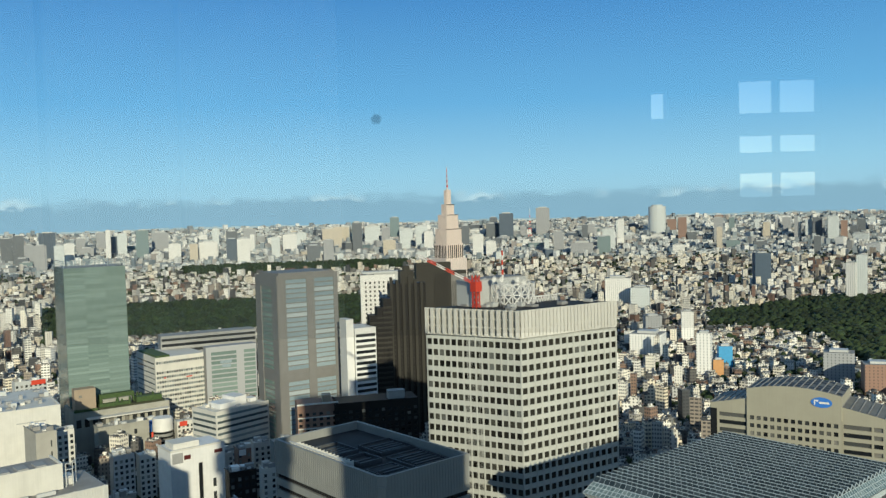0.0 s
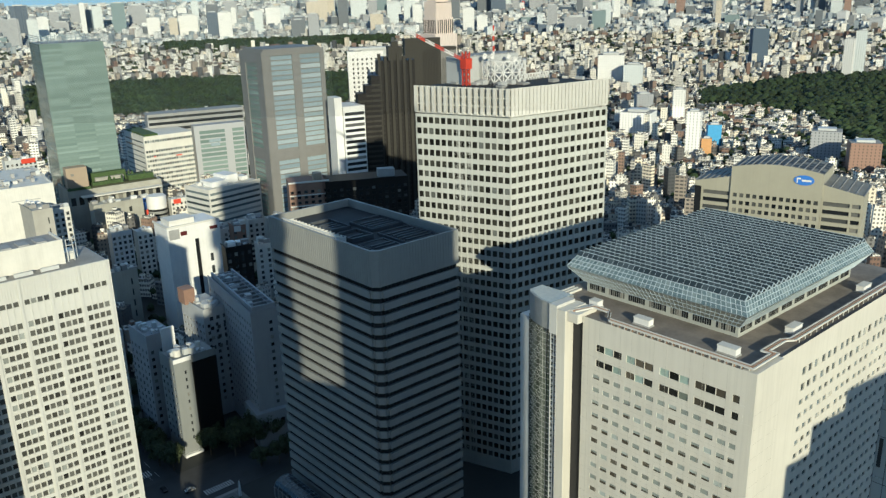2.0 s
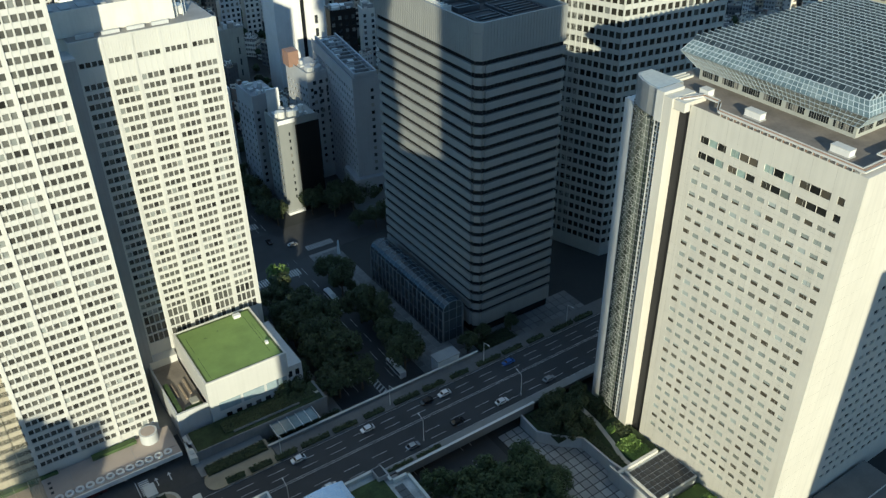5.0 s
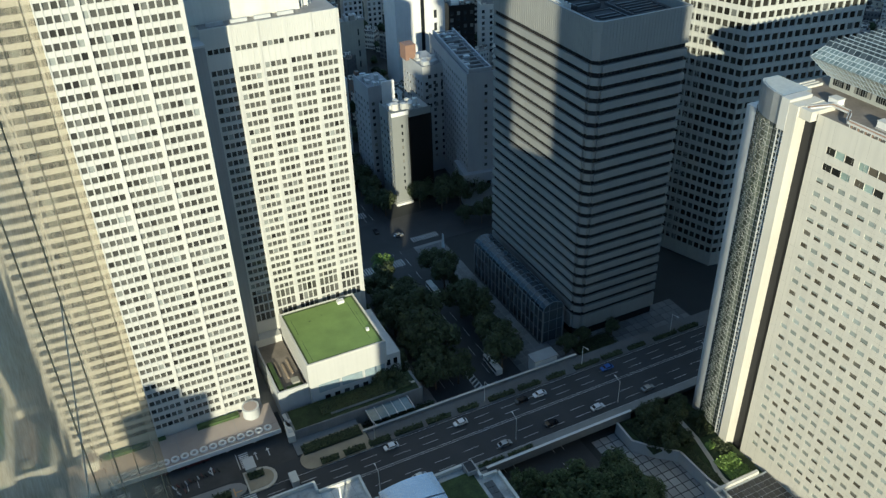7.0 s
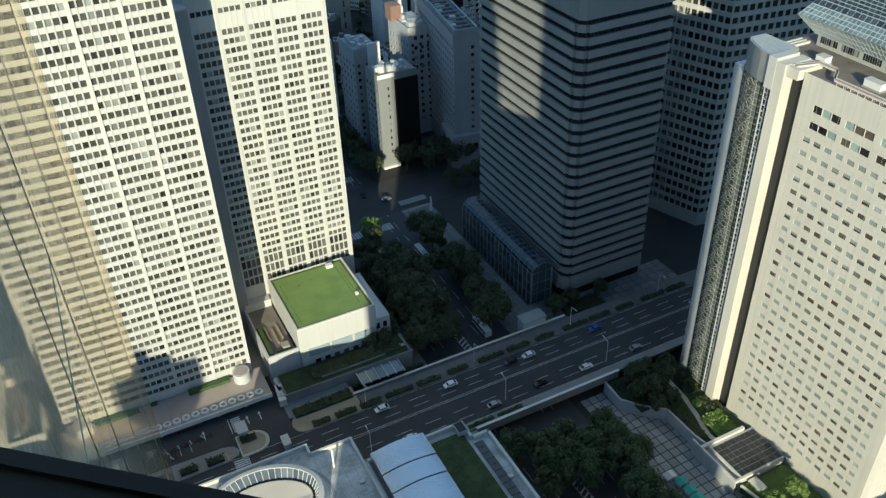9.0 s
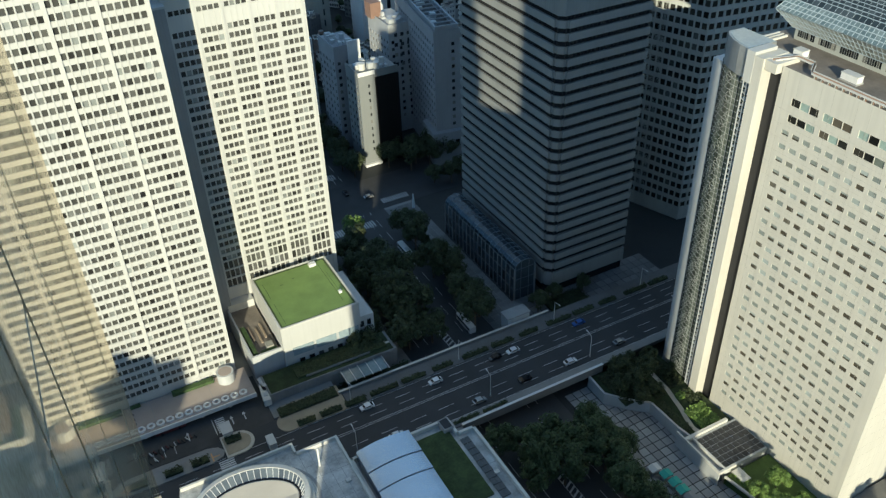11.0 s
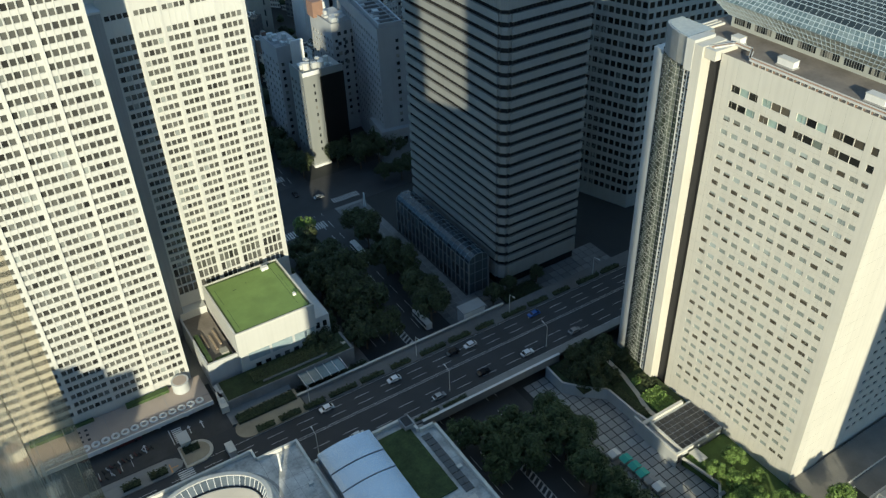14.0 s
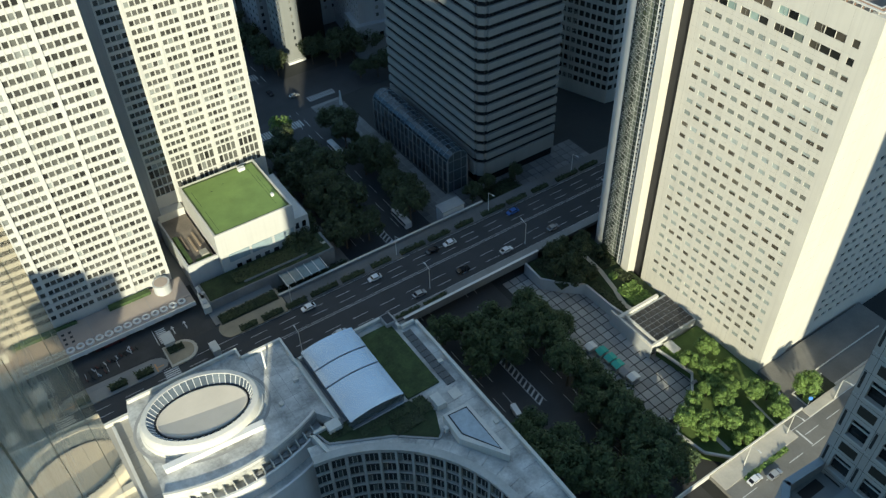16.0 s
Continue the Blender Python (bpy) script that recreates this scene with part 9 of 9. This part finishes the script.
each("wall_vent", "grey", tb, [(143.0, 145.2, 88.0, 89.0, 3.0, 3.5)])
for du, dv, mt, lab in ((129.1, 117.1, "white", "white"), (130.7, 113.7, "teal", "teal"), (131.0, 110.2, "teal", "teal"), (131.1, 107.0, "teal", "teal"), (131.3, 103.8, "grey", "grey"), (131.6, 100.8, "white", "white")):
    kb_ = thing("kiosk", du - 1.8, dv - 1.4, 0.14, "small market stall with a %s sheet roof" % lab, "kiosk", "market stalls")
    solid("counter", "grey", kb_, (0.4, 3.2, 0.4, 2.2, 0, 1.1))
    rfm = Mesh()
    rfm.face([(0, 0, 2.5), (1.8, 0, 3.1), (1.8, 2.7, 3.1), (0, 2.7, 2.5)])
    rfm.face([(1.8, 0, 3.1), (3.6, 0, 2.5), (3.6, 2.7, 2.5), (1.8, 2.7, 3.1)])
    rfm.face([(0, 0, 2.5), (3.6, 0, 2.5), (1.8, 0, 3.1)])
    rfm.weld().done("sheet_roof", mt, kb_)
    each("post", "steel", kb_, [(x, x + 0.1, y, y + 0.1, 0, 2.5) for x in (0.1, 3.4) for y in (0.1, 2.5)])
for u, v in ((129.5, 83.6), (128.3, 82.4), (131.0, 84.2), (127.6, 76.0), (127.9, 73.6), (128.6, 71.6), (126.4, 80.6), (125.6, 79.4), (132.4, 85.0)):
    bk = thing("bicycle", u, v, 0.14, "parked bicycle beside the planter wall", "bicycle", "parked bicycles", turn=(u * 37) % 180)
    wl = Mesh()
    for cx in (-0.5, 0.5):
        for k in range(12):
            a0, a1 = math.pi * k / 6, math.pi * (k + 1) / 6
            wl.bar((cx + 0.32 * math.cos(a0), 0, 0.34 + 0.32 * math.sin(a0)), (cx + 0.32 * math.cos(a1), 0, 0.34 + 0.32 * math.sin(a1)), 0.04)
    wl.done("wheel", "tyre", bk)
    fr = Mesh()
    for p_, q_ in (((-0.5, 0, 0.34), (-0.1, 0, 0.85)), ((-0.1, 0, 0.8), (0.4, 0, 0.8)), ((0.4, 0, 0.95), (0.5, 0, 0.34)), ((0, 0, 0.35), (0.4, 0, 0.8)), ((0.4, -0.3, 0.98), (0.4, 0.3, 0.98))):
        fr.bar(p_, q_, 0.05)
    fr.box(0.45, 0.8, -0.18, 0.18, 0.75, 1.0)
    fr.done("bike_frame", "white", bk)
sgn = thing("road_sign", 162.3, 63.2, DECK + 0.18, "small blue traffic sign on a grey post", "road sign")
solid("post", "steel", sgn, (-0.06, 0.06, -0.06, 0.06, 0, 3.4))
sm = Mesh()
sm.prism([(0.62 * math.cos(k * math.pi / 6), 0.62 * math.sin(k * math.pi / 6)) for k in range(12)], -0.03, 0.03)
so = sm.done("sign_plate", "blue", sgn)
so.location, so.rotation_euler = (-0.1, -0.12, 3.1), (math.radians(70), 0, math.radians(-35))
van = thing("van", 95.8, 111.9, 0.08, "small white van on the shaded street", "van", turn=80)
vb = Mesh()
vb.prism([(-2.1, -0.85), (1.9, -0.85), (2.1, -0.6), (2.1, 0.6), (1.9, 0.85), (-2.1, 0.85)], 0.35, 1.95)
vb.done("body", "carwhite", van)
each("windscreen", "carglass", van, [(2.0, 2.13, -0.6, 0.6, 1.05, 1.75)])
for x in (-1.3, 1.3):
    for y in (-0.78, 0.78):
        wv = Mesh()
        wv.cyl(0, 0, 0.33, -0.1, 0.1, 12)
        w_ob = wv.done("wheel", "tyre", van)
        w_ob.location, w_ob.rotation_euler = (x, y, 0.33), (math.pi / 2, 0, 0)
srb = thing("side_parapet", 110, 63.1, 0, "pale concrete parapet of the side bridge", "parapet", kind="structure")
solid("wall", "offwhite", srb, (0, 50, 0, 0.4, 4.6, 6.7))
shr = thing("stone_lantern", 97.2, 208.6, 0.06, "small white monument under the trees", "monument")
solid("base", "offwhite", shr, (-1, 1, -1, 1, 0, 0.8))
solid("shaft", "white", shr, (-0.5, 0.5, -0.5, 0.5, 0.8, 3.0))
solid("cap", "white", shr, (-0.9, 0.9, -0.9, 0.9, 3.0, 3.4))
scu = thing("sculpture", 134, 286, 0.1, "slim pale blue upright sculpture on the pavement", "sculpture")
mb = Mesh()
mb.cyl(0, 0, 0.7, 0, 7.0, 10, 0.3)
mb.done("shaft", "t_pale", scu)

# ---- vehicles ----
def car_meshes(paint):
    b = Mesh()
    side_p = [(-2.2, 0.3), (2.2, 0.3), (2.25, 0.75), (1.3, 0.92), (0.75, 1.42), (-1.1, 1.45), (-1.9, 0.98), (-2.25, 0.9)]
    w = 0.86
    lo_ = [(x, -w, z) for x, z in side_p]
    hi_ = [(x, w, z) for x, z in side_p]
    b.face(lo_)
    b.face(hi_[::-1])
    for i in range(len(side_p)):
        j = (i + 1) % len(side_p)
        b.face([lo_[j], lo_[i], hi_[i], hi_[j]])
    g_ = Mesh()
    g_.face([(1.28, -0.74, 0.95), (1.28, 0.74, 0.95), (0.8, 0.7, 1.4), (0.8, -0.7, 1.4)])
    g_.face([(-1.86, 0.74, 1.02), (-1.86, -0.74, 1.02), (-1.15, -0.7, 1.44), (-1.15, 0.7, 1.44)])
    g_.face([(1.1, -0.875, 0.95), (0.72, -0.872, 1.36), (-1.0, -0.872, 1.38), (-1.6, -0.875, 1.0)][::-1])
    g_.face([(1.1, 0.875, 0.95), (0.72, 0.872, 1.36), (-1.0, 0.872, 1.38), (-1.6, 0.875, 1.0)])
    g_.v = [(x * 1.012, y, z + 0.012) for x, y, z in g_.v]
    wm = Mesh()
    n = 12
    ring = [(0.32 * math.cos(2 * math.pi * k / n), 0.32 * math.sin(2 * math.pi * k / n)) for k in range(n)]
    wm.face([(x, -0.11, z) for x, z in ring])
    wm.face([(x, 0.11, z) for x, z in ring[::-1]])
    for k in range(n):
        j = (k + 1) % n
        wm.face([(ring[j][0], -0.11, ring[j][1]), (ring[k][0], -0.11, ring[k][1]), (ring[k][0], 0.11, ring[k][1]), (ring[j][0], 0.11, ring[j][1])])
    return b.weld().data("body", paint), g_.data("glasshouse", "carglass"), wm.weld().data("wheel", "tyre")


CARS = {p: car_meshes(p) for p in ("carwhite", "carblack", "cargrey", "carblue")}


def car(u, v, z, paint, turn=0.0, k=1.0):
    col = {"carwhite": "white", "carblack": "black", "cargrey": "silver", "carblue": "blue"}[paint]
    r_ = thing("car", u, v, z, "%s car on the shaded asphalt road" % col, "car", "cars on the road", turn)
    r_.scale = (k, k, k)
    b, g_, wm = CARS[paint]
    for nm, d in (("body", b), ("glasshouse", g_)):
        o = new(nm, d)
        o.parent = r_
    for x in (-1.35, 1.4):
        for y in (-0.8, 0.8):
            o = new("wheel", wm)
            o.parent, o.location = r_, (x, y, 0.32)


for u, v, p in ((63.5, 179.1, "carwhite"), (87.8, 178.3, "carwhite"), (131.6, 163.7, "carwhite"), (110.7, 178.2, "carblack"), (117.8, 178.0, "carwhite"), (113.9, 164.4, "carblack"), (145.8, 178.6, "carblue"), (66.5, 163.6, "carwhite"),
                (152, 163.4, "cargrey"), (96, 163.5, "cargrey")):
    car(u, v, DECK, p, 0 if v < 172 else 180, 1.05)
for u, v, p, t in ((131, 55.4, "carwhite", 0), (136.5, 53.5, "cargrey", 0), (98, 300, "carblack", 0), (120, 304, "cargrey", 0), (112, 312, "carblack", 90), (94, 318, "carwhite", 90), (109, 330, "carwhite", 90)):
    car(u, v, DECK if v < 100 else 0.08, p, t)


def bus(u, v, z, turn, paint="white", length=10.5, label="white city bus parked along the street"):
    r_ = thing("bus", u, v, z, label, "bus", "buses", turn)
    mb = Mesh()
    w, h, L = 1.22, 3.0, length / 2
    mb.prism([(-L, -w), (L - 0.3, -w), (L, -w + 0.3), (L, w - 0.3), (L - 0.3, w), (-L, w)], 0.4, h)
    mb.done("body", paint, r_)
    each("window_strip", "carglass", r_, [(-L + 0.4, L - 0.6, -w - 0.02, -w + 0.02, 1.5, 2.5), (-L + 0.4, L - 0.6, w - 0.02, w + 0.02, 1.5, 2.5), (L - 0.03, L + 0.02, -0.85, 0.85, 1.2, 2.6)])
    each("roof_unit", "lightgrey", r_, [(-L * 0.5, -L * 0.1, -0.7, 0.7, h, h + 0.22)])
    for x in (-L + 2, L - 2):
        for y in (-w + 0.1, w - 0.1):
            o = new("wheel", CARS["carwhite"][2])
            o.parent, o.location, o.scale = r_, (x, y, 0.45), (1.4, 1.6, 1.4)


bus(115.2, 256.5, 0.06, 90)
bus(114.0, 204.0, 0.06, 90)
bus(36.6, 199.5, DECK, 84, "offwhite", 8.0, "pale coach waiting beside the hotel canopy")
bus(6, 201.6, DECK, 0, "maroon", 9.5, "dark red coach under the hotel canopy")
bus(37.5, 203.5, DECK, 90, "lightgrey", 6.5, "grey van by the hotel ramp")

# ---- street lamps ----
def lamp_meshes():
    p = Mesh()
    p.cyl(0, 0, 0.14, 0, 9.0, 8, 0.08)
    a = Mesh()
    a.bar((0, 0, 8.9), (0, 2.3, 9.5), 0.14)
    h = Mesh()
    h.box(-0.16, 0.16, 2.1, 3.1, 9.42, 9.6)
    f = Mesh()
    f.cyl(0, 0, 0.3, 0, 0.6, 8)
    return p.data("pole", "offwhite"), a.data("arm", "offwhite"), h.data("lamp_head", "white"), f.data("base", "grey")


LAMP = lamp_meshes()
for u, v, z, t in ((100.4, 164.0, DECK, 0), (139.2, 163.0, DECK, 0), (99.8, 183.9, DECK, 180), (138.9, 184.0, DECK, 180), (177.9, 184.0, DECK, 180), (53.5, 163.9, DECK, 0), (176, 163, DECK, 0), (60, 184, DECK, 180), (132.5, 60.2, DECK, 180), (149.6, 60.2, DECK, 180), (170, 60.2, DECK, 180)):
    r_ = thing("street_lamp", u, v, z, "pale curved-arm street lamp beside the road", "street lamp", "street lamps", t)
    for nm, d in zip(("pole", "arm", "lamp_head", "base"), LAMP):
        o = new(nm, d)
        o.parent = r_

# ---- rooftop of the white grid tower: crane, trusses, mast ----
def kdloc(a, b, z):
    return kc + ra * a + la * b + Vector((0, 0, z))


def on_kd(name, a, b, label, cat):
    p = kdloc(a, b, 0)
    return thing(name, p.x, p.y, 164.2, label, cat)


cr = on_kd("tower_crane", 8, 26, "red and white tower crane on the roof", "crane")
solid("cab", "red", cr, (-1.6, 1.8, -1.6, 1.6, 6.5, 10.5))
mb = Mesh()
for x in (-1, 1):
    for y in (-1, 1):
        mb.bar((x, y, 0), (x, y, 13), 0.35)
for k in range(6):
    z = k * 2.1
    mb.bar((-1, -1, z), (1, -1, z + 2.1), 0.25)
    mb.bar((1, 1, z), (-1, 1, z + 2.1), 0.25)
    mb.bar((-1, 1, z), (-1, -1, z + 2.1), 0.25)
    mb.bar((1, -1, z), (1, 1, z + 2.1), 0.25)
mb.done("mast", "red", cr)
for k in range(6):
    mb = Mesh()
    a, b = Vector((-0.4 - k * 2.2, 1.0 + k * 3.0, 9.5 + k * 1.9)), Vector((-0.4 - (k + 1) * 2.2, 1.0 + (k + 1) * 3.0, 9.5 + (k + 1) * 1.9))
    for o_ in (Vector((0.5, 0.4, 0)), Vector((-0.5, -0.4, 0)), Vector((0, 0, 0.9))):
        mb.bar(a + o_, b + o_, 0.28)
    mb.bar(a + Vector((0.5, 0.4, 0)), b + Vector((0, 0, 0.9)), 0.2)
    mb.done("jib_section", "redwhite" if k % 2 else "red", cr)
ds = on_kd("dish_frame", 26, 26, "white lattice drum of antenna trusses on the roof", "antenna frame")
mb = Mesh()
n = 16
for k in range(n):
    a0, a1 = 2 * math.pi * k / n, 2 * math.pi * (k + 1) / n
    p0, p1 = Vector((9 * math.cos(a0), 9 * math.sin(a0), 0.3)), Vector((9 * math.cos(a1), 9 * math.sin(a1), 0.3))
    for z0_, z1_ in ((0, 4.2), (4.2, 8.4)):
        mb.bar(p0 + Vector((0, 0, z0_)), p1 + Vector((0, 0, z1_)), 0.4)
        mb.bar(p1 + Vector((0, 0, z0_)), p0 + Vector((0, 0, z1_)), 0.4)
        mb.bar(p0 + Vector((0, 0, z1_)), p1 + Vector((0, 0, z1_)), 0.4)
    mb.bar(p0, p0 + Vector((0, 0, 8.4)), 0.4)
mb.done("truss_ring", "white", ds)
mb = Mesh()
for k in range(9):
    mb.bar((9 + k * 1.6, -4, 0), (9.8 + k * 1.6, -4, 2.4), 0.35)
    mb.bar((9.8 + k * 1.6, -4, 2.4), (10.6 + k * 1.6, -4, 0), 0.35)
mb.bar((9, -4, 2.5), (25, -4, 2.5), 0.5)
mb.done("low_truss", "white", ds)
solid("drum", "grey", ds, (-7, 7, -5, 7, 0, 3.2))
bx = on_kd("plant_screen", 26, 34, "pale grey plant screen box on the roof", "plant screen")
solid("screen", "lightgrey", bx, (-14, 16, -3, 8, 0, 10.5))
solid("cap", "grey", bx, (-13.4, 15.4, -2.4, 7.4, 10.5, 10.9))
ms = on_kd("radio_mast", 28, 32, "slim red and white radio mast", "radio mast")
for k in range(8):
    mb = Mesh()
    mb.cyl(0, 0, 0.5 - k * 0.03, 8 + k * 2.0, 10 + k * 2.0, 8)
    mb.done("mast_band", "red" if k % 2 == 0 else "redwhite", ms)
solid("foot", "steel", ms, (-0.6, 0.6, -0.6, 0.6, 0, 8))
dq = random.Random(9)
for k in range(6):
    a, b = dq.uniform(14, 40), dq.uniform(14, 34)
    dd = on_kd("satellite_dish", a, b, "small white satellite dish on a rooftop post", "dish")
    mb = Mesh()
    mb.cyl(0, 0, 0.12, 0, 8.5 + k % 3, 6)
    mb.done("post", "steel", dd)
    loft([[(rr_ * math.cos(2 * math.pi * q_ / 14), -0.5 - dep, 9 + k % 3 + rr_ * math.sin(2 * math.pi * q_ / 14)) for q_ in range(14)] for rr_, dep in ((1.2, 0.3), (0.7, 0.0), (0.2, -0.1))], "white", "bowl", dd)
uq = random.Random(31)
for k in range(14):
    a, b = uq.uniform(3, rw - 6), uq.uniform(3, lw - 6)
    ut = on_kd("rooftop_unit", a, b, "grey rooftop machine on the grid tower", "rooftop unit")
    w_, d_, h_ = uq.uniform(1.5, 4), uq.uniform(1.5, 4), uq.uniform(0.8, 2.0)
    solid("housing", "lightgrey" if k % 2 else "grey", ut, (0, w_, 0, d_, 0.2, h_))
    solid("plinth", "roofgrey", ut, (-0.1, w_ + 0.1, -0.1, d_ + 0.1, 0, 0.2))
# roof clutter on the hotel tower
for k in range(9):
    ut = thing("rooftop_unit", 66 + uq.uniform(0, 14), 254 + uq.uniform(0, 4.5), 123.9, "small machine on the hotel roof edge", "rooftop unit", "hotel roof units")
    solid("housing", "lightgrey", ut, (0, 1.6, 0, 1.2, 0, 1.2 + (k % 3) * 0.6))
    solid("pipe", "steel", ut, (0.6, 0.75, 1.2, 1.35, 0, 2.6))
